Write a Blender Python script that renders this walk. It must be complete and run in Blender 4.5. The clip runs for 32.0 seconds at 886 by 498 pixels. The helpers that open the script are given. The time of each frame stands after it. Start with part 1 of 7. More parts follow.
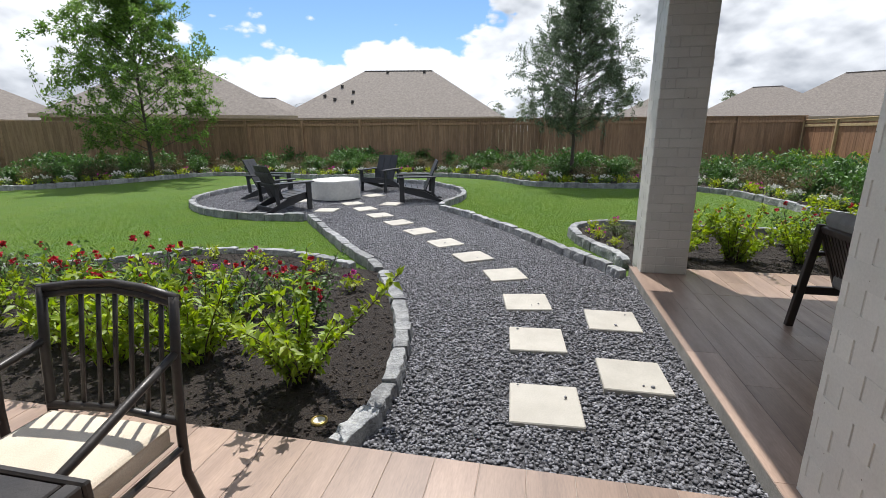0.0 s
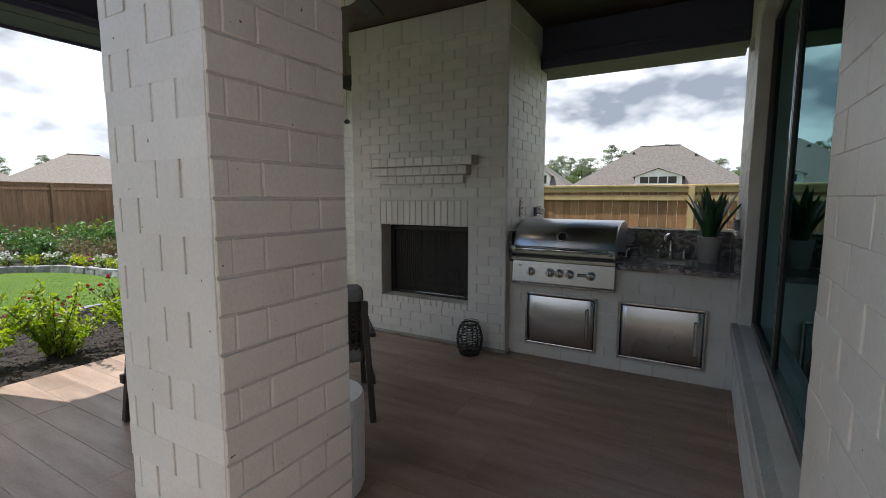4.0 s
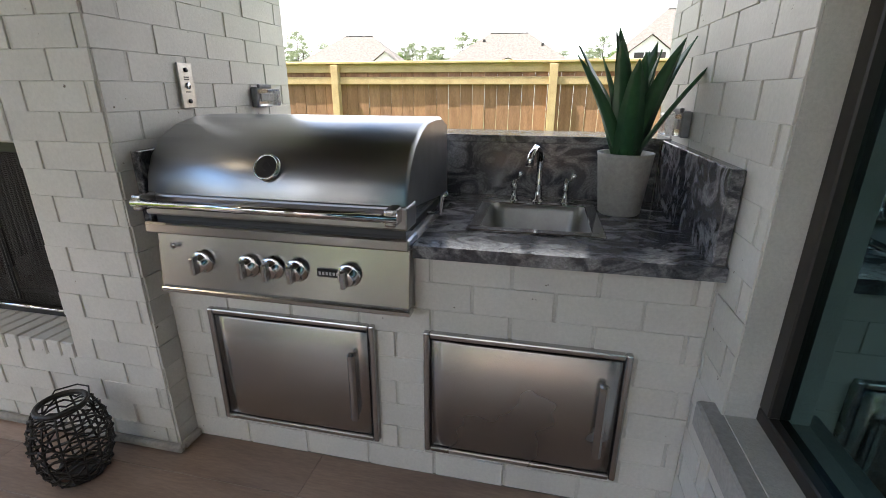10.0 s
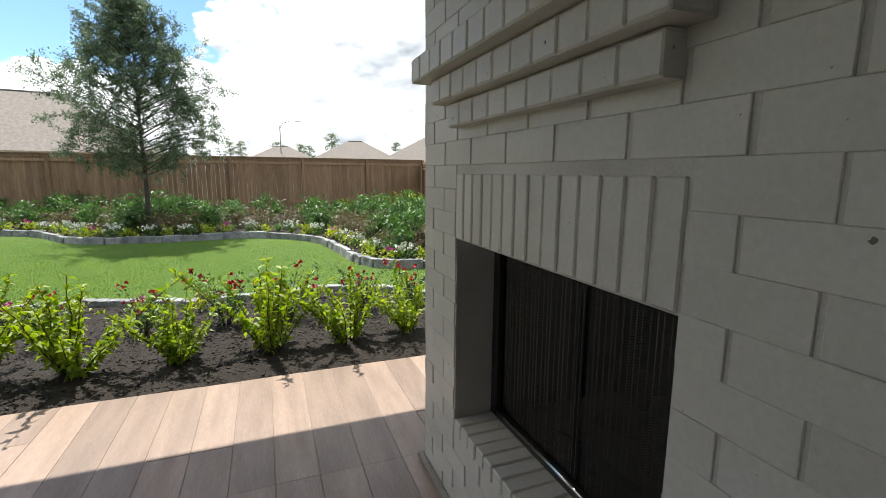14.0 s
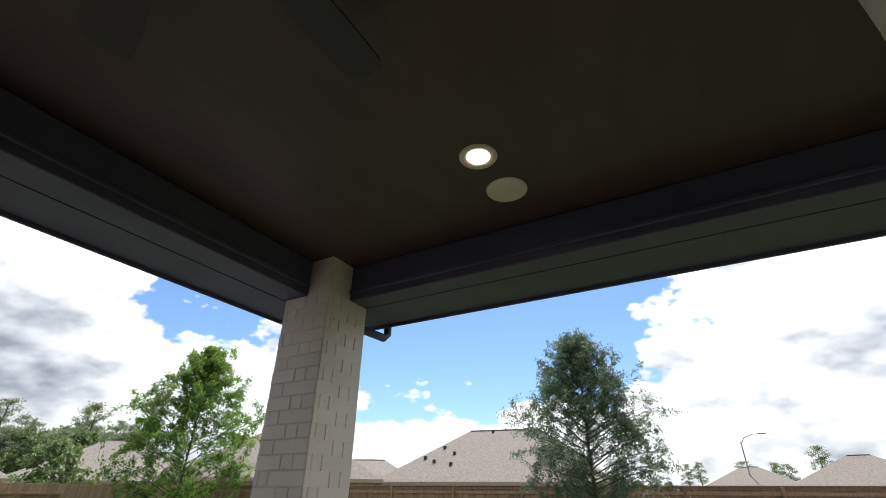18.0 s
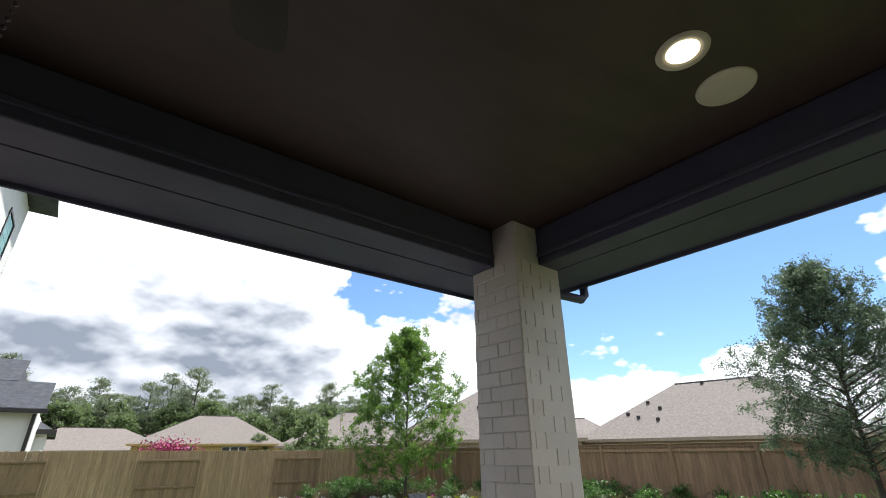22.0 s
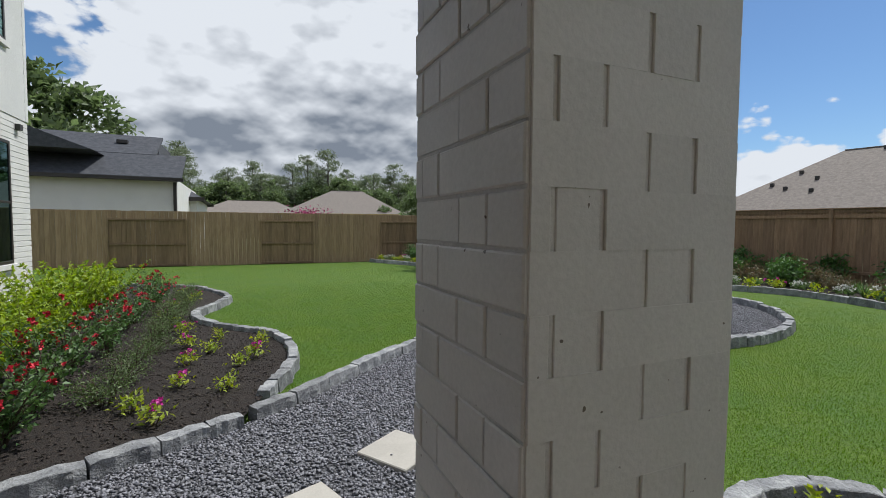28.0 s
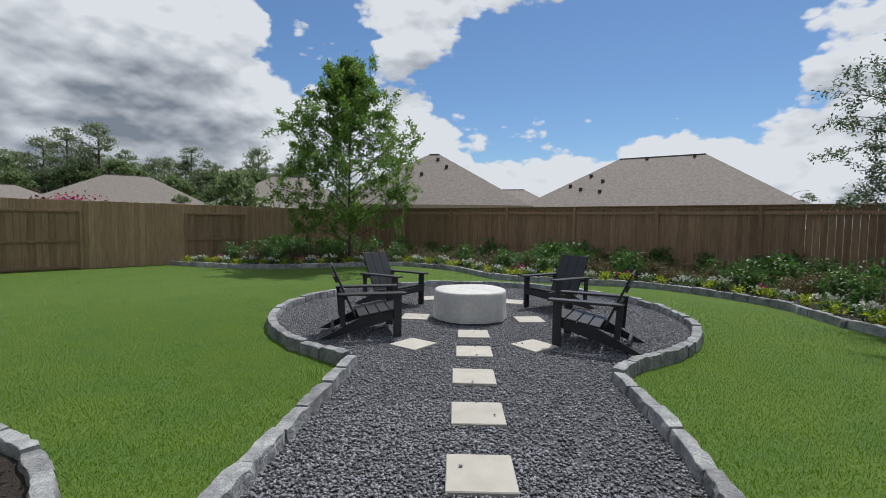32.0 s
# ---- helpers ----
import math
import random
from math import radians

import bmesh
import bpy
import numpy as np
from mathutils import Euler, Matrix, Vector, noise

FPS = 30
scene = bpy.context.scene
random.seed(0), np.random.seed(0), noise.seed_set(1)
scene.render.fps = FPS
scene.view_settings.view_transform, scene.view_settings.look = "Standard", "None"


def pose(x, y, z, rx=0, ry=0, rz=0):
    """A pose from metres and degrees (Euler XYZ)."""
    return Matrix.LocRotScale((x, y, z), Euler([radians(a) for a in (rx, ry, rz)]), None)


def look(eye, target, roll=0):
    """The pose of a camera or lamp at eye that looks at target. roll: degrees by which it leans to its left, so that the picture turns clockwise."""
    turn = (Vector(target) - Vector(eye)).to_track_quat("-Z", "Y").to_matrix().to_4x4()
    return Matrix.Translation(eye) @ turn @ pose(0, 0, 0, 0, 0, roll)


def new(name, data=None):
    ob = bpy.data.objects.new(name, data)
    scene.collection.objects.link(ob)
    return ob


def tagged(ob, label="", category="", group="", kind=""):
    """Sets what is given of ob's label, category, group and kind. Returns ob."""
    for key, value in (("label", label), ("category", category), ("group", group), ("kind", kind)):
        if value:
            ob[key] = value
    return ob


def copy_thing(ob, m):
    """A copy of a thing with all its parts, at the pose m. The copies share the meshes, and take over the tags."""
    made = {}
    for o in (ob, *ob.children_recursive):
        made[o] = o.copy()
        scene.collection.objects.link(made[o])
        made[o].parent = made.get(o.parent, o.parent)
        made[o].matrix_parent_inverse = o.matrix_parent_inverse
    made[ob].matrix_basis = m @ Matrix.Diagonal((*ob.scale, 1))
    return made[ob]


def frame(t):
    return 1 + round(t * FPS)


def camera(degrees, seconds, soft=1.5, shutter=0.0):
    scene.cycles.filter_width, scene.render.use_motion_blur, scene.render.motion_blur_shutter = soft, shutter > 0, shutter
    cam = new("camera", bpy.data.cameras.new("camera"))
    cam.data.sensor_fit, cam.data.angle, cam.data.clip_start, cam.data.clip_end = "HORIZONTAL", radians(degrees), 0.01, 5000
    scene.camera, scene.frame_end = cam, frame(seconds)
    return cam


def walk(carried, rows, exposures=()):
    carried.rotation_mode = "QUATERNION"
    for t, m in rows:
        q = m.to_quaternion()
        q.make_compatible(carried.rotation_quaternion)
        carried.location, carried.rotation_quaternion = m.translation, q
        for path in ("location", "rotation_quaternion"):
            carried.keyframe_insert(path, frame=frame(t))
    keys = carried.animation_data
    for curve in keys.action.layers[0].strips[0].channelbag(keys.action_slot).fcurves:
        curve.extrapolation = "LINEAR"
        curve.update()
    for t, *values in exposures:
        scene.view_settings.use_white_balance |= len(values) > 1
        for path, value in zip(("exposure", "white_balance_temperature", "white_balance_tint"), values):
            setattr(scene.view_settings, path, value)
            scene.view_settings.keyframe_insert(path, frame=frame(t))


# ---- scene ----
cam = camera(88.3, 32.0, soft=0.5)
PATH = [
    (0, (1.872, -4.506, 1.451), (-0.026, -4.893, 0.952), -0.36),
    (0.5, (1.742, -4.486, 1.458), (-0.209, -4.552, 1.022), 0.15),
    (1, (1.651, -4.483, 1.463), (-0.290, -4.218, 1.059), -0.14),
    (1.5, (1.552, -4.523, 1.440), (-0.311, -3.891, 1.078), 0.51),
    (2, (1.537, -4.554, 1.525), (-0.162, -3.560, 1.171), 0.17),
    (2.5, (1.496, -4.506, 1.543), (-0.030, -3.255, 1.220), 0.27),
    (3, (1.475, -4.360, 1.514), (0.116, -2.921, 1.229), 0.59),
    (3.5, (1.465, -4.197, 1.490), (0.283, -2.604, 1.236), 0.30),
    (4, (1.415, -4.019, 1.467), (0.424, -2.296, 1.244), 0.12),
    (4.5, (1.372, -3.819, 1.457), (0.554, -2.007, 1.240), 0.13),
    (6.5, (1.156, -2.940, 1.557), (0.926, -0.968, 1.318), 0.24),
    (7, (1.134, -2.662, 1.564), (0.933, -0.689, 1.310), 0.28),
    (7.5, (1.155, -2.423, 1.545), (0.960, -0.450, 1.280), 0.15),
    (8, (1.221, -2.113, 1.511), (1.004, -0.150, 1.200), 0.02),
    (8.5, (1.222, -1.887, 1.482), (0.990, 0.065, 1.113), 0.08),
    (9, (1.196, -1.651, 1.450), (0.924, 0.280, 1.007), 0.08),
    (9.5, (1.185, -1.450, 1.424), (0.848, 0.444, 0.876), -0.07),
    (10, (1.164, -1.302, 1.353), (0.760, 0.545, 0.700), 0.19),
    (10.5, (1.153, -1.205, 1.308), (0.605, 0.559, 0.541), -0.18),
    (11, (1.090, -1.138, 1.297), (0.378, 0.538, 0.471), -0.46),
    (11.5, (0.928, -1.064, 1.310), (0.038, 0.541, 0.515), -0.11),
    (12, (0.764, -0.994, 1.342), (-0.329, 0.528, 0.642), 0.33),
    (12.5, (0.632, -0.938, 1.360), (-0.679, 0.457, 0.779), 0.59),
    (13, (0.448, -0.864, 1.389), (-1.080, 0.341, 0.926), 0.31),
    (13.5, (0.255, -0.794, 1.398), (-1.463, 0.156, 1.012), 0.37),
    (14, (0.030, -0.782, 1.443), (-1.811, -0.073, 1.113), 0.38),
    (14.5, (-0.188, -0.753, 1.521), (-2.120, -0.312, 1.252), 0.21),
    (16.5, (-0.850, -0.617, 1.600), (-2.756, -1.114, 1.948), 1.37),
    (17, (-0.845, -0.635, 1.629), (-2.646, -1.313, 2.175), 1.56),
    (17.5, (-0.796, -0.669, 1.649), (-2.474, -1.471, 2.383), 0.79),
    (18, (-0.763, -0.696, 1.604), (-2.292, -1.564, 2.558), 0.60),
    (18.5, (-0.732, -0.707, 1.642), (-2.108, -1.663, 2.735), 0.66),
    (19, (-0.694, -0.714, 1.672), (-1.892, -1.751, 2.892), 1.45),
    (19.5, (-0.571, -0.777, 1.610), (-1.624, -1.803, 2.966), 0.95),
    (20, (-0.632, -0.770, 1.720), (-1.586, -1.847, 3.110), 1.56),
    (20.5, (-0.650, -0.825, 1.739), (-1.588, -1.929, 3.118), 1.37),
    (21, (-0.685, -0.904, 1.760), (-1.685, -2.098, 3.015), 0.18),
    (21.5, (-0.772, -0.962, 1.714), (-1.828, -2.283, 2.782), 0.34),
    (22, (-0.896, -1.013, 1.721), (-2.025, -2.448, 2.538), -0.52),
    (22.5, (-1.015, -1.037, 1.636), (-2.216, -2.534, 2.197), -0.22),
    (23, (-1.262, -0.998, 1.540), (-2.545, -2.496, 1.875), 0.38),
    (23.5, (-1.492, -0.984, 1.498), (-2.876, -2.419, 1.664), 0.16),
    (24, (-1.699, -1.010, 1.520), (-3.211, -2.319, 1.546), -0.10),
    (24.5, (-1.921, -1.067, 1.530), (-3.559, -2.212, 1.455), 0.19),
    (26.5, (-2.622, -1.636, 1.414), (-4.043, -3.038, 1.284), 0.37),
    (27, (-2.672, -1.914, 1.421), (-3.849, -3.526, 1.292), -0.08),
    (27.5, (-2.668, -2.116, 1.412), (-3.628, -3.867, 1.309), 0.51),
    (28, (-2.685, -2.414, 1.408), (-3.489, -4.243, 1.309), 0.43),
    (28.5, (-2.648, -2.677, 1.389), (-3.370, -4.540, 1.297), 0.66),
    (29, (-2.578, -2.988, 1.399), (-3.277, -4.860, 1.310), 0.88),
    (29.5, (-2.591, -3.264, 1.388), (-3.325, -5.122, 1.298), 0.83),
    (30, (-2.634, -3.538, 1.387), (-3.469, -5.353, 1.298), 0.76),
    (30.5, (-2.640, -3.814, 1.352), (-3.620, -5.555, 1.265), 0.89),
    (31, (-2.618, -4.067, 1.384), (-3.769, -5.699, 1.291), 0.66),
    (31.5, (-2.697, -4.328, 1.419), (-4.012, -5.831, 1.306), 0.82),
    (32, (-2.943, -4.668, 1.382), (-4.393, -6.041, 1.267), 0.80),
]
EXPOSURE = [(0, 0.23, 6280, 10), (1, 0.13, 6380, 10), (2, 0.08, 6280, 10), (3, 0.5, 6200, 10), (4, 0.66, 6320, 10), (6.5, 1.4, 6530, 10), (8, 1.4, 6650, 11), (9, 1.6, 6650, 12), (10, 2.08, 6650, 11),
            (11, 2.55, 6630, 10), (12, 1.75, 6500, 8), (13, 0.85, 6500, 6), (14, 0.75, 6500, 7), (16.5, 0.15, 6200, 9), (17, 0.1, 6170, 9), (18, 0.5, 6430, 10), (19, 1.15, 6330, 13), (20, 1.9, 6430, 16),
            (21, 1.55, 6330, 14), (22.3, 0.3, 6230, 10), (23, -0.05, 6520, 9), (24.5, -0.1, 6420, 9), (26.5, -0.2, 6170, 9), (28, -0.2, 6170, 9), (29, 0.18, 6420, 9), (30, -0.42, 6220, 9), (32, -0.32, 6220, 9)]
walk(cam, [(t, look(eye, target, roll)) for t, eye, target, roll in PATH], EXPOSURE)

# ---- sky and sun ----
SUN_BEARING, SUN_ELEVATION = 107.0, 62.0
sun_way = Vector((-math.sin(radians(SUN_BEARING)) * math.cos(radians(SUN_ELEVATION)),
                  math.cos(radians(SUN_BEARING)) * math.cos(radians(SUN_ELEVATION)),
                  math.sin(radians(SUN_ELEVATION))))
sun_data = bpy.data.lights.new("sun", "SUN")
sun_data.energy, sun_data.angle, sun_data.color = 4.8, radians(0.55), (1.0, 0.95, 0.87)
sun = new("sun", sun_data)
sun.matrix_world = look((0, 0, 30), Vector((0, 0, 30)) - sun_way)


CLOUDS, CLOUD_EDGE = (1.3, 0.4, 2.1), 0.425


def sky_world():
    world = bpy.data.worlds.new("sky")
    world.use_nodes = True
    scene.world = world
    nt = world.node_tree
    nt.nodes.clear()
    N, L = nt.nodes.new, nt.links.new
    out, bg = N("ShaderNodeOutputWorld"), N("ShaderNodeBackground")
    sky = N("ShaderNodeTexSky")
    sky.sky_type, sky.sun_disc = "NISHITA", False
    sky.sun_elevation, sky.sun_rotation = radians(SUN_ELEVATION), radians(-SUN_BEARING)
    sky.air_density, sky.dust_density, sky.ozone_density = 1.0, 0.3, 2.5
    co, sep = N("ShaderNodeTexCoord"), N("ShaderNodeSeparateXYZ")
    L(co.outputs["Generated"], sep.inputs[0])

    def mth(op, a, b=None, clamp=False):
        n = N("ShaderNodeMath")
        n.operation, n.use_clamp = op, clamp
        for k, v in enumerate((a, b)):
            if v is None:
                continue
            if isinstance(v, (int, float)):
                n.inputs[k].default_value = v
            else:
                L(v, n.inputs[k])
        return n.outputs[0]

    up = mth("MAXIMUM", sep.outputs[2], 0.0)
    comb = N("ShaderNodeCombineXYZ")
    L(sep.outputs[0], comb.inputs[0])
    L(sep.outputs[1], comb.inputs[1])
    L(mth("MULTIPLY", up, 1.75), comb.inputs[2])

    def fbm(scale, detail, rough, off, warp=0.0):
        mp = N("ShaderNodeMapping")
        mp.inputs["Location"].default_value = off
        L(comb.outputs[0], mp.inputs[0])
        n = N("ShaderNodeTexNoise")
        n.inputs["Scale"].default_value, n.inputs["Detail"].default_value = scale, detail
        n.inputs["Roughness"].default_value, n.inputs["Distortion"].default_value = rough, warp
        L(mp.outputs[0], n.inputs["Vector"])
        return n.outputs["Fac"]

    def puffs(scale, off):
        mp = N("ShaderNodeMapping")
        mp.inputs["Location"].default_value = off
        L(comb.outputs[0], mp.inputs[0])
        n = N("ShaderNodeTexVoronoi")
        n.feature = "SMOOTH_F1"
        n.inputs["Scale"].default_value, n.inputs["Smoothness"].default_value = scale, 0.35
        L(mp.outputs[0], n.inputs["Vector"])
        return mth("SUBTRACT", 0.45, n.outputs["Distance"])

    def density(lift, fine=True):
        """How much cloud lies at a point of the sky: broad masses with rounded heads on them."""
        off = (CLOUDS[0], CLOUDS[1], CLOUDS[2] + lift)
        d = mth("ADD", fbm(1.7, 2.0, 0.45, off, 0.0), mth("MULTIPLY", puffs(4.6, off), 0.20))
        d = mth("ADD", d, mth("MULTIPLY", puffs(11.0, off), 0.15))
        d = mth("ADD", d, mth("MULTIPLY", puffs(25.0, off), 0.085))
        if fine:
            d = mth("ADD", d, mth("MULTIPLY", puffs(56.0, off), 0.045))
            d = mth("ADD", d, mth("MULTIPLY", mth("SUBTRACT", fbm(34.0, 6.0, 0.6, off, 0.3), 0.5), 0.10))
        return d

    def towards(way, wide, full):
        """Rises from 0 to 1 as the sky's direction nears a given one: the weather is heavier to one side."""
        v = Vector(way).normalized()
        dot, r = N("ShaderNodeVectorMath"), N("ShaderNodeMapRange")
        dot.operation = "DOT_PRODUCT"
        dot.inputs[1].default_value = v
        L(co.outputs["Generated"], dot.inputs[0])
        r.interpolation_type = "SMOOTHSTEP"
        r.inputs["From Min"].default_value, r.inputs["From Max"].default_value = wide, full
        L(dot.outputs["Value"], r.inputs["Value"])
        return r.outputs[0]

    # heaped clouds, thicker towards the horizon and heavy in the south; grey below, bright on the heads
    low = mth("MAXIMUM", mth("MULTIPLY", mth("SUBTRACT", 0.31, up), 0.85), -0.01)
    heavy = mth("MULTIPLY", towards((-0.25, -0.80, 0.52), 0.80, 0.97), 0.13)
    gap = mth("MULTIPLY", towards((-0.86, -0.46, 0.42), 0.90, 0.99), -0.05)
    here = mth("ADD", mth("ADD", mth("ADD", density(0.0), low), heavy), gap)
    ramp = N("ShaderNodeMapRange")
    ramp.interpolation_type = "SMOOTHSTEP"
    ramp.inputs["From Min"].default_value, ramp.inputs["From Max"].default_value = CLOUD_EDGE, CLOUD_EDGE + 0.045
    L(here, ramp.inputs["Value"])
    mask = ramp.outputs[0]
    slope = mth("SUBTRACT", density(0.13, False), density(-0.02, False))
    billow = mth("SUBTRACT", density(0.035), density(-0.01))
    thick = mth("MULTIPLY", mth("SUBTRACT", here, CLOUD_EDGE + 0.06), 1.35)
    dark = mth("ADD", mth("ADD", mth("MULTIPLY", slope, 3.0), mth("MULTIPLY", billow, 2.6)), thick, True)
    tone = N("ShaderNodeMixRGB")
    tone.inputs[1].default_value, tone.inputs[2].default_value = (8.6, 8.75, 9.0, 1), (2.4, 2.7, 3.2, 1)
    L(dark, tone.inputs[0])
    mix = N("ShaderNodeMixRGB")
    L(mask, mix.inputs[0])
    clear = N("ShaderNodeMixRGB")
    clear.blend_type = "MULTIPLY"
    clear.inputs[0].default_value, clear.inputs[2].default_value = 1.0, (0.86, 1.00, 1.12, 1)
    L(sky.outputs[0], clear.inputs[1])
    L(clear.outputs[0], mix.inputs[1])
    L(tone.outputs[0], mix.inputs[2])
    L(mix.outputs[0], bg.inputs[0])
    bg.inputs[1].default_value = 0.105
    L(bg.outputs[0], out.inputs[0])


sky_world()


# ---- materials ----
def lin(c):
    """Display values 0 to 1 as scene-linear colour."""
    return tuple(((v + 0.055) / 1.055) ** 2.4 if v > 0.04045 else v / 12.92 for v in c[:3])


def material(name, colour, rough=0.6, second=None, scale=6.0, fine=60.0, bump=0.15, metal=0.0, vary=0.0, depth=0.004,
             spec=0.5, stretch=(1, 1, 1), fine_mix=0.25, island=False, lo=0.35, hi=0.65, gloss_vary=0.10):
    """A surface of two colours mingled at two scales, with fine relief; vary: how far each piece differs in tone."""
    m = bpy.data.materials.new(name)
    m.use_nodes = True
    nt = m.node_tree
    N, L = nt.nodes.new, nt.links.new
    bsdf = nt.nodes["Principled BSDF"]
    bsdf.inputs["Metallic"].default_value, bsdf.inputs["Specular IOR Level"].default_value = metal, spec
    geo, mp = N("ShaderNodeNewGeometry"), N("ShaderNodeMapping")
    mp.inputs["Scale"].default_value = stretch
    L(geo.outputs["Position"], mp.inputs[0])

    def noise_tex(s, d, r=0.55):
        n = N("ShaderNodeTexNoise")
        n.inputs["Scale"].default_value, n.inputs["Detail"].default_value, n.inputs["Roughness"].default_value = s, d, r
        L(mp.outputs[0], n.inputs["Vector"])
        return n.outputs["Fac"]

    a, b = noise_tex(scale, 4), noise_tex(fine, 3, 0.65)
    rng = N("ShaderNodeMapRange")
    rng.inputs["From Min"].default_value, rng.inputs["From Max"].default_value = lo, hi
    L(a, rng.inputs["Value"])
    mix = N("ShaderNodeMixRGB")
    second = second or tuple(v * 0.82 for v in colour)
    mix.inputs[1].default_value, mix.inputs[2].default_value = (*colour, 1), (*second, 1)
    L(rng.outputs[0], mix.inputs[0])
    mul = N("ShaderNodeMixRGB")
    mul.blend_type = "MULTIPLY"
    mul.inputs[0].default_value = fine_mix
    shade = N("ShaderNodeMapRange")
    shade.inputs["From Min"].default_value, shade.inputs["From Max"].default_value = 0.3, 0.7
    shade.inputs["To Min"].default_value, shade.inputs["To Max"].default_value = 0.3, 1.35
    L(b, shade.inputs["Value"])
    L(mix.outputs[0], mul.inputs[1])
    L(shade.outputs[0], mul.inputs[2])
    col = mul.outputs[0]
    if vary:
        src = geo.outputs["Random Per Island"] if island else N("ShaderNodeObjectInfo").outputs["Random"]
        hsv, r2 = N("ShaderNodeHueSaturation"), N("ShaderNodeMapRange")
        r2.inputs["To Min"].default_value, r2.inputs["To Max"].default_value = 1 - vary, 1 + vary
        L(src, r2.inputs["Value"])
        L(r2.outputs[0], hsv.inputs["Value"])
        L(col, hsv.inputs["Color"])
        col = hsv.outputs[0]
    L(col, bsdf.inputs["Base Color"])
    rr = N("ShaderNodeMapRange")
    rr.inputs["To Min"].default_value, rr.inputs["To Max"].default_value = max(rough - gloss_vary, 0.02), min(rough + gloss_vary, 1)
    L(a, rr.inputs["Value"])
    L(rr.outputs[0], bsdf.inputs["Roughness"])
    if bump:
        bp = N("ShaderNodeBump")
        bp.inputs["Strength"].default_value, bp.inputs["Distance"].default_value = bump, depth
        L(b, bp.inputs["Height"])
        L(bp.outputs[0], bsdf.inputs["Normal"])
    return m


def leaf_material(name, colour, second, vary=0.25, clear=0.35):
    """Leaves: light comes through them; each leaf differs a little."""
    m = material(name, colour, 0.5, second, scale=9, fine=30, bump=0, vary=vary, island=True, fine_mix=0.1)
    nt = m.node_tree
    N, L = nt.nodes.new, nt.links.new
    bsdf, out = nt.nodes["Principled BSDF"], nt.nodes["Material Output"]
    src = bsdf.inputs["Base Color"].links[0].from_socket
    tr, add = N("ShaderNodeBsdfTranslucent"), N("ShaderNodeMixShader")
    gain = N("ShaderNodeHueSaturation")
    gain.inputs["Value"].default_value, gain.inputs["Saturation"].default_value = 1.6, 1.1
    L(src, gain.inputs["Color"])
    L(gain.outputs[0], tr.inputs[0])
    add.inputs[0].default_value = clear
    L(bsdf.outputs[0], add.inputs[1])
    L(tr.outputs[0], add.inputs[2])
    L(add.outputs[0], out.inputs["Surface"])
    return m


def glow(name, colour, strength):
    m = bpy.data.materials.new(name)
    m.use_nodes = True
    b = m.node_tree.nodes["Principled BSDF"]
    b.inputs["Base Color"].default_value = (*colour, 1)
    b.inputs["Emission Color"].default_value, b.inputs["Emission Strength"].default_value = (*colour, 1), strength
    return m


def glass_pane(name, tint, rough=0.02):
    """Coated window glass: a see-through tint that darkens what lies behind, and a clear reflection."""
    m = bpy.data.materials.new(name)
    m.use_nodes = True
    nt = m.node_tree
    N, L = nt.nodes.new, nt.links.new
    nt.nodes.remove(nt.nodes["Principled BSDF"])
    glossy, see, mix, fr = N("ShaderNodeBsdfGlossy"), N("ShaderNodeBsdfTransparent"), N("ShaderNodeMixShader"), N("ShaderNodeFresnel")
    glossy.inputs["Roughness"].default_value, glossy.inputs["Color"].default_value = rough, (*tint, 1)
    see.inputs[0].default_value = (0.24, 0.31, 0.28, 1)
    fr.inputs["IOR"].default_value = 3.4
    L(fr.outputs[0], mix.inputs[0])
    L(see.outputs[0], mix.inputs[1])
    L(glossy.outputs[0], mix.inputs[2])
    L(mix.outputs[0], nt.nodes["Material Output"].inputs[0])
    return m


PAINT = material("white_painted_brick", (0.655, 0.638, 0.598), 0.50, (0.605, 0.588, 0.548), 3.0, 90, 0.35, vary=0.05, depth=0.003, fine_mix=0.10)


def chipped(m, colour, amount):
    """Small chips in the paint, down to the brick."""
    nt = m.node_tree
    N, L = nt.nodes.new, nt.links.new
    bsdf = nt.nodes["Principled BSDF"]
    src = bsdf.inputs["Base Color"].links[0].from_socket
    geo, n, r, mix = N("ShaderNodeNewGeometry"), N("ShaderNodeTexNoise"), N("ShaderNodeMapRange"), N("ShaderNodeMixRGB")
    n.inputs["Scale"].default_value, n.inputs["Detail"].default_value = 42.0, 2.0
    L(geo.outputs["Position"], n.inputs["Vector"])
    r.inputs["From Min"].default_value, r.inputs["From Max"].default_value = amount, amount + 0.02
    L(n.outputs["Fac"], r.inputs["Value"])
    L(r.outputs[0], mix.inputs[0])
    L(src, mix.inputs[1])
    mix.inputs[2].default_value = (*colour, 1)
    L(mix.outputs[0], bsdf.inputs["Base Color"])


chipped(PAINT, (0.15, 0.125, 0.10), 0.745)
MORTAR = material("painted_mortar", (0.625, 0.608, 0.568), 0.7, None, 4.0, 120, 0.5, depth=0.004, fine_mix=0.15)
PLANK = material("wood_look_tile", (0.350, 0.250, 0.195), 0.40, (0.252, 0.176, 0.138), 1.6, 20, 0.10, vary=0.20, depth=0.002, stretch=(1, 6, 1), fine_mix=0.24)
GROUT = material("tile_grout", (0.36, 0.30, 0.255), 0.85, None, 8, 90, 0.3)
CONCRETE = material("slab_concrete", (0.34, 0.32, 0.29), 0.85, (0.24, 0.225, 0.20), 5, 70, 0.5, depth=0.006)
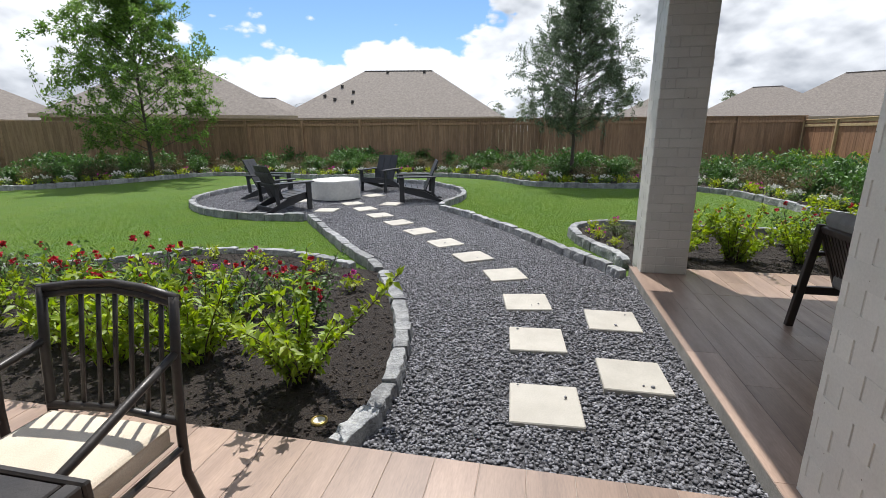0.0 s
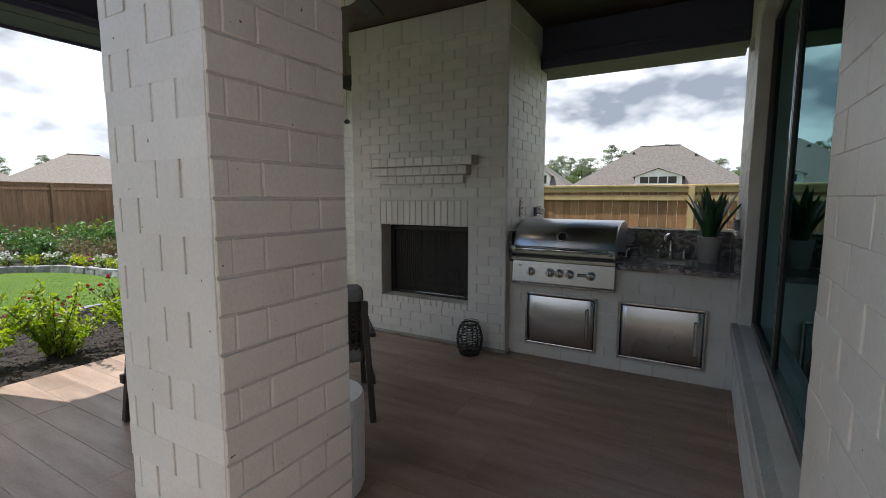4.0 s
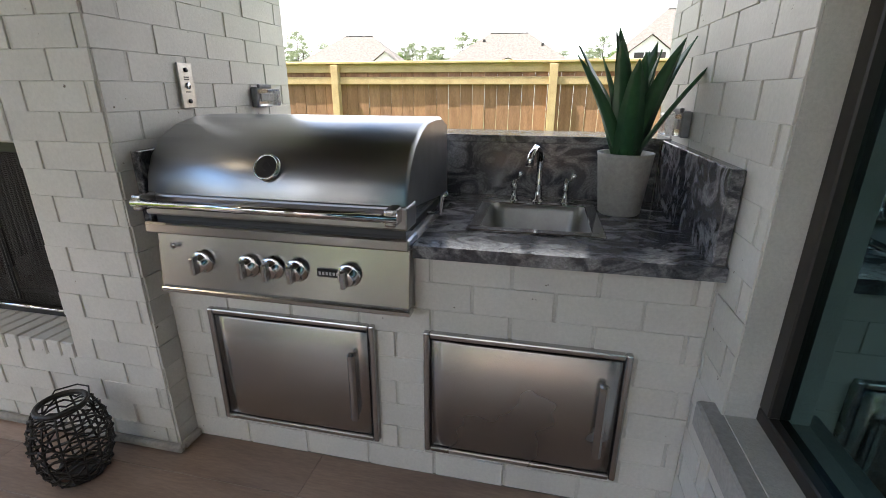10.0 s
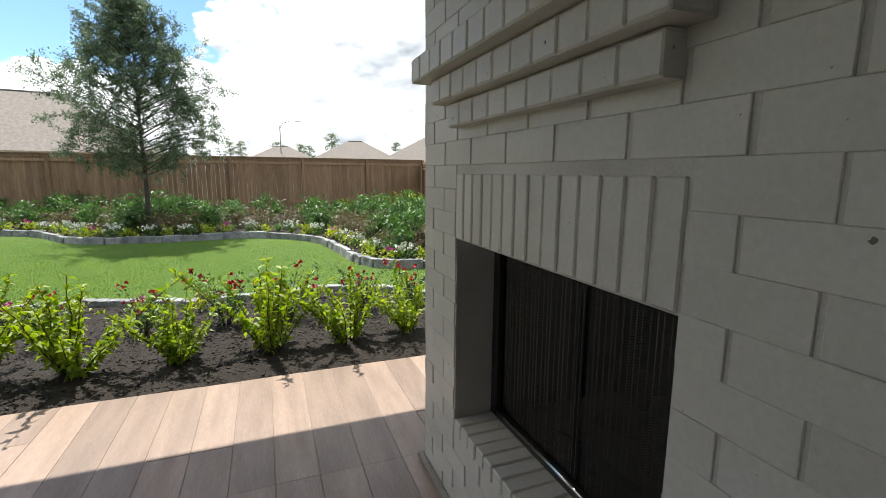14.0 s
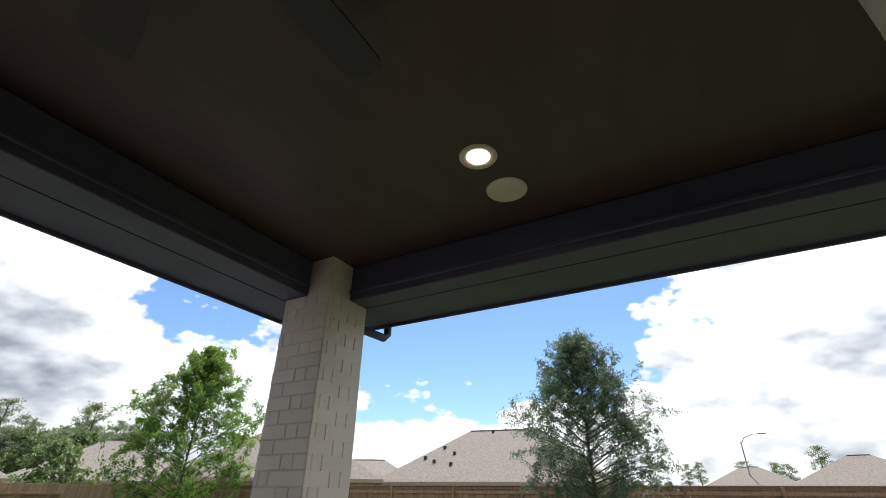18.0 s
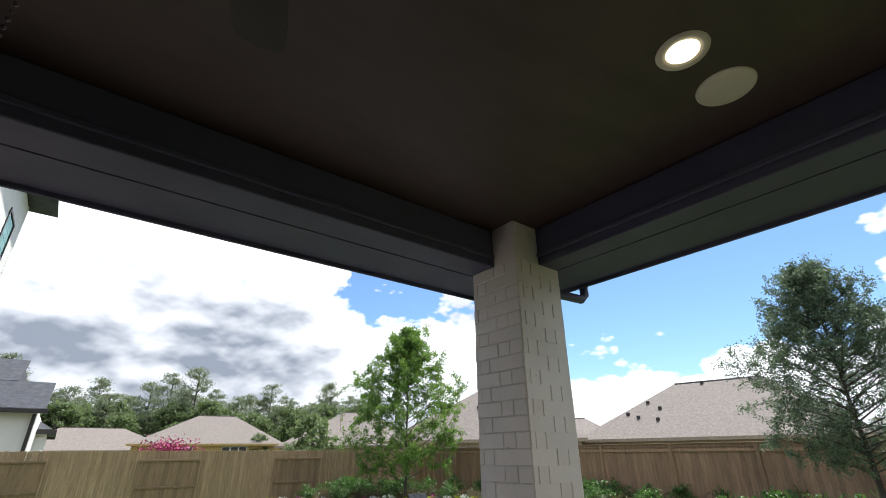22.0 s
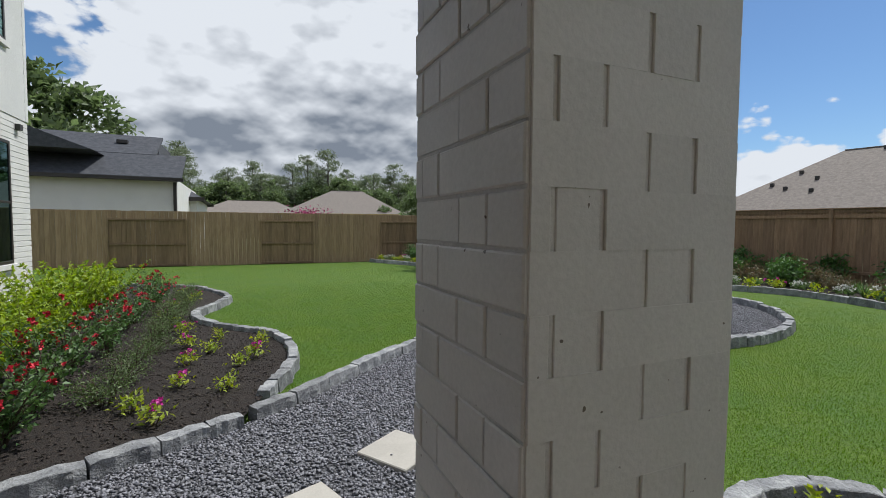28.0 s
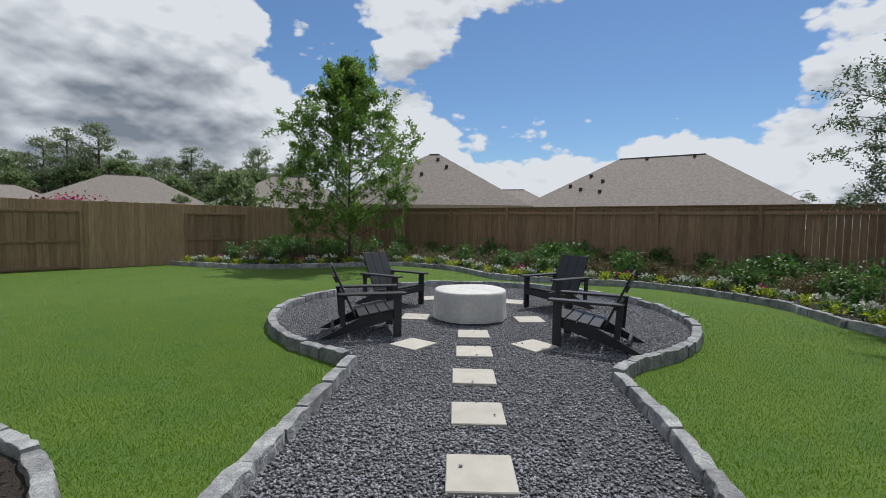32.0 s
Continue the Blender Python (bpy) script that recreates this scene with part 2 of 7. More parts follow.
NAVY = material("charcoal_blue_trim", (0.061, 0.064, 0.112), 0.62, (0.053, 0.056, 0.098), 3, 60, 0.1, fine_mix=0.12)
CEILING = material("dark_stained_ceiling", (0.050, 0.034, 0.031), 0.55, (0.040, 0.028, 0.026), 2, 40, 0.1, stretch=(1, 3, 1), fine_mix=0.12)
GRAVEL_BED = material("gravel_bed", (0.075, 0.075, 0.082), 0.9, (0.15, 0.15, 0.163), 40, 130, 0.9, depth=0.02)
GRAVEL = material("grey_gravel", (0.250, 0.250, 0.270), 0.85, (0.150, 0.150, 0.168), 25, 150, 0.4, vary=0.5, island=True)
PAVER = material("cream_paver", (0.47, 0.445, 0.395), 0.8, (0.41, 0.385, 0.34), 5, 110, 0.25, vary=0.06, fine_mix=0.15)
EDGE = material("chopped_grey_stone", (0.36, 0.365, 0.365), 0.85, (0.20, 0.205, 0.215), 7, 45, 0.9, vary=0.28, depth=0.02, fine_mix=0.45)
MULCH = material("dark_mulch", (0.022, 0.016, 0.013), 0.95, (0.040, 0.029, 0.022), 30, 90, 1.0, depth=0.03)
CHIP = material("mulch_chip", (0.045, 0.032, 0.024), 0.9, (0.022, 0.016, 0.012), 40, 120, 0.5, vary=0.5, island=True)
GRASS = material("lawn", (0.073, 0.155, 0.009), 0.9, (0.108, 0.180, 0.013), 1.6, 75, 0.8, depth=0.03, fine_mix=0.75)
BLADE = leaf_material("grass_blade", (0.091, 0.186, 0.009), (0.130, 0.213, 0.014), 0.30, 0.35)
FENCE_W = material("brown_cedar_board", (0.330, 0.208, 0.122), 0.8, (0.240, 0.148, 0.084), 3, 40, 0.35, vary=0.20, stretch=(6, 6, 0.7), fine_mix=0.4)
FENCE_S = material("grey_brown_cedar", (0.390, 0.268, 0.165), 0.85, (0.300, 0.200, 0.120), 3, 40, 0.35, vary=0.16, stretch=(6, 6, 0.7), fine_mix=0.4)
# Gate panels: a darker tone than the grey-brown fence boards.
FENCE_P = material("darker_gate_panel", (0.285, 0.190, 0.115), 0.85, (0.215, 0.140, 0.083), 3, 40, 0.35, vary=0.18, stretch=(6, 6, 0.7), fine_mix=0.4)
FENCE_N = material("red_cedar_board", (0.36, 0.195, 0.105), 0.8, (0.27, 0.14, 0.072), 3, 40, 0.35, vary=0.22, stretch=(6, 6, 0.7), fine_mix=0.4)
PINE = material("pale_pine_lumber", (0.56, 0.42, 0.22), 0.75, (0.48, 0.34, 0.17), 4, 50, 0.25, vary=0.10, stretch=(2, 2, 2), fine_mix=0.3)
ROOF_TAN = material("tan_shingle", (0.245, 0.215, 0.190), 0.9, (0.185, 0.160, 0.142), 5, 22, 0.6, depth=0.02, fine_mix=0.4)
ROOF_GREY = material("grey_brown_shingle", (0.150, 0.136, 0.124), 0.9, (0.105, 0.095, 0.088), 5, 22, 0.6, depth=0.02, fine_mix=0.4)
ROOF_DARK = material("slate_blue_shingle", (0.075, 0.080, 0.095), 0.9, (0.050, 0.054, 0.065), 5, 22, 0.6, depth=0.02, fine_mix=0.4)
STUCCO = material("white_siding", (0.74, 0.74, 0.72), 0.7, (0.69, 0.69, 0.67), 2, 40, 0.2)
TANWALL = material("tan_brick_wall", (0.36, 0.29, 0.22), 0.85, (0.28, 0.22, 0.17), 6, 40, 0.4)
DARKFRAME = material("bronze_window_frame", (0.030, 0.026, 0.024), 0.4, None, 5, 60, 0.05)
GLASS = glass_pane("window_glass", (0.40, 0.66, 0.68))
# The dimness of the rooms is put into this near-black colour.
DIM_INNER = material("interior_painted_dim", (0.045, 0.050, 0.047), 0.8)


# ---- building helpers ----
def part(name, bm, mat, parent=None, label="", smooth=False):
    """Links a bmesh as one mesh object, under a thing or a part if one is given."""
    me = bpy.data.meshes.new(name)
    bm.normal_update()
    bm.to_mesh(me)
    bm.free()
    me.materials.append(mat)
    if smooth:
        me.polygons.foreach_set("use_smooth", [True] * len(me.polygons))
    ob = new(name, me)
    if parent is not None:
        ob.parent = parent
    if label:
        ob["label"] = label
    return ob


def thing(name, at=(0, 0, 0), label="", category="", group="", kind="", turn=0.0):
    ob = new(name)
    ob.empty_display_size = 0.1
    ob.location, ob.rotation_euler = at, (0, 0, radians(turn))
    return tagged(ob, label, category, group, kind)


def box(bm, x0, x1, y0, y1, z0, z1, bevel=0.0, m=None, seg=1):
    r = bmesh.ops.create_cube(bm, size=1.0)["verts"]
    bmesh.ops.scale(bm, vec=(x1 - x0, y1 - y0, z1 - z0), verts=r)
    bmesh.ops.translate(bm, vec=((x0 + x1) / 2, (y0 + y1) / 2, (z0 + z1) / 2), verts=r)
    if bevel:
        es = list({e for v in r for e in v.link_edges})
        got = bmesh.ops.bevel(bm, geom=es, offset=bevel, segments=seg, affect="EDGES", profile=0.5)
        r = list({v for f in got["faces"] for v in f.verts} | {v for v in r if v.is_valid})
    if m is not None:
        bmesh.ops.transform(bm, matrix=m, verts=r)
    return r


def boxed(*a, **k):
    bm = bmesh.new()
    box(bm, *a, **k)
    return bm


def rod(bm, a, b, r0, r1=None, sides=8, caps=True):
    """A round bar from a to b."""
    a, b = Vector(a), Vector(b)
    d = b - a
    m = Matrix.Translation((a + b) / 2) @ d.to_track_quat("Z", "Y").to_matrix().to_4x4()
    return bmesh.ops.create_cone(bm, cap_ends=caps, segments=sides, radius1=r0, radius2=r0 if r1 is None else r1, depth=d.length, matrix=m)["verts"]


def tube(bm, pts, r, sides=8, closed=False, rs=None):
    """A bent pipe along points."""
    pts = [Vector(p) for p in pts]
    n, rings = len(pts), []
    up = None
    for i, p in enumerate(pts):
        a = pts[(i - 1) % n] if closed or i else p
        b = pts[(i + 1) % n] if closed or i < n - 1 else p
        d = (b - a).normalized()
        if up is None:
            up = d.orthogonal().normalized()
        up = (up - d * up.dot(d)).normalized()
        side = d.cross(up)
        rr = rs[i] if rs else r
        rings.append([bm.verts.new(p + (up * math.cos(t) + side * math.sin(t)) * rr) for t in (2 * math.pi * k / sides for k in range(sides))])
    for i in range(n if closed else n - 1):
        A, B = rings[i], rings[(i + 1) % n]
        for k in range(sides):
            bm.faces.new((A[k], A[(k + 1) % sides], B[(k + 1) % sides], B[k]))
    if not closed:
        bm.faces.new(rings[0][::-1])
        bm.faces.new(rings[-1])


def lathe(bm, profile, sides=24, centre=(0, 0), flute=0.0, cap=False):
    """A turned shape from (radius, height) pairs."""
    rings = []
    for r, z in profile:
        rings.append([bm.verts.new((centre[0] + r * math.cos(t), centre[1] + r * math.sin(t), z)) for t in (2 * math.pi * k / sides for k in range(sides))])
    for A, B in zip(rings, rings[1:]):
        for k in range(sides):
            bm.faces.new((A[k], A[(k + 1) % sides], B[(k + 1) % sides], B[k]))
    if cap:
        bm.faces.new(rings[0][::-1])
        bm.faces.new(rings[-1])


def smooth_line(pts, step=0.2, closed=False):
    """Even points along a soft curve through the given ones."""
    P = [Vector((*p[:2], 0)) for p in pts]
    n, out = len(P), []
    for i in range(n if closed else n - 1):
        p0, p1 = P[(i - 1) % n] if closed or i else P[i], P[i]
        p2 = P[(i + 1) % n]
        p3 = P[(i + 2) % n] if closed or i + 2 < n else p2
        for k in range(12):
            t = k / 12
            out.append(0.5 * (2 * p1 + (p2 - p0) * t + (2 * p0 - 5 * p1 + 4 * p2 - p3) * t * t + (3 * p1 - p0 - 3 * p2 + p3) * t ** 3))
    out.append(P[0] if closed else P[-1])
    even, left = [out[0]], step
    for a, b in zip(out, out[1:]):
        d = (b - a).length
        while d >= left:
            a = a + (b - a) * (left / d)
            even.append(a.copy())
            d, left = (b - a).length, step
        left -= d
    if not closed:
        even.append(out[-1])
    return even


def inside(x, y, poly):
    hit = False
    for i in range(len(poly)):
        (x0, y0), (x1, y1) = poly[i - 1][:2], poly[i][:2]
        if (y0 > y) != (y1 > y) and x < (x1 - x0) * (y - y0) / (y1 - y0) + x0:
            hit = not hit
    return hit


def mesh_object(name, verts, faces, mat, parent=None, label="", kind="", category=""):
    me = bpy.data.meshes.new(name)
    me.from_pydata(verts, [], faces)
    me.materials.append(mat)
    ob = new(name, me)
    if parent is not None:
        ob.parent = parent
    return tagged(ob, label, category, "", kind)


def sheet(name, poly, z, mat, label, drop=0.0):
    """A flat piece of ground with the given outline."""
    bm = bmesh.new()
    f = bm.faces.new([bm.verts.new((p[0], p[1], z)) for p in poly])
    bm.normal_update()
    if f.normal.z < 0:
        bmesh.ops.reverse_faces(bm, faces=[f])
    bmesh.ops.triangulate(bm, faces=bm.faces[:])
    return tagged(part(name, bm, mat), label, "ground", kind="structure")


# ---- plan ----
GZ = -0.09                      # top of the gravel
FLOOR_W, FLOOR_S = -3.26, -3.46  # edges of the covered patio
TILE_X = 0.12                   # edge of the open patio beside the gravel
POST_A, POST_B, POST_C = (-3.484, -3.044, -3.386, -2.945), (0.012, 0.454, -3.386, -2.945), (-3.38, -2.94, 0.60, 1.04)
BEAM_Z, CEIL_Z = 2.93, 3.22
EAVE_W, EAVE_S = -3.86, -3.76
WALL_X = 1.66
BRICK_L, BRICK_H, BRICK_D, JOINT = 0.255, 0.0925, 0.055, 0.010


# ---- painted brickwork ----
def brick_mesh(l, h, d, bed):
    """One brick: worn, slightly rounded front edges."""
    bm = boxed(-l / 2, l / 2, 0, d, -h / 2, h / 2)
    es = [e for e in bm.edges if all(v.co.y < 0.001 for v in e.verts) and (bed > 0 or abs(e.verts[0].co.z - e.verts[1].co.z) > 0.01)]
    bmesh.ops.bevel(bm, geom=es, offset=0.0030 if bed > 0.002 else 0.0016, segments=1, affect="EDGES")
    me = bpy.data.meshes.new("brick")
    bm.normal_update()
    bm.to_mesh(me)
    bm.free()
    me.materials.append(PAINT)
    return me


BRICKS = {}
brick_jobs = []


def brick_face(owner, origin, along, z0, z1, length, holes=(), limit=300, start=0, quoin=True, near=None, cuts=None, bed=0.0004):
    """Lays courses of bricks on a wall face, later on. origin: the face's lower left corner; along: the way to its right."""
    brick_jobs.append((owner, Vector(origin), Vector(along).normalized(), z0, z1, length, holes, limit, start, near, cuts, bed))


def lay_bricks():
    rng = random.Random(5)
    counts = {}
    for owner, origin, along, z0, z1, length, holes, limit, start, near, cuts, bed in brick_jobs:
        out = along.cross(Vector((0, 0, 1)))          # the way out of the face
        turn = math.atan2(along.y, along.x)
        verts, faces = [], []
        rows = int(round((z1 - z0) / BRICK_H))
        rh = (z1 - z0) / rows
        todo = []
        for r in range(rows):
            zc = z0 + (r + 0.5) * rh
            x = -((r + start) % 2) * BRICK_L * 0.5 - rng.random() * 0.01
            ends = []
            if cuts:
                marks = [0.0, *cuts[(r + start) % len(cuts)], length]
                ends = list(zip(marks, marks[1:]))
            while not cuts and x < length - 0.004:
                ends.append((max(x, 0.0), min(x + BRICK_L, length)))
                x += BRICK_L
            for a, b in ends:
                spans = [(a, b)]
                for h0, h1, hz0, hz1 in holes:
                    if hz0 < zc < hz1:
                        spans = [s for p, q in spans for s in ((p, min(q, h0)), (max(p, h1), q)) if s[1] - s[0] > 0.012]
                for p, q in spans:
                    if q - p > 0.03:
                        todo.append((p, q, zc))
        if near is not None:
            todo.sort(key=lambda s: abs(s[0] - near[0]) + abs(s[2] - near[1]))
        for p, q, zc in todo:
            l, h = round(q - p - (0.0045 if bed > 0.005 else JOINT), 3), round(rh - bed, 4)
            centre = origin + along * ((p + q) / 2) + out * (0.001 + rng.uniform(-0.0012, 0.0012) * (1.3 + 120 * bed))
            if counts.get(owner, 0) < limit:
                counts[owner] = counts.get(owner, 0) + 1
                key = (round(l, 2), h)
                if key not in BRICKS:
                    BRICKS[key] = brick_mesh(l, h, BRICK_D, bed)
                ob = new("brick", BRICKS[key])
                ob.parent = owner
                ob.location = (centre.x, centre.y, zc)
                ob.rotation_euler = (rng.uniform(-0.004, 0.004), rng.uniform(-0.004, 0.004), turn + rng.uniform(-0.004, 0.004))
            else:
                k = len(verts)
                for dz in (-h / 2, h / 2):
                    for da, do in ((-l / 2, -0.02), (-l / 2 + 0.003, 0.0), (l / 2 - 0.003, 0.0), (l / 2, -0.02)):
                        v = centre + along * da + out * do
                        verts.append((v.x, v.y, zc + dz * 1.0))
                faces += [(k, k + 1, k + 5, k + 4), (k + 1, k + 2, k + 6, k + 5), (k + 2, k + 3, k + 7, k + 6),
                          (k + 4, k + 5, k + 6, k + 7), (k, k + 3, k + 2, k + 1)]
        if verts:
            mesh_object("brick_course", verts, faces, PAINT, owner, "", "stuff")


def post(name, x0, x1, y0, y1, top, label):
    core = part(name, boxed(x0 + 0.003, x1 - 0.003, y0 + 0.003, y1 - 0.003, -0.3, top), MORTAR)
    tagged(core, label, "pillar", "brick pillars of the covered patio")
    w = x1 - x0
    for o, a in (((x0, y0, 0), (1, 0, 0)), ((x1, y0, 0), (0, 1, 0)), ((x1, y1, 0), (-1, 0, 0)), ((x0, y1, 0), (0, -1, 0))):
        brick_face(core, o, a, 0.0, top, w, limit=300, start=int(abs(a[1])), cuts=((0.224, 0.328), (0.045, 0.135)), bed=0.0065 if a[1] else 0.0)
    return core


pillar_a = post("brick_pillar", *POST_A, BEAM_Z, "square white-painted brick pillar at the patio corner")
pillar_b = post("brick_pillar", *POST_B, BEAM_Z, "square white-painted brick pillar beside the patio entrance")
pillar_c = post("brick_pillar", *POST_C, BEAM_Z, "square white-painted brick pillar behind the fireplace")
# the narrower brick shaft that rises between the two beams
neck = part("pillar_neck", boxed(-3.285, -3.05, -3.165, -2.955, BEAM_Z, CEIL_Z - 0.004), MORTAR, pillar_a)

# ---- floor of the covered patio ----
slab = tagged(part("floor", boxed(FLOOR_W, WALL_X, FLOOR_S, 1.0, -0.32, -0.014, 0.0), CONCRETE),
              "wood-look plank tile floor of the covered patio", "floor", kind="structure")
slab_open = tagged(part("floor_open_patio", boxed(TILE_X, 4.5, -8.6, FLOOR_S, -0.32, -0.014), CONCRETE),
                   "sunlit wood-look plank tile floor of the open patio", "floor", kind="structure")
plank_jobs = []
PLANK_W, PLANK_L = 0.203, 1.22

# ---- walls of the house ----
WIN_Y0, WIN_Y1, WIN_Z0, WIN_Z1 = -2.62, -0.20, 0.57, 2.66


def wall_box(name, x0, x1, y0, y1, z0, z1, mat, label, kind="structure"):
    return tagged(part(name, boxed(x0, x1, y0, y1, z0, z1), mat), label, "wall", kind=kind)


wall_e = wall_box("wall_east", WALL_X + 0.004, WALL_X + 0.26, -3.38, WIN_Y0, -0.3, CEIL_Z, MORTAR, "white-painted brick house wall beside the patio window")
wall_e2 = wall_box("wall_east_end", WALL_X + 0.004, WALL_X + 0.26, WIN_Y1, 1.0, -0.3, CEIL_Z, MORTAR, "white-painted brick wall beside the outdoor kitchen")
wall_e3 = wall_box("wall_east_sill", WALL_X + 0.004, WALL_X + 0.26, WIN_Y0, WIN_Y1, -0.3, WIN_Z0, MORTAR, "low white-painted brick wall under the patio window")
wall_e4 = wall_box("wall_east_head", WALL_X + 0.004, WALL_X + 0.26, WIN_Y0, WIN_Y1, WIN_Z1, CEIL_Z, MORTAR, "white wall above the patio window")
brick_face(wall_e, (WALL_X, WIN_Y0, 0), (0, -1, 0), 0.0, CEIL_Z, WIN_Y0 + 3.38, limit=300)
brick_face(wall_e, (WALL_X, -3.38, 0), (1, 0, 0), 0.0, CEIL_Z, 0.26, limit=300)
brick_face(wall_e2, (WALL_X, 1.0, 0), (0, -1, 0), 0.0, CEIL_Z, 1.0 - WIN_Y1, limit=300)
brick_face(wall_e3, (WALL_X, WIN_Y1, 0), (0, -1, 0), 0.0, WIN_Z0 - 0.02, WIN_Y1 - WIN_Y0, limit=200)
brick_face(wall_e4, (WALL_X, WIN_Y1, 0), (0, -1, 0), WIN_Z1, CEIL_Z, WIN_Y1 - WIN_Y0, limit=200)
wall_box("wall_house_south", WALL_X + 0.26, 4.5, -3.38, -3.12, -0.3, 3.3, STUCCO, "white house wall facing the open patio")
wall_box("wall_house_east", 4.5, 4.76, -8.6, -3.12, -0.3, 3.3, STUCCO, "white house wall behind the open patio")
# Unseen overhang, added to keep sun off the white wall and cut its bounce.
shade_eave = thing("house_eaves", label="added unseen charcoal overhang that shades the house wall beside the open patio", category="soffit", kind="structure")
part("soffit_board", boxed(3.25, 4.9, -8.55, -3.82, 3.302, 3.34), NAVY, shade_eave)
part("fascia", boxed(3.22, 3.248, -8.55, -3.82, 3.26, 3.46, 0.004), NAVY, shade_eave)
# Added box behind the glass; its wall colour carries the room's dimness.
room = thing("house_interior", label="added near-black box standing in for the dim room behind the patio window", category="room", kind="structure")
part("back_wall", boxed(4.2, 4.3, -3.1, 1.0, 0, 2.9), DIM_INNER, room)
part("side_wall", boxed(1.95, 4.2, 0.9, 1.0, 0, 2.9), DIM_INNER, room)
part("room_floor", boxed(1.95, 4.2, -3.1, 0.9, -0.02, 0.0), DIM_INNER, room)
part("room_ceiling", boxed(1.95, 4.2, -3.1, 0.9, 2.9, 2.95), DIM_INNER, room)

# ---- patio window ----
win = thing("window_1", label="large dark-framed sliding patio window mirroring the garden and kitchen", category="window", kind="structure")
FX0, FX1 = WALL_X + 0.075, WALL_X + 0.15
for y0, y1 in ((WIN_Y0, WIN_Y0 + 0.05), (WIN_Y1 - 0.05, WIN_Y1), (-1.258, -1.226), (-1.222, -1.190)):
    part("window_frame", boxed(FX0 + (0.012 if -1.5 < y0 < -1 else 0), FX1 - (0.035 if -1.5 < y0 < -1 else 0), y0, y1, WIN_Z0 + 0.04, WIN_Z1 - 0.04, 0.004), DARKFRAME, win)
for z0, z1 in ((WIN_Z0, WIN_Z0 + 0.04), (WIN_Z1 - 0.04, WIN_Z1)):
    part("window_frame", boxed(FX0, FX1, WIN_Y0, WIN_Y1, z0, z1, 0.004), DARKFRAME, win)
for y0, y1, x in ((WIN_Y0 + 0.05, -1.258, 0.100), (-1.190, WIN_Y1 - 0.05, 0.100)):
    pane = part("pane", boxed(WALL_X + x, WALL_X + x + 0.008, y0, y1, WIN_Z0 + 0.04, WIN_Z1 - 0.04), GLASS, win)
    pane.visible_shadow = False
part("window_sill", boxed(WALL_X - 0.045, FX0 + 0.01, WIN_Y0 - 0.04, WIN_Y1 + 0.06, WIN_Z0 - 0.085, WIN_Z0 - 0.004, 0.006),
     material("grey_sill_paint", (0.44, 0.43, 0.415), 0.55, None, 4, 80, 0.3), win, "grey painted masonry sill")

# ---- kitchen and fireplace masonry ----
FP_X0, FP_X1, FP_Y = -1.99, -0.17, -0.095
OPEN_X0, OPEN_X1, OPEN_Z0, OPEN_Z1 = -1.61, -0.563, 0.425, 1.187
fire = thing("fireplace", label="tall white-painted brick outdoor fireplace with stepped mantel", category="fireplace")
for n, b in (("masonry", (FP_X0 + 0.004, OPEN_X0, FP_Y + 0.004, 1.0, 0, CEIL_Z - 0.003)), ("masonry", (OPEN_X1, FP_X1 - 0.004, FP_Y + 0.004, 1.0, 0, CEIL_Z - 0.003)),
             ("masonry", (OPEN_X0, OPEN_X1, FP_Y + 0.004, 1.0, 0, OPEN_Z0 - 0.03)), ("masonry", (OPEN_X0, OPEN_X1, FP_Y + 0.004, 1.0, OPEN_Z1, CEIL_Z - 0.003)),
             ("masonry", (OPEN_X0, OPEN_X1, 0.75, 1.0, OPEN_Z0 - 0.03, OPEN_Z1))):
    m_ob = part(n, boxed(*b), MORTAR, fire)
LINTEL_Z = 1.446
brick_face(fire, (FP_X0, FP_Y, 0), (1, 0, 0), 0.0, CEIL_Z, FP_X1 - FP_X0, holes=((OPEN_X0 - FP_X0, OPEN_X1 - FP_X0, OPEN_Z0 - 0.07, LINTEL_Z),), limit=300, near=(1.3, 0.9))
fire_side = part("side_face", boxed(FP_X1 - 0.0039, FP_X1 - 0.0025, FP_Y + 0.01, 1.0, 0.0, CEIL_Z - 0.005), MORTAR, fire)
brick_face(fire_side, (FP_X1, FP_Y, 0), (0, 1, 0), 0.0, CEIL_Z, 1.0 - FP_Y, limit=300, bed=0.001)
fire_west = part("side_face", boxed(FP_X0 + 0.0025, FP_X0 + 0.0039, FP_Y + 0.01, 1.0, 0.0, CEIL_Z - 0.005), MORTAR, fire)
brick_face(fire_west, (FP_X0, 1.0, 0), (0, -1, 0), 0.0, CEIL_Z, 1.0 - FP_Y, limit=150)
KITCHEN_TOP = 0.875
kitchen = thing("kitchen_base", label="white-painted brick base of the outdoor kitchen", category="kitchen base")
for b in ((FP_X1, 0.88, 0.004, 0.86), (0.88, 1.42, 0.004, 0.10), (0.88, 1.42, 0.66, 0.86), (1.42, WALL_X, 0.004, 0.86)):
    part("base_block", boxed(*b, 0.0, KITCHEN_TOP), MORTAR, kitchen)
DOORS = ((0.0, 0.645), (0.817, 1.472))
DOOR_Z = (0.124, 0.605)
GRILL_X0, GRILL_X1 = -0.12, 0.785
brick_face(kitchen, (FP_X1, 0, 0), (1, 0, 0), 0.0, KITCHEN_TOP, WALL_X - FP_X1,
           holes=[(a - FP_X1, b - FP_X1, DOOR_Z[0] - 0.0, DOOR_Z[1]) for a, b in DOORS] + [(GRILL_X0 - FP_X1, GRILL_X1 - FP_X1, 0.69, 1.0)])
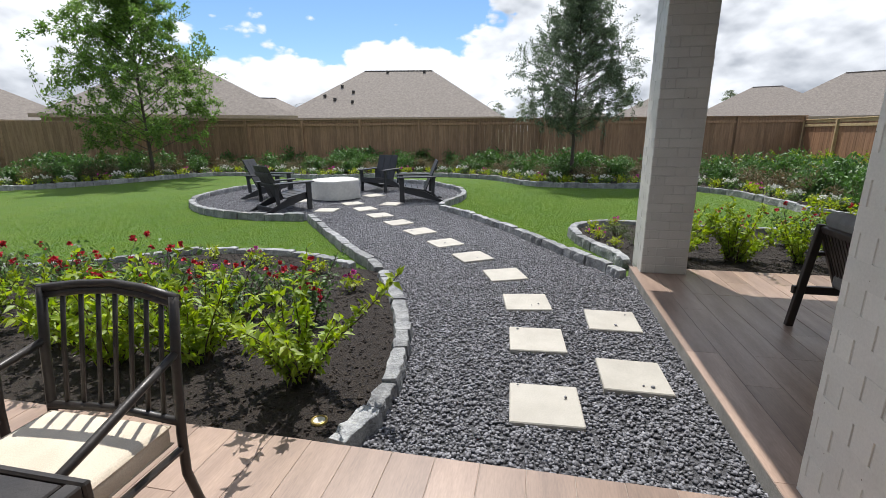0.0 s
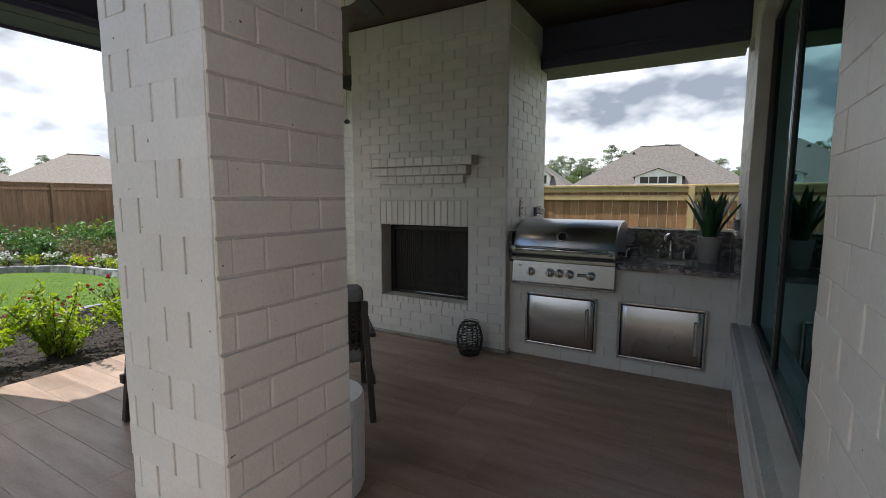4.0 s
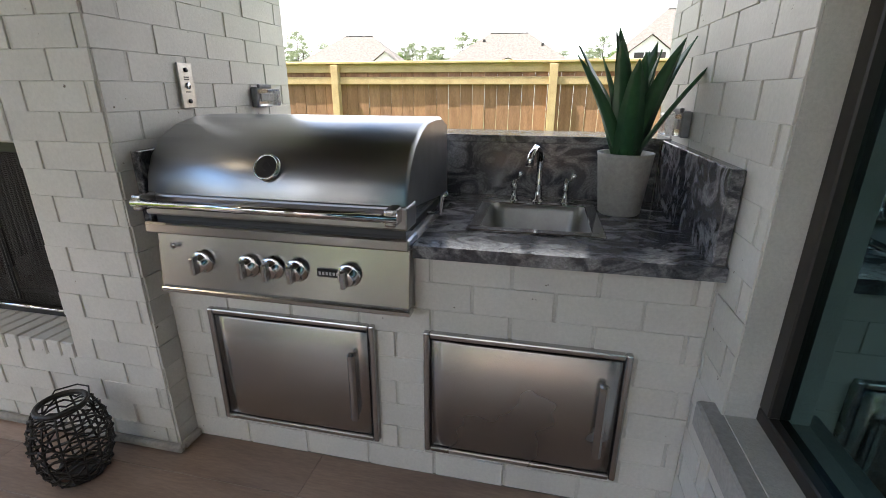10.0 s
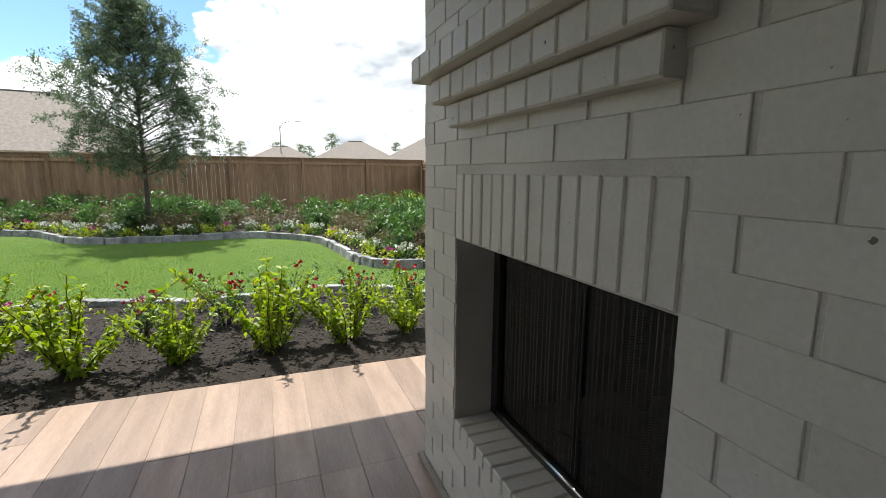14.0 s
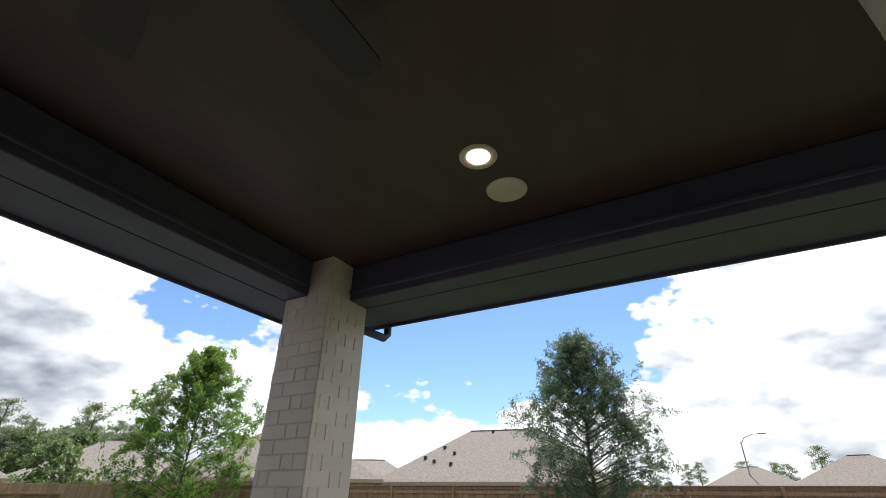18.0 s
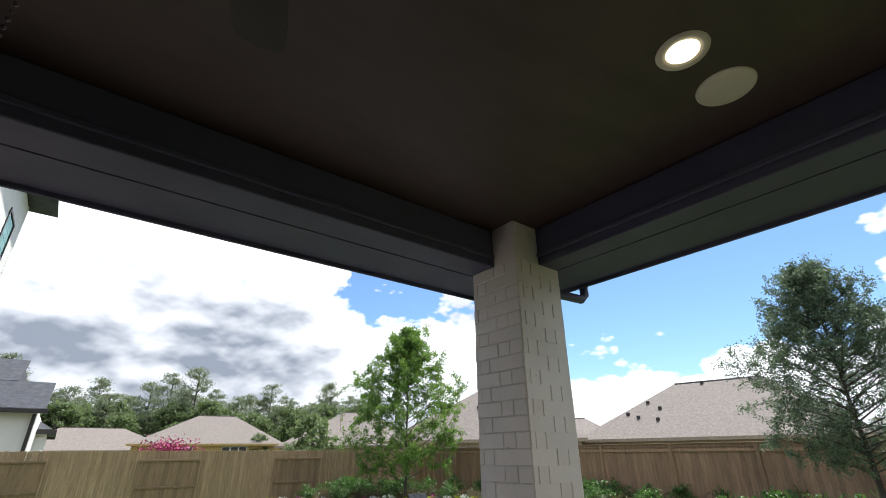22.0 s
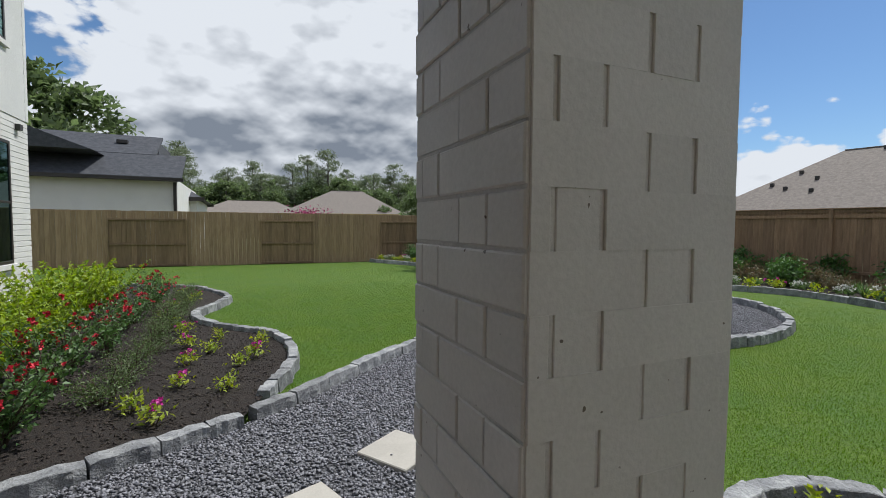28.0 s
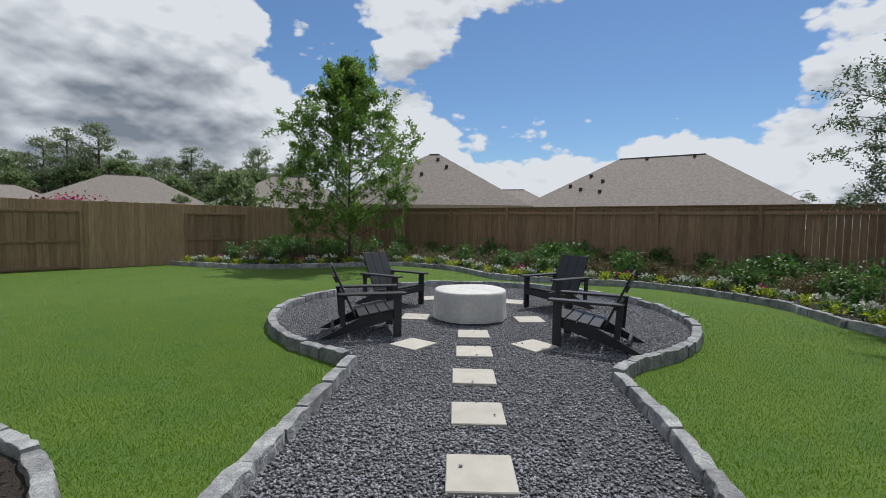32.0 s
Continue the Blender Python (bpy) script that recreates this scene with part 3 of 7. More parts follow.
back_wall = part("kitchen_back_wall", boxed(FP_X1, WALL_X, 0.86, 1.0, -0.3, 1.145), MORTAR)
tagged(back_wall, "low painted brick wall behind the kitchen counter", "wall", kind="structure")

# ---- ceiling, beams and roof of the covered patio ----
tagged(part("ceiling", boxed(EAVE_W + 0.1, WALL_X + 0.3, EAVE_S + 0.1, 1.2, CEIL_Z, CEIL_Z + 0.06), CEILING), "dark-stained patio ceiling", "ceiling", kind="structure")


def beam(label, *b):
    return tagged(part("beam", boxed(*b, 0.006), NAVY), label, "beam", "patio beams", "structure")


beam("charcoal-blue boxed beam over the gravel side", -3.28, WALL_X, -3.40, -3.17, BEAM_Z, CEIL_Z - 0.004)
beam("charcoal-blue boxed beam over the garden side", -3.47, -3.29, -3.40, 1.0, BEAM_Z, CEIL_Z - 0.004)
beam("charcoal-blue boxed beam over the kitchen opening", FP_X1, WALL_X, 0.78, 1.02, 2.80, CEIL_Z - 0.004)
trim = thing("beam_trim", label="narrow charcoal trim along the patio beams", category="trim", kind="structure")
part("moulding", boxed(-3.288, -3.262, -2.95, 1.0, BEAM_Z + 0.055, BEAM_Z + 0.085, 0.004), NAVY, trim)
part("moulding", boxed(-3.04, WALL_X, -3.168, -3.145, BEAM_Z + 0.055, BEAM_Z + 0.085, 0.004), NAVY, trim)
part("moulding", boxed(FP_X1, WALL_X, 0.752, 0.778, 2.90, 2.93, 0.004), NAVY, trim)
soffit = thing("soffit", label="charcoal-blue eaves and fascia of the patio roof", category="soffit", kind="structure")
part("soffit_board", boxed(EAVE_W, WALL_X, EAVE_S, -3.404, BEAM_Z - 0.002, BEAM_Z + 0.02), NAVY, soffit)
part("soffit_board", boxed(EAVE_W, -3.474, -3.404, 1.5, BEAM_Z - 0.002, BEAM_Z + 0.02), NAVY, soffit)
part("fascia", boxed(EAVE_W - 0.02, WALL_X, EAVE_S - 0.022, EAVE_S - 0.001, BEAM_Z - 0.03, BEAM_Z + 0.17, 0.004), NAVY, soffit)
part("fascia", boxed(EAVE_W - 0.022, EAVE_W - 0.001, EAVE_S, 1.5, BEAM_Z - 0.03, BEAM_Z + 0.17, 0.004), NAVY, soffit)
part("soffit_board", boxed(-3.474, WALL_X, 1.03, 1.5, 2.86, 2.88), NAVY, soffit)
roof_bm = bmesh.new()
rv = [roof_bm.verts.new(p) for p in ((EAVE_W - 0.05, EAVE_S - 0.05, BEAM_Z + 0.18), (WALL_X, EAVE_S - 0.05, BEAM_Z + 0.18), (5.0, EAVE_S - 0.05, BEAM_Z + 0.18),
                                    (5.0, 1.6, BEAM_Z + 0.18), (EAVE_W - 0.05, 1.6, BEAM_Z + 0.18), (-1.2, -1.15, 4.6), (5.0, -1.15, 4.6))]
for f in ((0, 1, 2, 6, 5), (0, 5, 4), (3, 4, 5, 6)):
    roof_bm.faces.new([rv[i] for i in f])
tagged(part("roof", roof_bm, ROOF_DARK), "dark shingled roof over the patio", "roof", kind="structure")


# ---- ground: outlines ----
def arc(cx, cy, r, a0, a1, n):
    return [(cx + r * math.cos(radians(a0 + (a1 - a0) * k / n)), cy + r * math.sin(radians(a0 + (a1 - a0) * k / n))) for k in range(n + 1)]


RING = (-8.78, -9.39, 3.19)
JL, JR, JB = (-5.66, -8.50), (-7.17, -6.37), (-2.66, -6.09)
BED1_GRAVEL = [(0.12, -5.36), (-0.35, -5.32), (-0.85, -5.37), (-1.35, -5.49), (-1.95, -5.73), (-2.40, -5.98), JB]
BED1_LAWN = [JB, (-2.83, -6.52), (-2.95, -6.82), (-3.12, -7.25), (-3.20, -7.80), (-3.14, -8.50), (-2.86, -9.05), (-2.45, -9.46), (-2.07, -10.10),
             (-1.98, -10.80), (-2.22, -11.48), (-2.40, -12.50), (-1.75, -14.05), (-0.40, -15.0), (0.75, -15.4)]
PATH_LEFT = [JB, (-3.09, -6.41), (-3.50, -6.79), (-4.18, -7.34), JL]
PATH_RIGHT = [JR, (-6.33, -5.64), (-5.42, -4.98), (-4.65, -4.50), (-3.93, -4.06), (-3.10, -3.55)]
BED2 = [(-3.52, -3.44), (-4.02, -3.55), (-4.45, -3.76), (-5.0, -3.92), (-5.50, -3.88), (-5.83, -3.60), (-5.98, -3.15), (-5.95, -2.65), (-5.75, -2.05), (-5.60, -1.55),
        (-5.66, -0.95), (-5.76, -0.40), (-5.66, 0.25), (-5.23, 0.85), (-4.6, 1.3), (-3.7, 1.5)]
WEST_EDGE = [(-7.6, -21.2), (-9.1, -18.5), (-11.5, -17.3), (-13.2, -16.5), (-13.5, -14.2), (-12.85, -12.0), (-13.4, -10.3), (-14.2, -8.4), (-13.45, -6.05),
             (-11.8, -4.65), (-11.5, -3.05), (-11.6, -1.15), (-10.65, 0.08), (-9.4, 0.45), (-8.1, 0.60), (-7.3, 0.86), (-7.0, 1.6), (-7.05, 2.4), (-7.1, 3.9)]
FENCE_SW, FENCE_NW = (-15.5, -21.5), (-18.4, 5.4)
FENCE_NE, FENCE_SE = (9.0, 4.3), (9.0, -21.5)
gap0 = math.degrees(math.atan2(JR[1] - RING[1], JR[0] - RING[0]))
gap1 = math.degrees(math.atan2(JL[1] - RING[1], JL[0] - RING[0])) + 360
RING_LINE = [JR] + arc(RING[0], RING[1], RING[2], gap0 + 8, gap1 - 8, 30) + [JL]
s_b1g, s_b1l = smooth_line(BED1_GRAVEL, 0.25), smooth_line(BED1_LAWN, 0.25)
s_pl, s_pr, s_b2, s_we = smooth_line(PATH_LEFT, 0.25), smooth_line(PATH_RIGHT, 0.25), smooth_line(BED2, 0.25), smooth_line(WEST_EDGE, 0.3)
s_ring = smooth_line(RING_LINE, 0.25)
xy = lambda pts: [(p[0], p[1]) for p in pts]  # noqa: E731
GRAVEL_POLY = xy(s_b1g) + xy(s_pl)[1:] + xy(s_ring)[::-1][1:] + xy(s_pr)[1:] + [(FLOOR_W, -3.44), (TILE_X, FLOOR_S + 0.02)]
BED1_POLY = xy(s_b1g)[::1] + xy(s_b1l)[1:] + [(0.75, -8.6), (TILE_X, -8.6)]
BED2_POLY = xy(s_b2) + [(-3.2, 1.5), (-3.2, -3.4)]
WEST_POLY = xy(s_we) + [FENCE_NW[:2], FENCE_SW[:2]]

ground_bm = bmesh.new()
bmesh.ops.create_grid(ground_bm, x_segments=2, y_segments=2, size=900, matrix=Matrix.Translation((0, 0, -0.33)))
tagged(part("ground", ground_bm, material("far_ground", (0.10, 0.13, 0.04), 0.95, (0.16, 0.14, 0.08), 0.05, 1, 0.2)), "open ground out to the horizon", "ground", kind="structure")
LAWN = [(-19.5, -22.5), (9.5, -22.5), (9.5, 6.5), (-19.5, 6.5)]
lawn = sheet("lawn", LAWN, -0.115, GRASS, "freshly mown bright green lawn")
sheet("gravel_path", GRAVEL_POLY, GZ - 0.012, GRAVEL_BED, "dark grey gravel path and fire pit circle")
sheet("flower_bed_mulch", BED1_POLY, -0.045, MULCH, "dark brown mulch of the flower bed")
sheet("flower_bed_mulch", BED2_POLY, -0.045, MULCH, "dark brown mulch of the corner bed")
sheet("border_bed_mulch", WEST_POLY, -0.04, MULCH, "dark brown mulch of the long border bed")


# ---- fences ----
def fence(name, a, b, top, ground, board, frame_mat, label, flat_side, capped=True, panels=(), rails_on=1, post_mat=None):
    """A board fence from a to b; flat_side: 1 if its posts and rails stand on the left of a to b."""
    a, b = Vector((*a, 0)), Vector((*b, 0))
    d = b - a
    n = Vector((-d.y, d.x, 0)).normalized()
    root = thing(name, a, label, "fence", "garden fences", turn=math.degrees(math.atan2(d.y, d.x)))
    L = d.length
    me = None
    rng = random.Random(int(L * 100))
    w = 0.142
    k = int(L / w)
    w = L / k
    boards = []
    for v in range(3):
        bm = boxed(-w / 2 + 0.002, w / 2 - 0.002, -0.009, 0.009, ground, top - 0.035, 0.003)
        if not capped:
            for vv in bm.verts:
                if vv.co.z > top - 0.06 and abs(vv.co.x) > w / 2 - 0.02:
                    vv.co.z -= 0.03
        me = bpy.data.meshes.new("picket")
        bm.to_mesh(me)
        bm.free()
        me.materials.append(board)
        boards.append(me)
    for i in range(k):
        ob = new("picket", boards[i % 3])
        ob.parent = root
        ob.location = ((i + 0.5) * w, rng.uniform(-0.004, 0.004), rng.uniform(-0.012, 0.004) if not capped else 0)
    s = flat_side
    if rails_on:
        for z in (ground + 0.38, top - 0.26):
            part("rail", boxed(0, L, 0.010 * s, 0.048 * s, z, z + 0.085, 0.004) if s > 0 else boxed(0, L, -0.048, -0.010, z, z + 0.085, 0.004), frame_mat, root)
        n_post = max(1, round(L / 2.44))
        for i in range(n_post + 1):
            x = min(max(i * L / n_post, 0.05), L - 0.05)
            y0, y1 = (0.012, 0.10) if s > 0 else (-0.10, -0.012)
            part("post", boxed(x - 0.045, x + 0.045, y0 + 0.04 * s * 0, y1, ground, top - 0.04, 0.004), post_mat or frame_mat, root)
    for x0, x1 in panels:
        k = int((x1 - x0) / 0.14)
        bm = boxed(-0.069, 0.069, 0.0, 0.012, ground + 0.02, top - 0.40, 0.002)
        pm = bpy.data.meshes.new("panel_board")
        bm.to_mesh(pm)
        bm.free()
        pm.materials.append(FENCE_P)
        for i in range(k):
            ob = new("panel_board", pm)
            ob.parent = root
            ob.location = (x0 + (i + 0.5) * (x1 - x0) / k, 0.012 if s > 0 else -0.024, 0)
        y0, y1 = (0.0245, 0.065) if s > 0 else (-0.065, -0.0245)
        for z in (ground + 0.05, ground + 0.80, top - 0.42):
            part("panel_rail", boxed(x0, x1, y0, y1, z, z + 0.07, 0.004), FENCE_P, root)
        for x in (x0, x1 - 0.05):
            part("panel_stile", boxed(x, x + 0.05, y0 * 1.05, y1 * 1.08, ground, top - 0.34, 0.004), frame_mat, root)
    if capped:
        part("cap_board", boxed(-0.02, L + 0.02, -0.075, 0.075, top - 0.03, top, 0.005), frame_mat, root)
        for y0, y1 in ((0.011, 0.030), (-0.030, -0.011)):
            part("top_trim", boxed(0, L, y0, y1, top - 0.125, top - 0.034, 0.003), frame_mat, root)
    return root


fence("cedar_fence", FENCE_NW, FENCE_SW, 1.96, -0.12, FENCE_W, FENCE_W, "tall brown cedar board fence with cap rail behind the border bed", 1)
PANELS = [(x0 - FENCE_SW[0], x1 - FENCE_SW[0]) for x0, x1 in ((-10.15, -8.10), (-5.36, -3.31), (-0.84, 1.60))]
fence("cedar_fence", FENCE_SW, FENCE_SE, 1.95, -0.14, FENCE_S, FENCE_S, "grey-brown cedar picket fence with framed gate panels", 1, capped=False, panels=PANELS, rails_on=0)
fence("cedar_fence", FENCE_NE, (-4.0, 4.3), 1.69, -0.35, FENCE_N, PINE, "new red cedar fence with pale pine posts, rails and cap", 1)
fence("cedar_fence", (-4.0, 4.3), FENCE_NW, 1.80, -0.30, FENCE_N, PINE, "new cedar fence with pale pine rails running to the corner", 1)


# ---- loose ground cover, edging and stepping stones ----
def fast_mesh(name, V, F, mat, parent=None, smooth=False):
    """A mesh from arrays of points and of faces that all have as many corners."""
    me = bpy.data.meshes.new(name)
    V, F = np.asarray(V, np.float32), np.asarray(F, np.int32)
    k = F.shape[1]
    me.vertices.add(len(V))
    me.vertices.foreach_set("co", V.ravel())
    me.loops.add(F.size)
    me.loops.foreach_set("vertex_index", F.ravel())
    me.polygons.add(len(F))
    me.polygons.foreach_set("loop_start", np.arange(0, F.size, k, dtype=np.int32))
    if smooth:
        me.polygons.foreach_set("use_smooth", np.ones(len(F), bool))
    me.update(calc_edges=True)
    me.materials.append(mat)
    ob = new(name, me)
    if parent is not None:
        ob.parent = parent
    return ob


def within(X, Y, poly):
    hit = np.zeros(len(X), bool)
    for i in range(len(poly)):
        (x0, y0), (x1, y1) = poly[i - 1][:2], poly[i][:2]
        if y0 == y1:
            continue
        hit ^= ((y0 > Y) != (y1 > Y)) & (X < (x1 - x0) * (Y - y0) / (y1 - y0) + x0)
    return hit


def strewn(rng, poly, per_m2):
    P = np.array([p[:2] for p in poly])
    lo, hi = P.min(0), P.max(0)
    n = int((hi - lo).prod() * per_m2)
    X, Y = rng.uniform(lo[0], hi[0], n), rng.uniform(lo[1], hi[1], n)
    ok = within(X, Y, poly)
    return X[ok], Y[ok]


def pebbles(name, X, Y, Z, size, mat, rng, flat=0.6, long=1.0):
    """Angular stones or chips, each an uneven eight-faced lump."""
    n = len(X)
    base = np.array([(1, 0, 0), (-1, 0, 0), (0, 1, 0), (0, -1, 0), (0, 0, 1), (0, 0, -1)], float)
    F = np.array([(0, 2, 4), (2, 1, 4), (1, 3, 4), (3, 0, 4), (2, 0, 5), (1, 2, 5), (3, 1, 5), (0, 3, 5)])
    a = rng.uniform(0, 2 * np.pi, n)
    s = size * rng.uniform(0.6, 1.35, n)
    V = base[None] * rng.uniform(0.7, 1.15, (n, 6, 1)) + rng.normal(0, 0.13, (n, 6, 3))
    V[:, :, 0] *= long
    V[:, :, 2] *= flat
    tilt = rng.normal(0, 0.35, n)
    x, z = V[:, :, 0] * np.cos(tilt)[:, None] - V[:, :, 2] * np.sin(tilt)[:, None], V[:, :, 0] * np.sin(tilt)[:, None] + V[:, :, 2] * np.cos(tilt)[:, None]
    y = V[:, :, 1]
    c, t = np.cos(a)[:, None], np.sin(a)[:, None]
    out = np.stack([x * c - y * t, x * t + y * c, z], -1) * s[:, None, None]
    out += np.stack([X, Y, Z], -1)[:, None]
    idx = (F[None] + 6 * np.arange(n)[:, None, None]).reshape(-1, 3)
    return fast_mesh(name, out.reshape(-1, 3), idx, mat)


nrng = np.random.default_rng(4)
PAVERS = [(-0.53, -4.40, 3), (-1.38, -4.45, 4), (-2.17, -4.545, 9), (-2.97, -4.80, 21), (-3.63, -5.25, 33), (-4.31, -5.735, 38), (-4.99, -6.28, 42), (-5.64, -6.83, 42),
          (-6.27, -7.39, 42), (-6.925, -7.93, 42), (-7.55, -8.46, 42), (-1.85, -3.84, 1), (-0.95, -3.845, 1),
          (-6.65, -8.65, 5), (-7.75, -9.79, 38), (-7.65, -7.59, -9), (-8.88, -8.45, 48), (-9.12, -10.88, 50), (-10.0, -9.55, 30)]
X, Y = strewn(nrng, GRAVEL_POLY, 1900)
near = (X + 2.6) ** 2 + (Y + 5.0) ** 2 < 3.6 ** 2
X2, Y2 = strewn(nrng, [(-5.5, -7.5), (0.12, -7.5), (0.12, -3.4), (-5.5, -3.4)], 1900)
ok = within(X2, Y2, GRAVEL_POLY)
X, Y = np.r_[X, X2[ok]], np.r_[Y, Y2[ok]]
free = np.ones(len(X), bool)
for px, py, pa in PAVERS:
    c, s = math.cos(radians(pa)), math.sin(radians(pa))
    u, v = (X - px) * c + (Y - py) * s, -(X - px) * s + (Y - py) * c
    free &= (abs(u) > 0.205) | (abs(v) > 0.205)
X, Y = X[free], Y[free]
Z = GZ - 0.005 + nrng.uniform(-0.006, 0.006, len(X))
strayed = np.array([(px + nrng.uniform(-0.18, 0.18), py + nrng.uniform(-0.18, 0.18), GZ + 0.026) for px, py, pa in PAVERS for _ in range(nrng.integers(0, 3))])
X, Y, Z = np.r_[X, strayed[:, 0]], np.r_[Y, strayed[:, 1]], np.r_[Z, strayed[:, 2]]
tagged(pebbles("gravel", X, Y, Z, 0.0125, GRAVEL, nrng, 0.7, 1.2),
       "loose crushed dark grey gravel", "gravel", kind="stuff")

bmp = boxed(-0.203, 0.203, -0.203, 0.203, -0.055, 0.0, 0.006)
paver_mesh = bpy.data.meshes.new("stepping_stone")
bmp.to_mesh(paver_mesh)
bmp.free()
paver_mesh.materials.append(PAVER)
prng = random.Random(3)
for k, (px, py, pa) in enumerate(PAVERS):
    ob = new("stepping_stone", paver_mesh)
    ob.matrix_world = pose(px, py, GZ + 0.018 + prng.uniform(-0.003, 0.004), prng.uniform(-0.6, 0.6), prng.uniform(-0.6, 0.6), pa)
    tagged(ob, "square cream concrete stepping stone set in grey gravel", "stepping stone", "stepping stones in the gravel")


def edge_stone_mesh(seed, l):
    """A chopped stone: sawn top, rough split sides."""
    rng = random.Random(seed)
    bm = bmesh.new()
    n = 6
    rows = []
    for i in range(n + 1):
        x = -l / 2 + l * i / n
        e = 0.006 if i in (0, n) else 0.0
        wl, wr, h = 0.054 + rng.uniform(-0.010, 0.012) - e, 0.054 + rng.uniform(-0.010, 0.012) - e, rng.uniform(-0.008, 0.006) - e
        rows.append([(x, -wl - 0.012, -0.16), (x, -wl - rng.uniform(-0.006, 0.014), -0.055 + rng.uniform(-0.015, 0.015)), (x, -wl + 0.002, h - 0.005), (x, -wl + 0.007, h),
                     (x, wr - 0.007, h + rng.uniform(-0.003, 0.003)), (x, wr - 0.002, h - 0.005), (x, wr + rng.uniform(-0.006, 0.014), -0.055 + rng.uniform(-0.015, 0.015)), (x, wr + 0.012, -0.16)])
    V = [[bm.verts.new(p) for p in r] for r in rows]
    for A, B in zip(V, V[1:]):
        for k in range(7):
            bm.faces.new((A[k], A[k + 1], B[k + 1], B[k]))
    bm.faces.new(V[0][::-1])
    bm.faces.new(V[-1])
    bmesh.ops.recalc_face_normals(bm, faces=bm.faces[:])
    me = bpy.data.meshes.new("edging_stone")
    bm.to_mesh(me)
    bm.free()
    me.materials.append(EDGE)
    return me


EDGE_SIZES = [0.26, 0.32, 0.38, 0.45, 0.52]
EDGE_MESHES = [[edge_stone_mesh(s * 10 + i, l) for s in range(2)] for i, l in enumerate(EDGE_SIZES)]


def edging(label, pts, top, seed, sizes=(0, 1, 2, 3)):
    """A row of chopped stones along a line."""
    root = thing("stone_edging", label=label, category="edging", group="stone garden edging")
    rng = random.Random(seed)
    fine = smooth_line(pts, 0.02)
    i = 0
    while i < len(fine) - 8:
        k = rng.choice(sizes)
        n = int(round(EDGE_SIZES[k] / 0.02))
        j = min(i + n, len(fine) - 1)
        a, b = fine[i], fine[j]
        d = b - a
        if d.length < 0.1:
            break
        ob = new("edging_stone", rng.choice(EDGE_MESHES[k]))
        ob.parent = root
        mid = (a + b) / 2
        ob.matrix_local = pose(mid.x, mid.y, top + rng.uniform(-0.012, 0.012), rng.uniform(-2.5, 2.5), rng.uniform(-1.5, 1.5), math.degrees(math.atan2(d.y, d.x)) + rng.uniform(-1.5, 1.5)) @ Matrix.Diagonal((d.length / EDGE_SIZES[k] * 0.975, rng.uniform(0.92, 1.10), 1, 1))
        i = j
    return root


edging("chopped grey stone edging between flower bed and gravel", [(0.10, -5.40)] + BED1_GRAVEL[1:], 0.008, 1)
edging("chopped grey stone edging between flower bed and lawn", BED1_LAWN[1:], 0.018, 2)
edging("chopped grey stone edging along the gravel path", [(-2.74, -6.17)] + PATH_LEFT[1:], 0.012, 3, (2, 3, 4))
edging("chopped grey stone edging along the gravel path", PATH_RIGHT, 0.015, 4, (2, 3, 4))
edging("chopped grey stone edging round the fire pit circle", RING_LINE, 0.022, 5, (0, 1, 2))
edging("chopped grey stone edging round the corner bed", BED2, 0.02, 6, (1, 2, 3))
edging("chopped grey stone edging along the border bed", WEST_EDGE, 0.03, 7, (1, 2, 3, 4))

# mulch chips
MX, MY = strewn(nrng, BED1_POLY, 420)
keep = (MY > -11)
MX, MY = MX[keep], MY[keep]
M2 = strewn(nrng, BED2_POLY, 420)
M3 = strewn(nrng, WEST_POLY, 40)
MX, MY = np.r_[MX, M2[0], M3[0]], np.r_[MY, M2[1], M3[1]]
tagged(pebbles("mulch_chips", MX, MY, -0.042 + nrng.uniform(-0.004, 0.008, len(MX)), 0.010, CHIP, nrng, 0.35, 1.9), "shredded dark bark mulch chips", "mulch", kind="stuff")


# grass blades
def turf(per_m2, poly, h):
    gx, gy = strewn(nrng, poly, per_m2)
    out = np.ones(len(gx), bool)
    for p in (GRAVEL_POLY, BED1_POLY, BED2_POLY, WEST_POLY, [(-3.9, -3.5), (10, -3.5), (10, 4.3), (-3.9, 4.3)], [(0.1, -12.6), (10, -12.6), (10, -3.4), (0.1, -3.4)]):
        out &= ~within(gx, gy, p)
    far = np.hypot(gx + 4.5, gy + 6.0)
    out &= nrng.random(len(gx)) < np.clip(1.25 - far / 8.5, 0.16, 1.0)
    gx, gy = gx[out], gy[out]
    n = len(gx)
    a, b = nrng.uniform(0, 2 * np.pi, n), nrng.uniform(0, 2 * np.pi, n)
    hh, w = h * nrng.uniform(0.55, 1.3, n), nrng.uniform(0.002, 0.004, n)
    bend = hh * nrng.uniform(0.1, 0.8, n)
    V = np.empty((n, 3, 3))
    V[:, 0] = np.stack([gx - np.cos(a) * w, gy - np.sin(a) * w, np.full(n, -0.117)], -1)
    V[:, 1] = np.stack([gx + np.cos(a) * w, gy + np.sin(a) * w, np.full(n, -0.117)], -1)
    V[:, 2] = np.stack([gx + np.cos(b) * bend, gy + np.sin(b) * bend, -0.117 + hh], -1)
    ob = fast_mesh("grass", V.reshape(-1, 3), np.arange(3 * n).reshape(-1, 3), BLADE)
    return tagged(ob, "short mown bright green grass blades", "grass", kind="stuff")


turf(4600, [(-14.2, -21.4), (3, -21.4), (3, 3.6), (-14.2, 3.6)], 0.019)


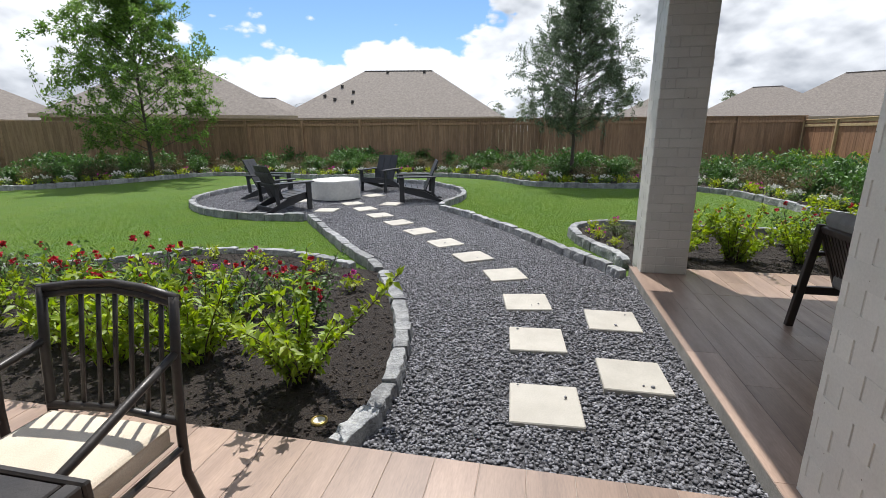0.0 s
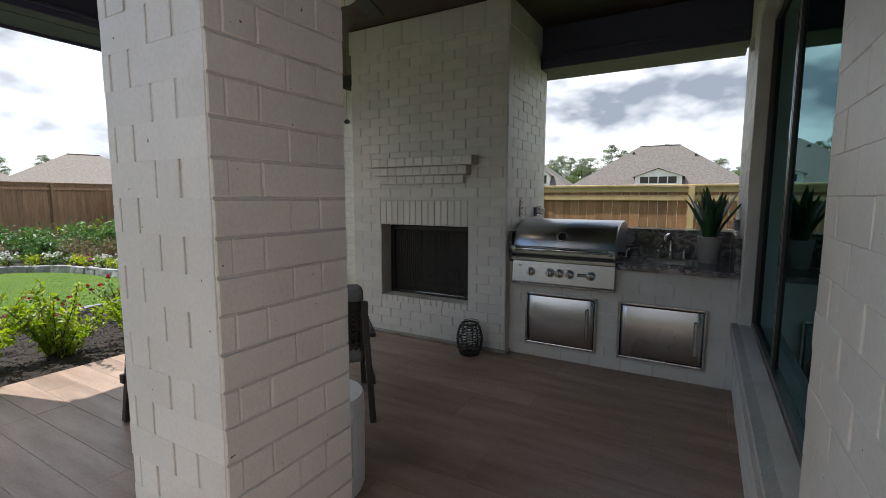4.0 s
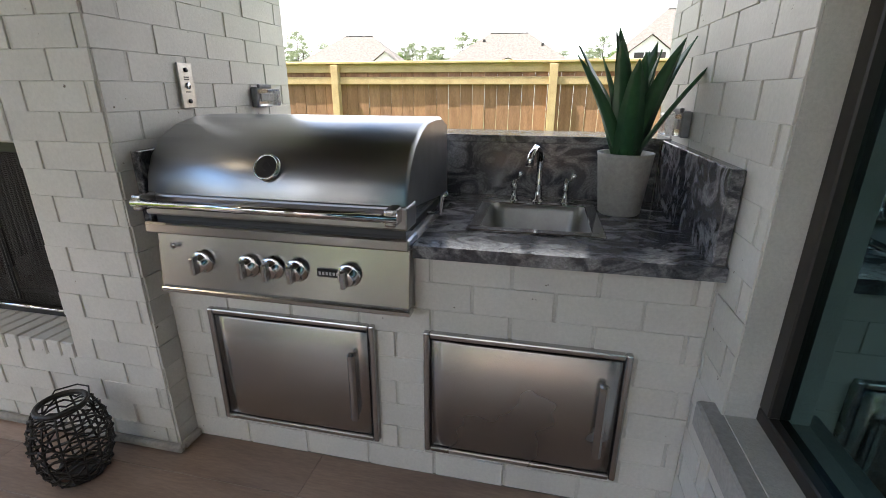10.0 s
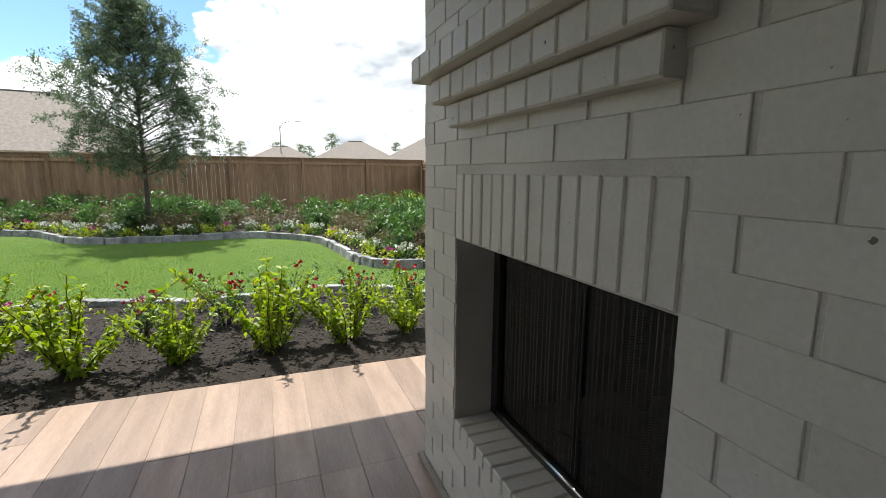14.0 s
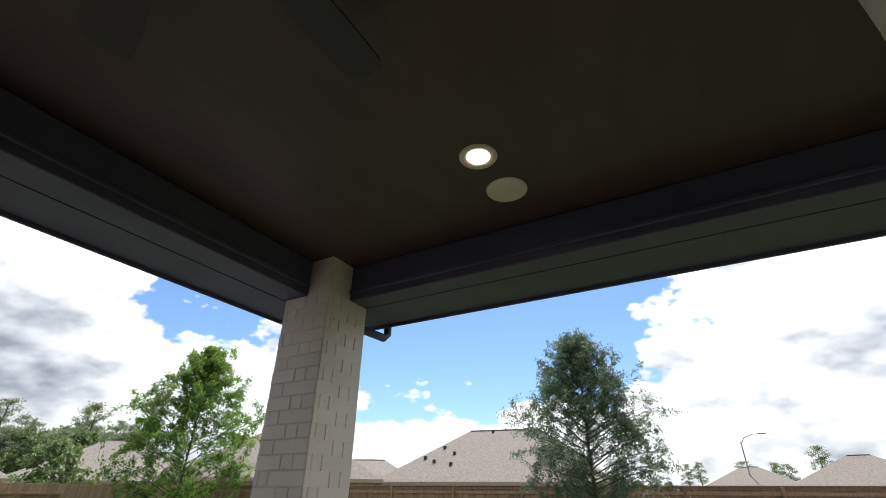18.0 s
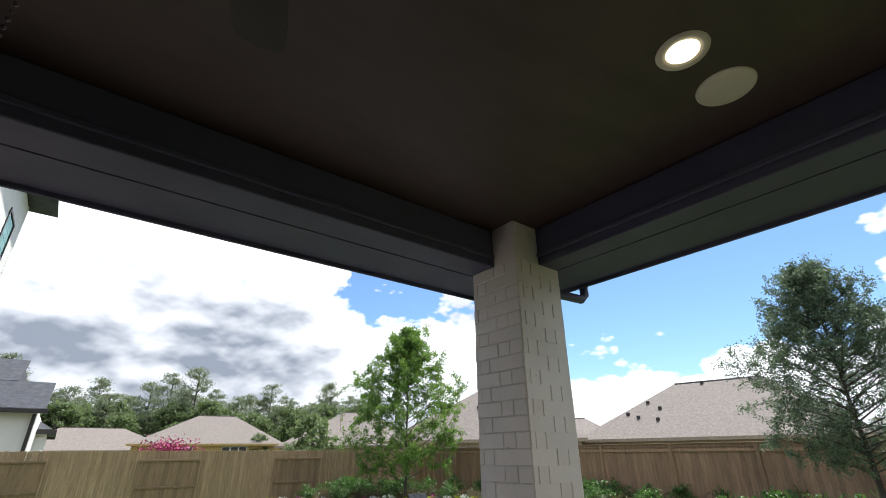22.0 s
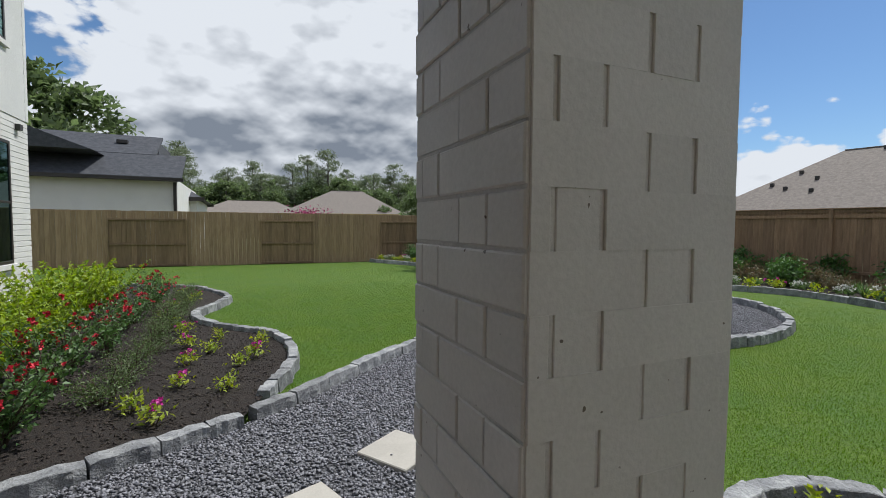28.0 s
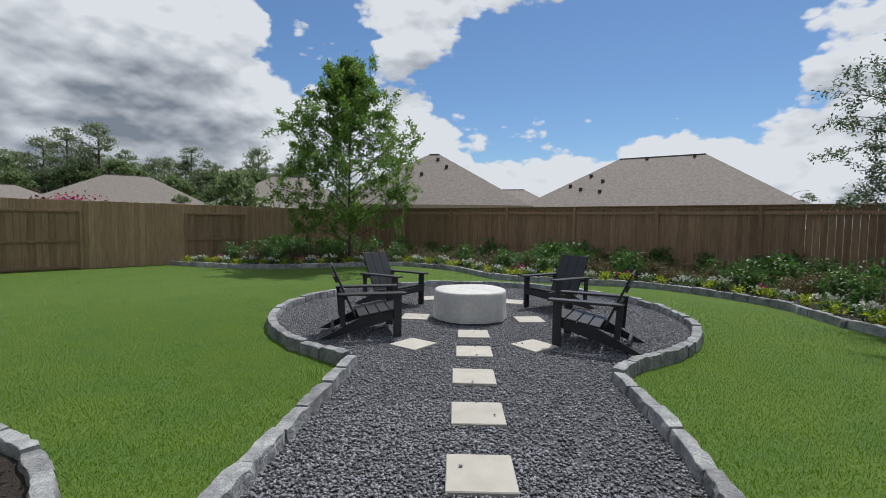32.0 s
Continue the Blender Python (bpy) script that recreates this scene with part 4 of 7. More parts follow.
# ---- outdoor kitchen ----
STEEL = material("brushed_steel", (0.52, 0.512, 0.507), 0.27, (0.48, 0.472, 0.467), 1.5, 60, 0, metal=1.0, fine_mix=0.02, gloss_vary=0.015)
STEEL_H = material("brushed_steel_hood", (0.44, 0.445, 0.455), 0.31, (0.40, 0.405, 0.415), 2, 80, 0.02, metal=1.0, stretch=(1, 8, 8), fine_mix=0.04, depth=0.001, gloss_vary=0.04)
CHROME = material("chrome", (0.78, 0.78, 0.79), 0.09, None, 5, 40, 0, metal=1.0, fine_mix=0.03)
BLACKMETAL = material("black_metal", (0.016, 0.016, 0.017), 0.42, (0.024, 0.024, 0.025), 8, 60, 0.1)
SOOT = material("firebox_soot", (0.018, 0.017, 0.016), 0.9, (0.035, 0.033, 0.030), 5, 40, 0.3)
BADGE = material("black_badge", (0.015, 0.015, 0.016), 0.35)
PALE = material("pale_print", (0.55, 0.55, 0.55), 0.4)


def granite():
    m = material("blue_grey_granite", (0.060, 0.062, 0.074), 0.15, (0.27, 0.27, 0.285), 6.5, 110, 0.04, fine_mix=0.85, lo=0.44, hi=0.60, stretch=(1, 1.7, 1.3))
    for n in m.node_tree.nodes:
        if n.bl_idname == "ShaderNodeTexNoise":
            n.inputs["Distortion"].default_value = 1.9 if n.inputs["Scale"].default_value < 20 else 0.6
            n.inputs["Detail"].default_value = 8.0
    return m


GRANITE = granite()


def access_door(x0, x1, label):
    d = thing("access_door", ((x0 + x1) / 2, 0, DOOR_Z[0]), label, "cabinet door", "steel doors under the kitchen counter")
    w, h = (x1 - x0) / 2, DOOR_Z[1] - DOOR_Z[0]
    f = 0.021
    for n, b in (("frame_side", (-w, -w + f, -0.022, 0.012, 0, h)), ("frame_side", (w - f, w, -0.022, 0.012, 0, h)),
                 ("frame_rail", (-w + f, w - f, -0.022, 0.012, 0, f)), ("frame_rail", (-w + f, w - f, -0.022, 0.012, h - f, h))):
        part(n, boxed(*b, 0.006, seg=2), STEEL, d)
    part("recess", boxed(-w + f, w - f, 0.0, 0.01, f, h - f), BLACKMETAL, d)
    bm = bmesh.new()
    n, x0, x1, z0, z1 = 14, -w + f + 0.007, w - f - 0.007, f + 0.007, h - f - 0.007
    rows = [[bm.verts.new((x0 + (x1 - x0) * i / n, y - 0.0045 * math.sin(math.pi * i / n) - 0.0012 * math.sin(2.6 * math.pi * i / n), z)) for i in range(n + 1)] for y, z in ((-0.001, z0), (-0.014, z0), (-0.016, z0 + 0.003), (-0.016, z1 - 0.003), (-0.014, z1), (-0.001, z1))]
    for A, B in zip(rows, rows[1:]):
        for i in range(n):
            bm.faces.new((A[i], A[i + 1], B[i + 1], B[i]))
    for i in (0, n):
        bm.faces.new([r[i] for r in rows])
    bmesh.ops.recalc_face_normals(bm, faces=bm.faces[:])
    leaf = part("door_panel", bm, STEEL, d, "softly bowed brushed steel panel", True)
    bm = bmesh.new()
    box(bm, w - 0.090, w - 0.062, -0.060, -0.036, 0.105, h - 0.095, 0.008)
    for z in (0.135, h - 0.125):
        box(bm, w - 0.086, w - 0.066, -0.038, -0.014, z - 0.014, z + 0.014, 0.003)
    part("door_handle", bm, STEEL, leaf, "faceted steel bar handle")
    return d


access_door(*DOORS[0], "brushed stainless steel access door below the grill")
access_door(*DOORS[1], "brushed stainless steel access door below the sink")

grill = thing("gas_grill", (0.335, 0, 0.69), "built-in stainless steel gas grill with rounded hood and five knobs", "grill")
gw = 0.45
bm = bmesh.new()
prof = [(-0.052, 0.0), (-0.068, 0.02), (-0.045, 0.205), (-0.02, 0.21), (0.5, 0.21), (0.5, 0.0)]
L0, R0 = [bm.verts.new((-gw, y, z)) for y, z in prof], [bm.verts.new((gw, y, z)) for y, z in prof]
for i in range(len(prof)):
    j = (i + 1) % len(prof)
    bm.faces.new((L0[i], L0[j], R0[j], R0[i]))
bm.faces.new(L0[::-1])
bm.faces.new(R0)
bmesh.ops.recalc_face_normals(bm, faces=bm.faces[:])
panel = part("control_panel", bm, STEEL, grill)
part("drip_lip", boxed(-gw - 0.006, gw + 0.006, -0.075, -0.03, -0.008, 0.012, 0.004), STEEL, grill)
part("front_ledge", boxed(-gw - 0.01, gw + 0.01, -0.085, 0.02, 0.212, 0.250, 0.006), STEEL, grill)
part("vent_gap", boxed(-gw + 0.01, gw - 0.01, -0.045, 0.4, 0.250, 0.272), BLACKMETAL, grill)
part("lid_band", boxed(-gw - 0.004, gw + 0.004, -0.072, 0.03, 0.272, 0.345, 0.008, seg=2), STEEL_H, grill)
bm = bmesh.new()
hood = [(-0.060, 0.345), (-0.050, 0.40), (-0.020, 0.46), (0.035, 0.515), (0.11, 0.552), (0.20, 0.572), (0.30, 0.578), (0.42, 0.575), (0.50, 0.55), (0.52, 0.27)]
rings = []
for x in (-gw + 0.0, -gw + 0.012, gw - 0.012, gw):
    e = 0.010 if abs(abs(x) - gw) < 1e-6 else 0.0
    rings.append([bm.verts.new((x, y + (e if y < 0.2 else -e), z - (e if z > 0.3 else 0))) for y, z in hood])
for A, B in zip(rings, rings[1:]):
    for i in range(len(hood) - 1):
        bm.faces.new((A[i], A[i + 1], B[i + 1], B[i]))
bm.faces.new(rings[0][::-1])
bm.faces.new(rings[-1])
bmesh.ops.recalc_face_normals(bm, faces=bm.faces[:])
hood_ob = part("hood", bm, STEEL_H, grill, "rounded brushed steel hood", True)
for f in hood_ob.data.polygons:
    if abs(f.normal.x) > 0.9:
        f.use_smooth = False
bm = bmesh.new()
rod(bm, (-gw + 0.01, -0.125, 0.325), (gw - 0.01, -0.125, 0.325), 0.0135, sides=14)
bar = part("lid_handle", bm, CHROME, grill, "long round steel handle", True)
for x in (-gw + 0.03, gw - 0.03):
    part("handle_bracket", boxed(x - 0.018, x + 0.018, -0.135, -0.065, 0.30, 0.352, 0.008, seg=2), STEEL, grill)
bm = bmesh.new()
m_g = Matrix.Translation((0.0, -0.036, 0.436)) @ Euler((radians(60), 0, 0)).to_matrix().to_4x4()
lathe(bm, [(0.0, 0.012), (0.032, 0.012), (0.034, 0.012), (0.036, 0.017), (0.042, 0.017), (0.044, 0.0)], 28)
bmesh.ops.transform(bm, matrix=m_g, verts=bm.verts[:])
gauge = part("temperature_gauge", bm, CHROME, grill, "round temperature gauge", True)
bm = bmesh.new()
lathe(bm, [(0.0, 0.0155), (0.012, 0.0155), (0.013, 0.017), (0.025, 0.0165), (0.0355, 0.0165), (0.0355, 0.012)], 24)
bmesh.ops.transform(bm, matrix=m_g, verts=bm.verts[:])
part("dial", bm, BADGE, gauge)
for kx in (0.06, 0.235, 0.322, 0.410, 0.590):
    bm = bmesh.new()
    lathe(bm, [(0.040, 0.0), (0.040, 0.006), (0.036, 0.010), (0.030, 0.010), (0.027, 0.032), (0.022, 0.036), (0.0, 0.036)], 24)
    bmesh.ops.transform(bm, matrix=Matrix.Translation((kx - 0.335, -0.060, 0.115)) @ Euler((radians(96), 0, 0)).to_matrix().to_4x4(), verts=bm.verts[:])
    knob = part("knob", bm, CHROME, grill, "", True)
    part("knob_grip", boxed(kx - 0.335 - 0.009, kx - 0.335 + 0.009, -0.118, -0.085, 0.085, 0.145, 0.004), STEEL, knob)
part("badge", boxed(0.145, 0.228, -0.0655, -0.055, 0.10, 0.128, 0.002), BADGE, grill, "small black nameplate")
for k in range(6):
    part("badge_bar", boxed(0.153 + k * 0.012, 0.160 + k * 0.012, -0.0675, -0.065, 0.109, 0.119), PALE, grill)
bm = bmesh.new()
rod(bm, (-0.38, -0.058, 0.165), (-0.38, -0.066, 0.165), 0.010, sides=16)
part("igniter", bm, CHROME, grill, "", True)
part("grill_body", boxed(-gw + 0.02, gw - 0.02, 0.02, 0.52, 0.2, 0.30), STEEL, grill)
bm = bmesh.new()
tube(bm, [(gw + 0.004, 0.16, 0.27), (gw + 0.05, 0.16, 0.275), (gw + 0.055, 0.16, 0.33), (gw + 0.075, 0.16, 0.345)], 0.007, 8)
part("side_latch", bm, CHROME, grill, "", True)

# counter in pieces round the sink
CT0, CT1 = 0.876, 0.916
SX0, SX1, SY0, SY1 = 0.955, 1.345, 0.165, 0.555
top = thing("worktop", label="polished blue-grey granite worktop with sink cut-out", category="worktop")
for b in ((GRILL_X1 + 0.012, SX0, -0.055, 0.72), (SX1, WALL_X - 0.002, -0.055, 0.72), (SX0, SX1, -0.055, SY0), (SX0, SX1, SY1, 0.72)):
    part("slab", boxed(b[0], b[1], b[2], b[3], CT0, CT1), GRANITE, top)
part("slab", boxed(FP_X1 + 0.003, GRILL_X0 - 0.006, 0.0, 0.72, CT0, CT1), GRANITE, top)
part("slab", boxed(GRILL_X0 - 0.006, GRILL_X1 + 0.012, 0.53, 0.72, CT0, CT1), GRANITE, top)
splash = thing("backsplash", label="upright granite backsplash with a flat capped ledge", category="backsplash")
part("panel", boxed(FP_X1 + 0.003, WALL_X - 0.042, 0.722, 0.752, CT1 - 0.03, 1.145), GRANITE, splash)
part("ledge", boxed(FP_X1 + 0.003, WALL_X - 0.002, 0.716, 1.02, 1.146, 1.176, 0.003), GRANITE, splash)
part("panel", boxed(WALL_X - 0.040, WALL_X - 0.004, -0.04, 0.715, CT1 + 0.001, 1.172, 0.003), GRANITE, splash)
part("panel", boxed(FP_X1 + 0.004, FP_X1 + 0.034, -0.04, 0.715, CT1 + 0.001, 1.165, 0.003), GRANITE, splash)

sink = thing("sink", ((SX0 + SX1) / 2, (SY0 + SY1) / 2, CT1), "small square stainless steel drop-in sink", "sink")
sw_, sd = (SX1 - SX0) / 2, (SY1 - SY0) / 2
for b in ((-sw_ - 0.03, sw_ + 0.03, -sd - 0.03, -sd + 0.012), (-sw_ - 0.03, sw_ + 0.03, sd - 0.012, sd + 0.03), (-sw_ - 0.03, -sw_ + 0.012, -sd + 0.012, sd - 0.012), (sw_ - 0.012, sw_ + 0.03, -sd + 0.012, sd - 0.012)):
    part("rim", boxed(b[0], b[1], b[2], b[3], 0.0005, 0.007, 0.003), CHROME, sink)
bm = bmesh.new()


def rounded_ring(hx, hy, r, z, n=5):
    """Points of a rectangle with rounded corners, half sizes hx and hy."""
    return [bm.verts.new((sx * (hx - r) + r * math.cos(a0 + math.pi / 2 * i / n), sy * (hy - r) + r * math.sin(a0 + math.pi / 2 * i / n), z))
            for sx, sy, a0 in ((1, 1, 0), (-1, 1, math.pi / 2), (-1, -1, math.pi), (1, -1, 1.5 * math.pi)) for i in range(n + 1)]


rings = [rounded_ring(sw_ - 0.006 - k, sd - 0.006 - k, 0.05, z) for k, z in ((0.0, 0.0062), (0.006, 0.002), (0.016, -0.02), (0.026, -0.115), (0.036, -0.138), (0.06, -0.147))]
for A, B in zip(rings, rings[1:]):
    for i in range(len(A)):
        bm.faces.new((A[i - 1], A[i], B[i], B[i - 1]))
bm.faces.new(rings[-1])
bmesh.ops.recalc_face_normals(bm, faces=bm.faces[:])
bmesh.ops.reverse_faces(bm, faces=bm.faces[:])
part("basin", bm, material("satin_sink_steel", (0.40, 0.395, 0.385), 0.48, (0.34, 0.335, 0.33), 6, 90, 0.02, metal=1.0, fine_mix=0.08), sink, "", True)
bm = bmesh.new()
lathe(bm, [(0.0, -0.146), (0.038, -0.146), (0.040, -0.150)], 20)
part("drain", bm, CHROME, sink)

tap = thing("faucet", (1.15, 0.62, CT1), "bridge-style polished chrome faucet with two handles", "faucet")
bm = bmesh.new()
lathe(bm, [(0.028, 0), (0.028, 0.008), (0.018, 0.014), (0.014, 0.06), (0.018, 0.075), (0.013, 0.09), (0.013, 0.17), (0.018, 0.185), (0.010, 0.20), (0.0, 0.205)], 18)
part("column", bm, CHROME, tap, "", True)
bm = bmesh.new()
tube(bm, [(0, 0.0, 0.17), (-0.005, -0.03, 0.215), (-0.02, -0.08, 0.232), (-0.035, -0.125, 0.205), (-0.04, -0.14, 0.165)], 0.011, 12, rs=[0.012, 0.012, 0.012, 0.013, 0.016])
part("spout", bm, CHROME, tap, "", True)
for x, lab in ((-0.10, "handle"), (0.11, "side_spray")):
    bm = bmesh.new()
    lathe(bm, [(0.022, 0), (0.022, 0.006), (0.013, 0.012), (0.011, 0.05), (0.017, 0.062), (0.011, 0.075), (0.009, 0.10 if x > 0 else 0.085), (0.0, 0.105 if x > 0 else 0.09)], 16, (x, 0))
    hd = part(lab, bm, CHROME, tap, "", True)
    bm = bmesh.new()
    tube(bm, [(x, 0, 0.085), (x + 0.02, -0.02, 0.10), (x + 0.03, -0.035, 0.125)], 0.007, 8, rs=[0.006, 0.007, 0.011])
    part("lever", bm, CHROME, hd, "", True)

# potted agave
POT = material("grey_ceramic_pot", (0.42, 0.41, 0.385), 0.6, (0.37, 0.36, 0.335), 6, 60, 0.15)
AGAVE = material("agave_leaf", (0.022, 0.085, 0.040), 0.42, (0.045, 0.14, 0.055), 8, 50, 0.1, stretch=(1, 1, 0.2), vary=0.15)
pot = thing("potted_agave", (1.455, 0.50, CT1), "artificial green agave in a round grey pot", "plant pot")
bm = bmesh.new()
lathe(bm, [(0.0, 0.0), (0.070, 0.0), (0.076, 0.006), (0.098, 0.215), (0.101, 0.228), (0.094, 0.228), (0.088, 0.20), (0.0, 0.198)], 32)
part("pot", bm, POT, pot, "", True)
bm = bmesh.new()
lathe(bm, [(0.0, 0.208), (0.05, 0.207), (0.090, 0.20)], 20)
part("soil", bm, MULCH, pot)
arng = random.Random(8)
for k in range(16):
    bm = bmesh.new()
    a = k * 2.399
    lean = 0.06 + 0.034 * k
    ln = arng.uniform(0.40, 0.50) * (1.0 if k > 5 else 0.9)
    n = 7
    up_v, side_v, out_v = Vector((0, 0, 1)), Vector((-math.sin(a), math.cos(a), 0)), Vector((math.cos(a), math.sin(a), 0))
    rows, ps = [], Vector((0, 0, 0.20)) + out_v * 0.012
    for i in range(n + 1):
        t = i / n
        w = 0.040 * (0.75 + 0.5 * t) * (1 - t) ** 0.75 * 1.6 + 0.0008
        th = lean + 0.25 * t * t
        d = up_v * math.cos(th) + out_v * math.sin(th)
        nrm = out_v * math.cos(th) - up_v * math.sin(th)
        if i:
            ps = ps + d * (ln / n)
        rows.append([bm.verts.new(ps + side_v * w), bm.verts.new(ps + nrm * (w * 0.35 + 0.002)), bm.verts.new(ps - side_v * w), bm.verts.new(ps - nrm * 0.003 + nrm * w * 0.25)])
    for A, B in zip(rows, rows[1:]):
        for i in range(4):
            bm.faces.new((A[i], A[(i + 1) % 4], B[(i + 1) % 4], B[i]))
    part("leaf", bm, AGAVE, pot, "", True)

# switch plate and weatherproof outlets
PLATE = material("brushed_nickel_plate", (0.62, 0.60, 0.56), 0.35, None, 5, 60, 0.03, metal=0.7)
BOXG = material("grey_outlet_box", (0.22, 0.23, 0.25), 0.45)
CLEAR = bpy.data.materials.new("clear_plastic")
CLEAR.use_nodes = True
cb = CLEAR.node_tree.nodes["Principled BSDF"]
cb.inputs["Roughness"].default_value, cb.inputs["Transmission Weight"].default_value, cb.inputs["IOR"].default_value = 0.15, 0.85, 1.3
cb.inputs["Base Color"].default_value = (0.75, 0.76, 0.76, 1)
sp = thing("switch_plate", (FP_X1, 0.262, 1.37), "steel fireplace key valve plate on painted brick", "switch")
part("plate", boxed(0.004, 0.013, -0.036, 0.036, -0.080, 0.080, 0.002), PLATE, sp)
for z in (-0.055, 0.0, 0.055):
    bm = bmesh.new()
    rod(bm, (0.012, 0, z), (0.018, 0, z), 0.008 if z else 0.012, sides=14)
    part("screw" if z else "button", bm, BLACKMETAL if z else CHROME, sp, "", True)
for z in (0.022, 0.030, -0.022):
    part("print_bar", boxed(0.0128, 0.0136, -0.013, 0.013, z - 0.002, z + 0.002), BADGE, sp)


def outlet(x, y, z, s, label):
    o = thing("outdoor_outlet", (x, y, z), label, "outlet", "weatherproof outlets by the counter")
    a = 1 if s > 0 else -1
    q = lambda x0, x1: (min(x0 * a, x1 * a), max(x0 * a, x1 * a))  # noqa: E731
    part("box", boxed(*q(0.004, 0.035), -0.062, 0.062, -0.045, 0.045, 0.006, seg=2), BOXG, o)
    cover = part("cover", boxed(*q(0.036, 0.085), -0.055, 0.055, -0.040, 0.036, 0.008, seg=2), CLEAR, o, "clear hinged cover")
    part("hinge", boxed(*q(0.030, 0.045), -0.05, 0.05, 0.040, 0.056, 0.003), BOXG, o)
    part("receptacle", boxed(*q(0.0352, 0.044), -0.034, 0.034, -0.018, 0.018, 0.003), PALE, o)
    return o


outlet(FP_X1, 0.72, 1.325, 1, "grey weatherproof outlet with clear cover on the fireplace side")
outlet(WALL_X, 0.55, 1.245, -1, "grey weatherproof outlet with clear cover by the plant")
part_small = thing("doorbell_sensor", (WALL_X, 0.25, 2.62), "small white sensor box high on the brick wall", "sensor")
part("case", boxed(-0.03, -0.003, -0.025, 0.025, -0.05, 0.05, 0.005), STUCCO, part_small)

# ---- fireplace details ----
nb = 14
lw = (OPEN_X1 - OPEN_X0) / nb
lintel = part("lintel", boxed(OPEN_X0, OPEN_X1, FP_Y + 0.0042, FP_Y + 0.02, OPEN_Z1, LINTEL_Z), MORTAR, fire)
sol_bm = boxed(-lw / 2 + 0.005, lw / 2 - 0.005, 0, 0.08, 0.004, LINTEL_Z - OPEN_Z1 - 0.006, 0.004)
sol_mesh = bpy.data.meshes.new("brick")
sol_bm.to_mesh(sol_mesh)
sol_bm.free()
sol_mesh.materials.append(PAINT)
for i in range(nb):
    ob = new("brick", sol_mesh)
    ob.parent = lintel
    ob.location = (OPEN_X0 + (i + 0.5) * lw, FP_Y - 0.003 + arng.uniform(-0.002, 0.002), OPEN_Z1)
ns = 15
sw2 = (OPEN_X1 - OPEN_X0) / ns
sill = part("hearth_sill", boxed(OPEN_X0, OPEN_X1, FP_Y + 0.005, 0.12, OPEN_Z0 - 0.07, OPEN_Z0 - 0.006), MORTAR, fire)
sm = boxed(-sw2 / 2 + 0.004, sw2 / 2 - 0.004, FP_Y - 0.002, 0.10, OPEN_Z0 - 0.068, OPEN_Z0, 0.005)
sill_mesh = bpy.data.meshes.new("brick")
sm.to_mesh(sill_mesh)
sm.free()
sill_mesh.materials.append(PAINT)
for i in range(ns):
    ob = new("brick", sill_mesh)
    ob.parent = sill
    ob.location = (OPEN_X0 + (i + 0.5) * sw2, arng.uniform(-0.002, 0.002), arng.uniform(-0.002, 0.001))
MANTEL = ((1.775, 1.860, -0.245, -1.715, -0.455), (1.690, 1.772, -0.195, -1.635, -0.535), (1.605, 1.687, -0.148, -1.580, -0.590))
mantel = thing("mantel", label="stepped white-painted brick mantel shelf on the fireplace", category="mantel")
for z0, z1, y0, x0, x1 in MANTEL:
    tier = part("mantel_tier", boxed(x0 + 0.004, x1 - 0.004, y0 + 0.004, FP_Y - 0.003, z0, z1), MORTAR, mantel)
    k = int((x1 - x0) / 0.10)
    w = (x1 - x0) / k
    tb = boxed(-w / 2 + 0.004, w / 2 - 0.004, y0, y0 + 0.09, z0 + 0.003, z1 - 0.003, 0.004)
    tm = bpy.data.meshes.new("brick")
    tb.to_mesh(tm)
    tb.free()
    tm.materials.append(PAINT)
    for i in range(k):
        ob = new("brick", tm)
        ob.parent = tier
        ob.location = (x0 + (i + 0.5) * w, arng.uniform(-0.002, 0.001), 0)
# crown of upright bricks below the ceiling
crown = part("crown_course", boxed(FP_X0 - 0.012, FP_X1 + 0.012, FP_Y - 0.012, 0.95, CEIL_Z - 0.235, CEIL_Z - 0.006), MORTAR, fire)
cw = 0.2275
cm = boxed(-cw / 2 + 0.005, cw / 2 - 0.005, FP_Y - 0.020, FP_Y + 0.05, CEIL_Z - 0.233, CEIL_Z - 0.008, 0.004)
cmesh = bpy.data.meshes.new("brick")
cm.to_mesh(cmesh)
cm.free()
cmesh.materials.append(PAINT)
for i in range(8):
    ob = new("brick", cmesh)
    ob.parent = crown
    ob.location = (FP_X0 + (i + 0.5) * cw, arng.uniform(-0.003, 0.003), 0)
# firebox, curtain screen and logs
for b in ((OPEN_X0 - 0.0, OPEN_X0 + 0.006, 0.11, 0.74, OPEN_Z0 - 0.02, OPEN_Z1), (OPEN_X1 - 0.006, OPEN_X1, 0.11, 0.74, OPEN_Z0 - 0.02, OPEN_Z1),
          (OPEN_X0, OPEN_X1, 0.735, 0.745, OPEN_Z0 - 0.02, OPEN_Z1), (OPEN_X0, OPEN_X1, 0.11, 0.74, OPEN_Z0 - 0.028, OPEN_Z0 - 0.02), (OPEN_X0, OPEN_X1, 0.05, 0.74, OPEN_Z1 - 0.008, OPEN_Z1 - 0.001)):
    part("firebox_panel", boxed(*b), SOOT, fire)
screen = thing("fire_screen", (0, 0.085, 0), "black metal firebox frame with drawn mesh curtains", "fire screen")
MESHMAT = bpy.data.materials.new("wire_mesh")
MESHMAT.use_nodes = True
mt = MESHMAT.node_tree
mb = mt.nodes["Principled BSDF"]
mb.inputs["Base Color"].default_value, mb.inputs["Roughness"].default_value, mb.inputs["Metallic"].default_value = (0.09, 0.088, 0.085, 1), 0.5, 0.6
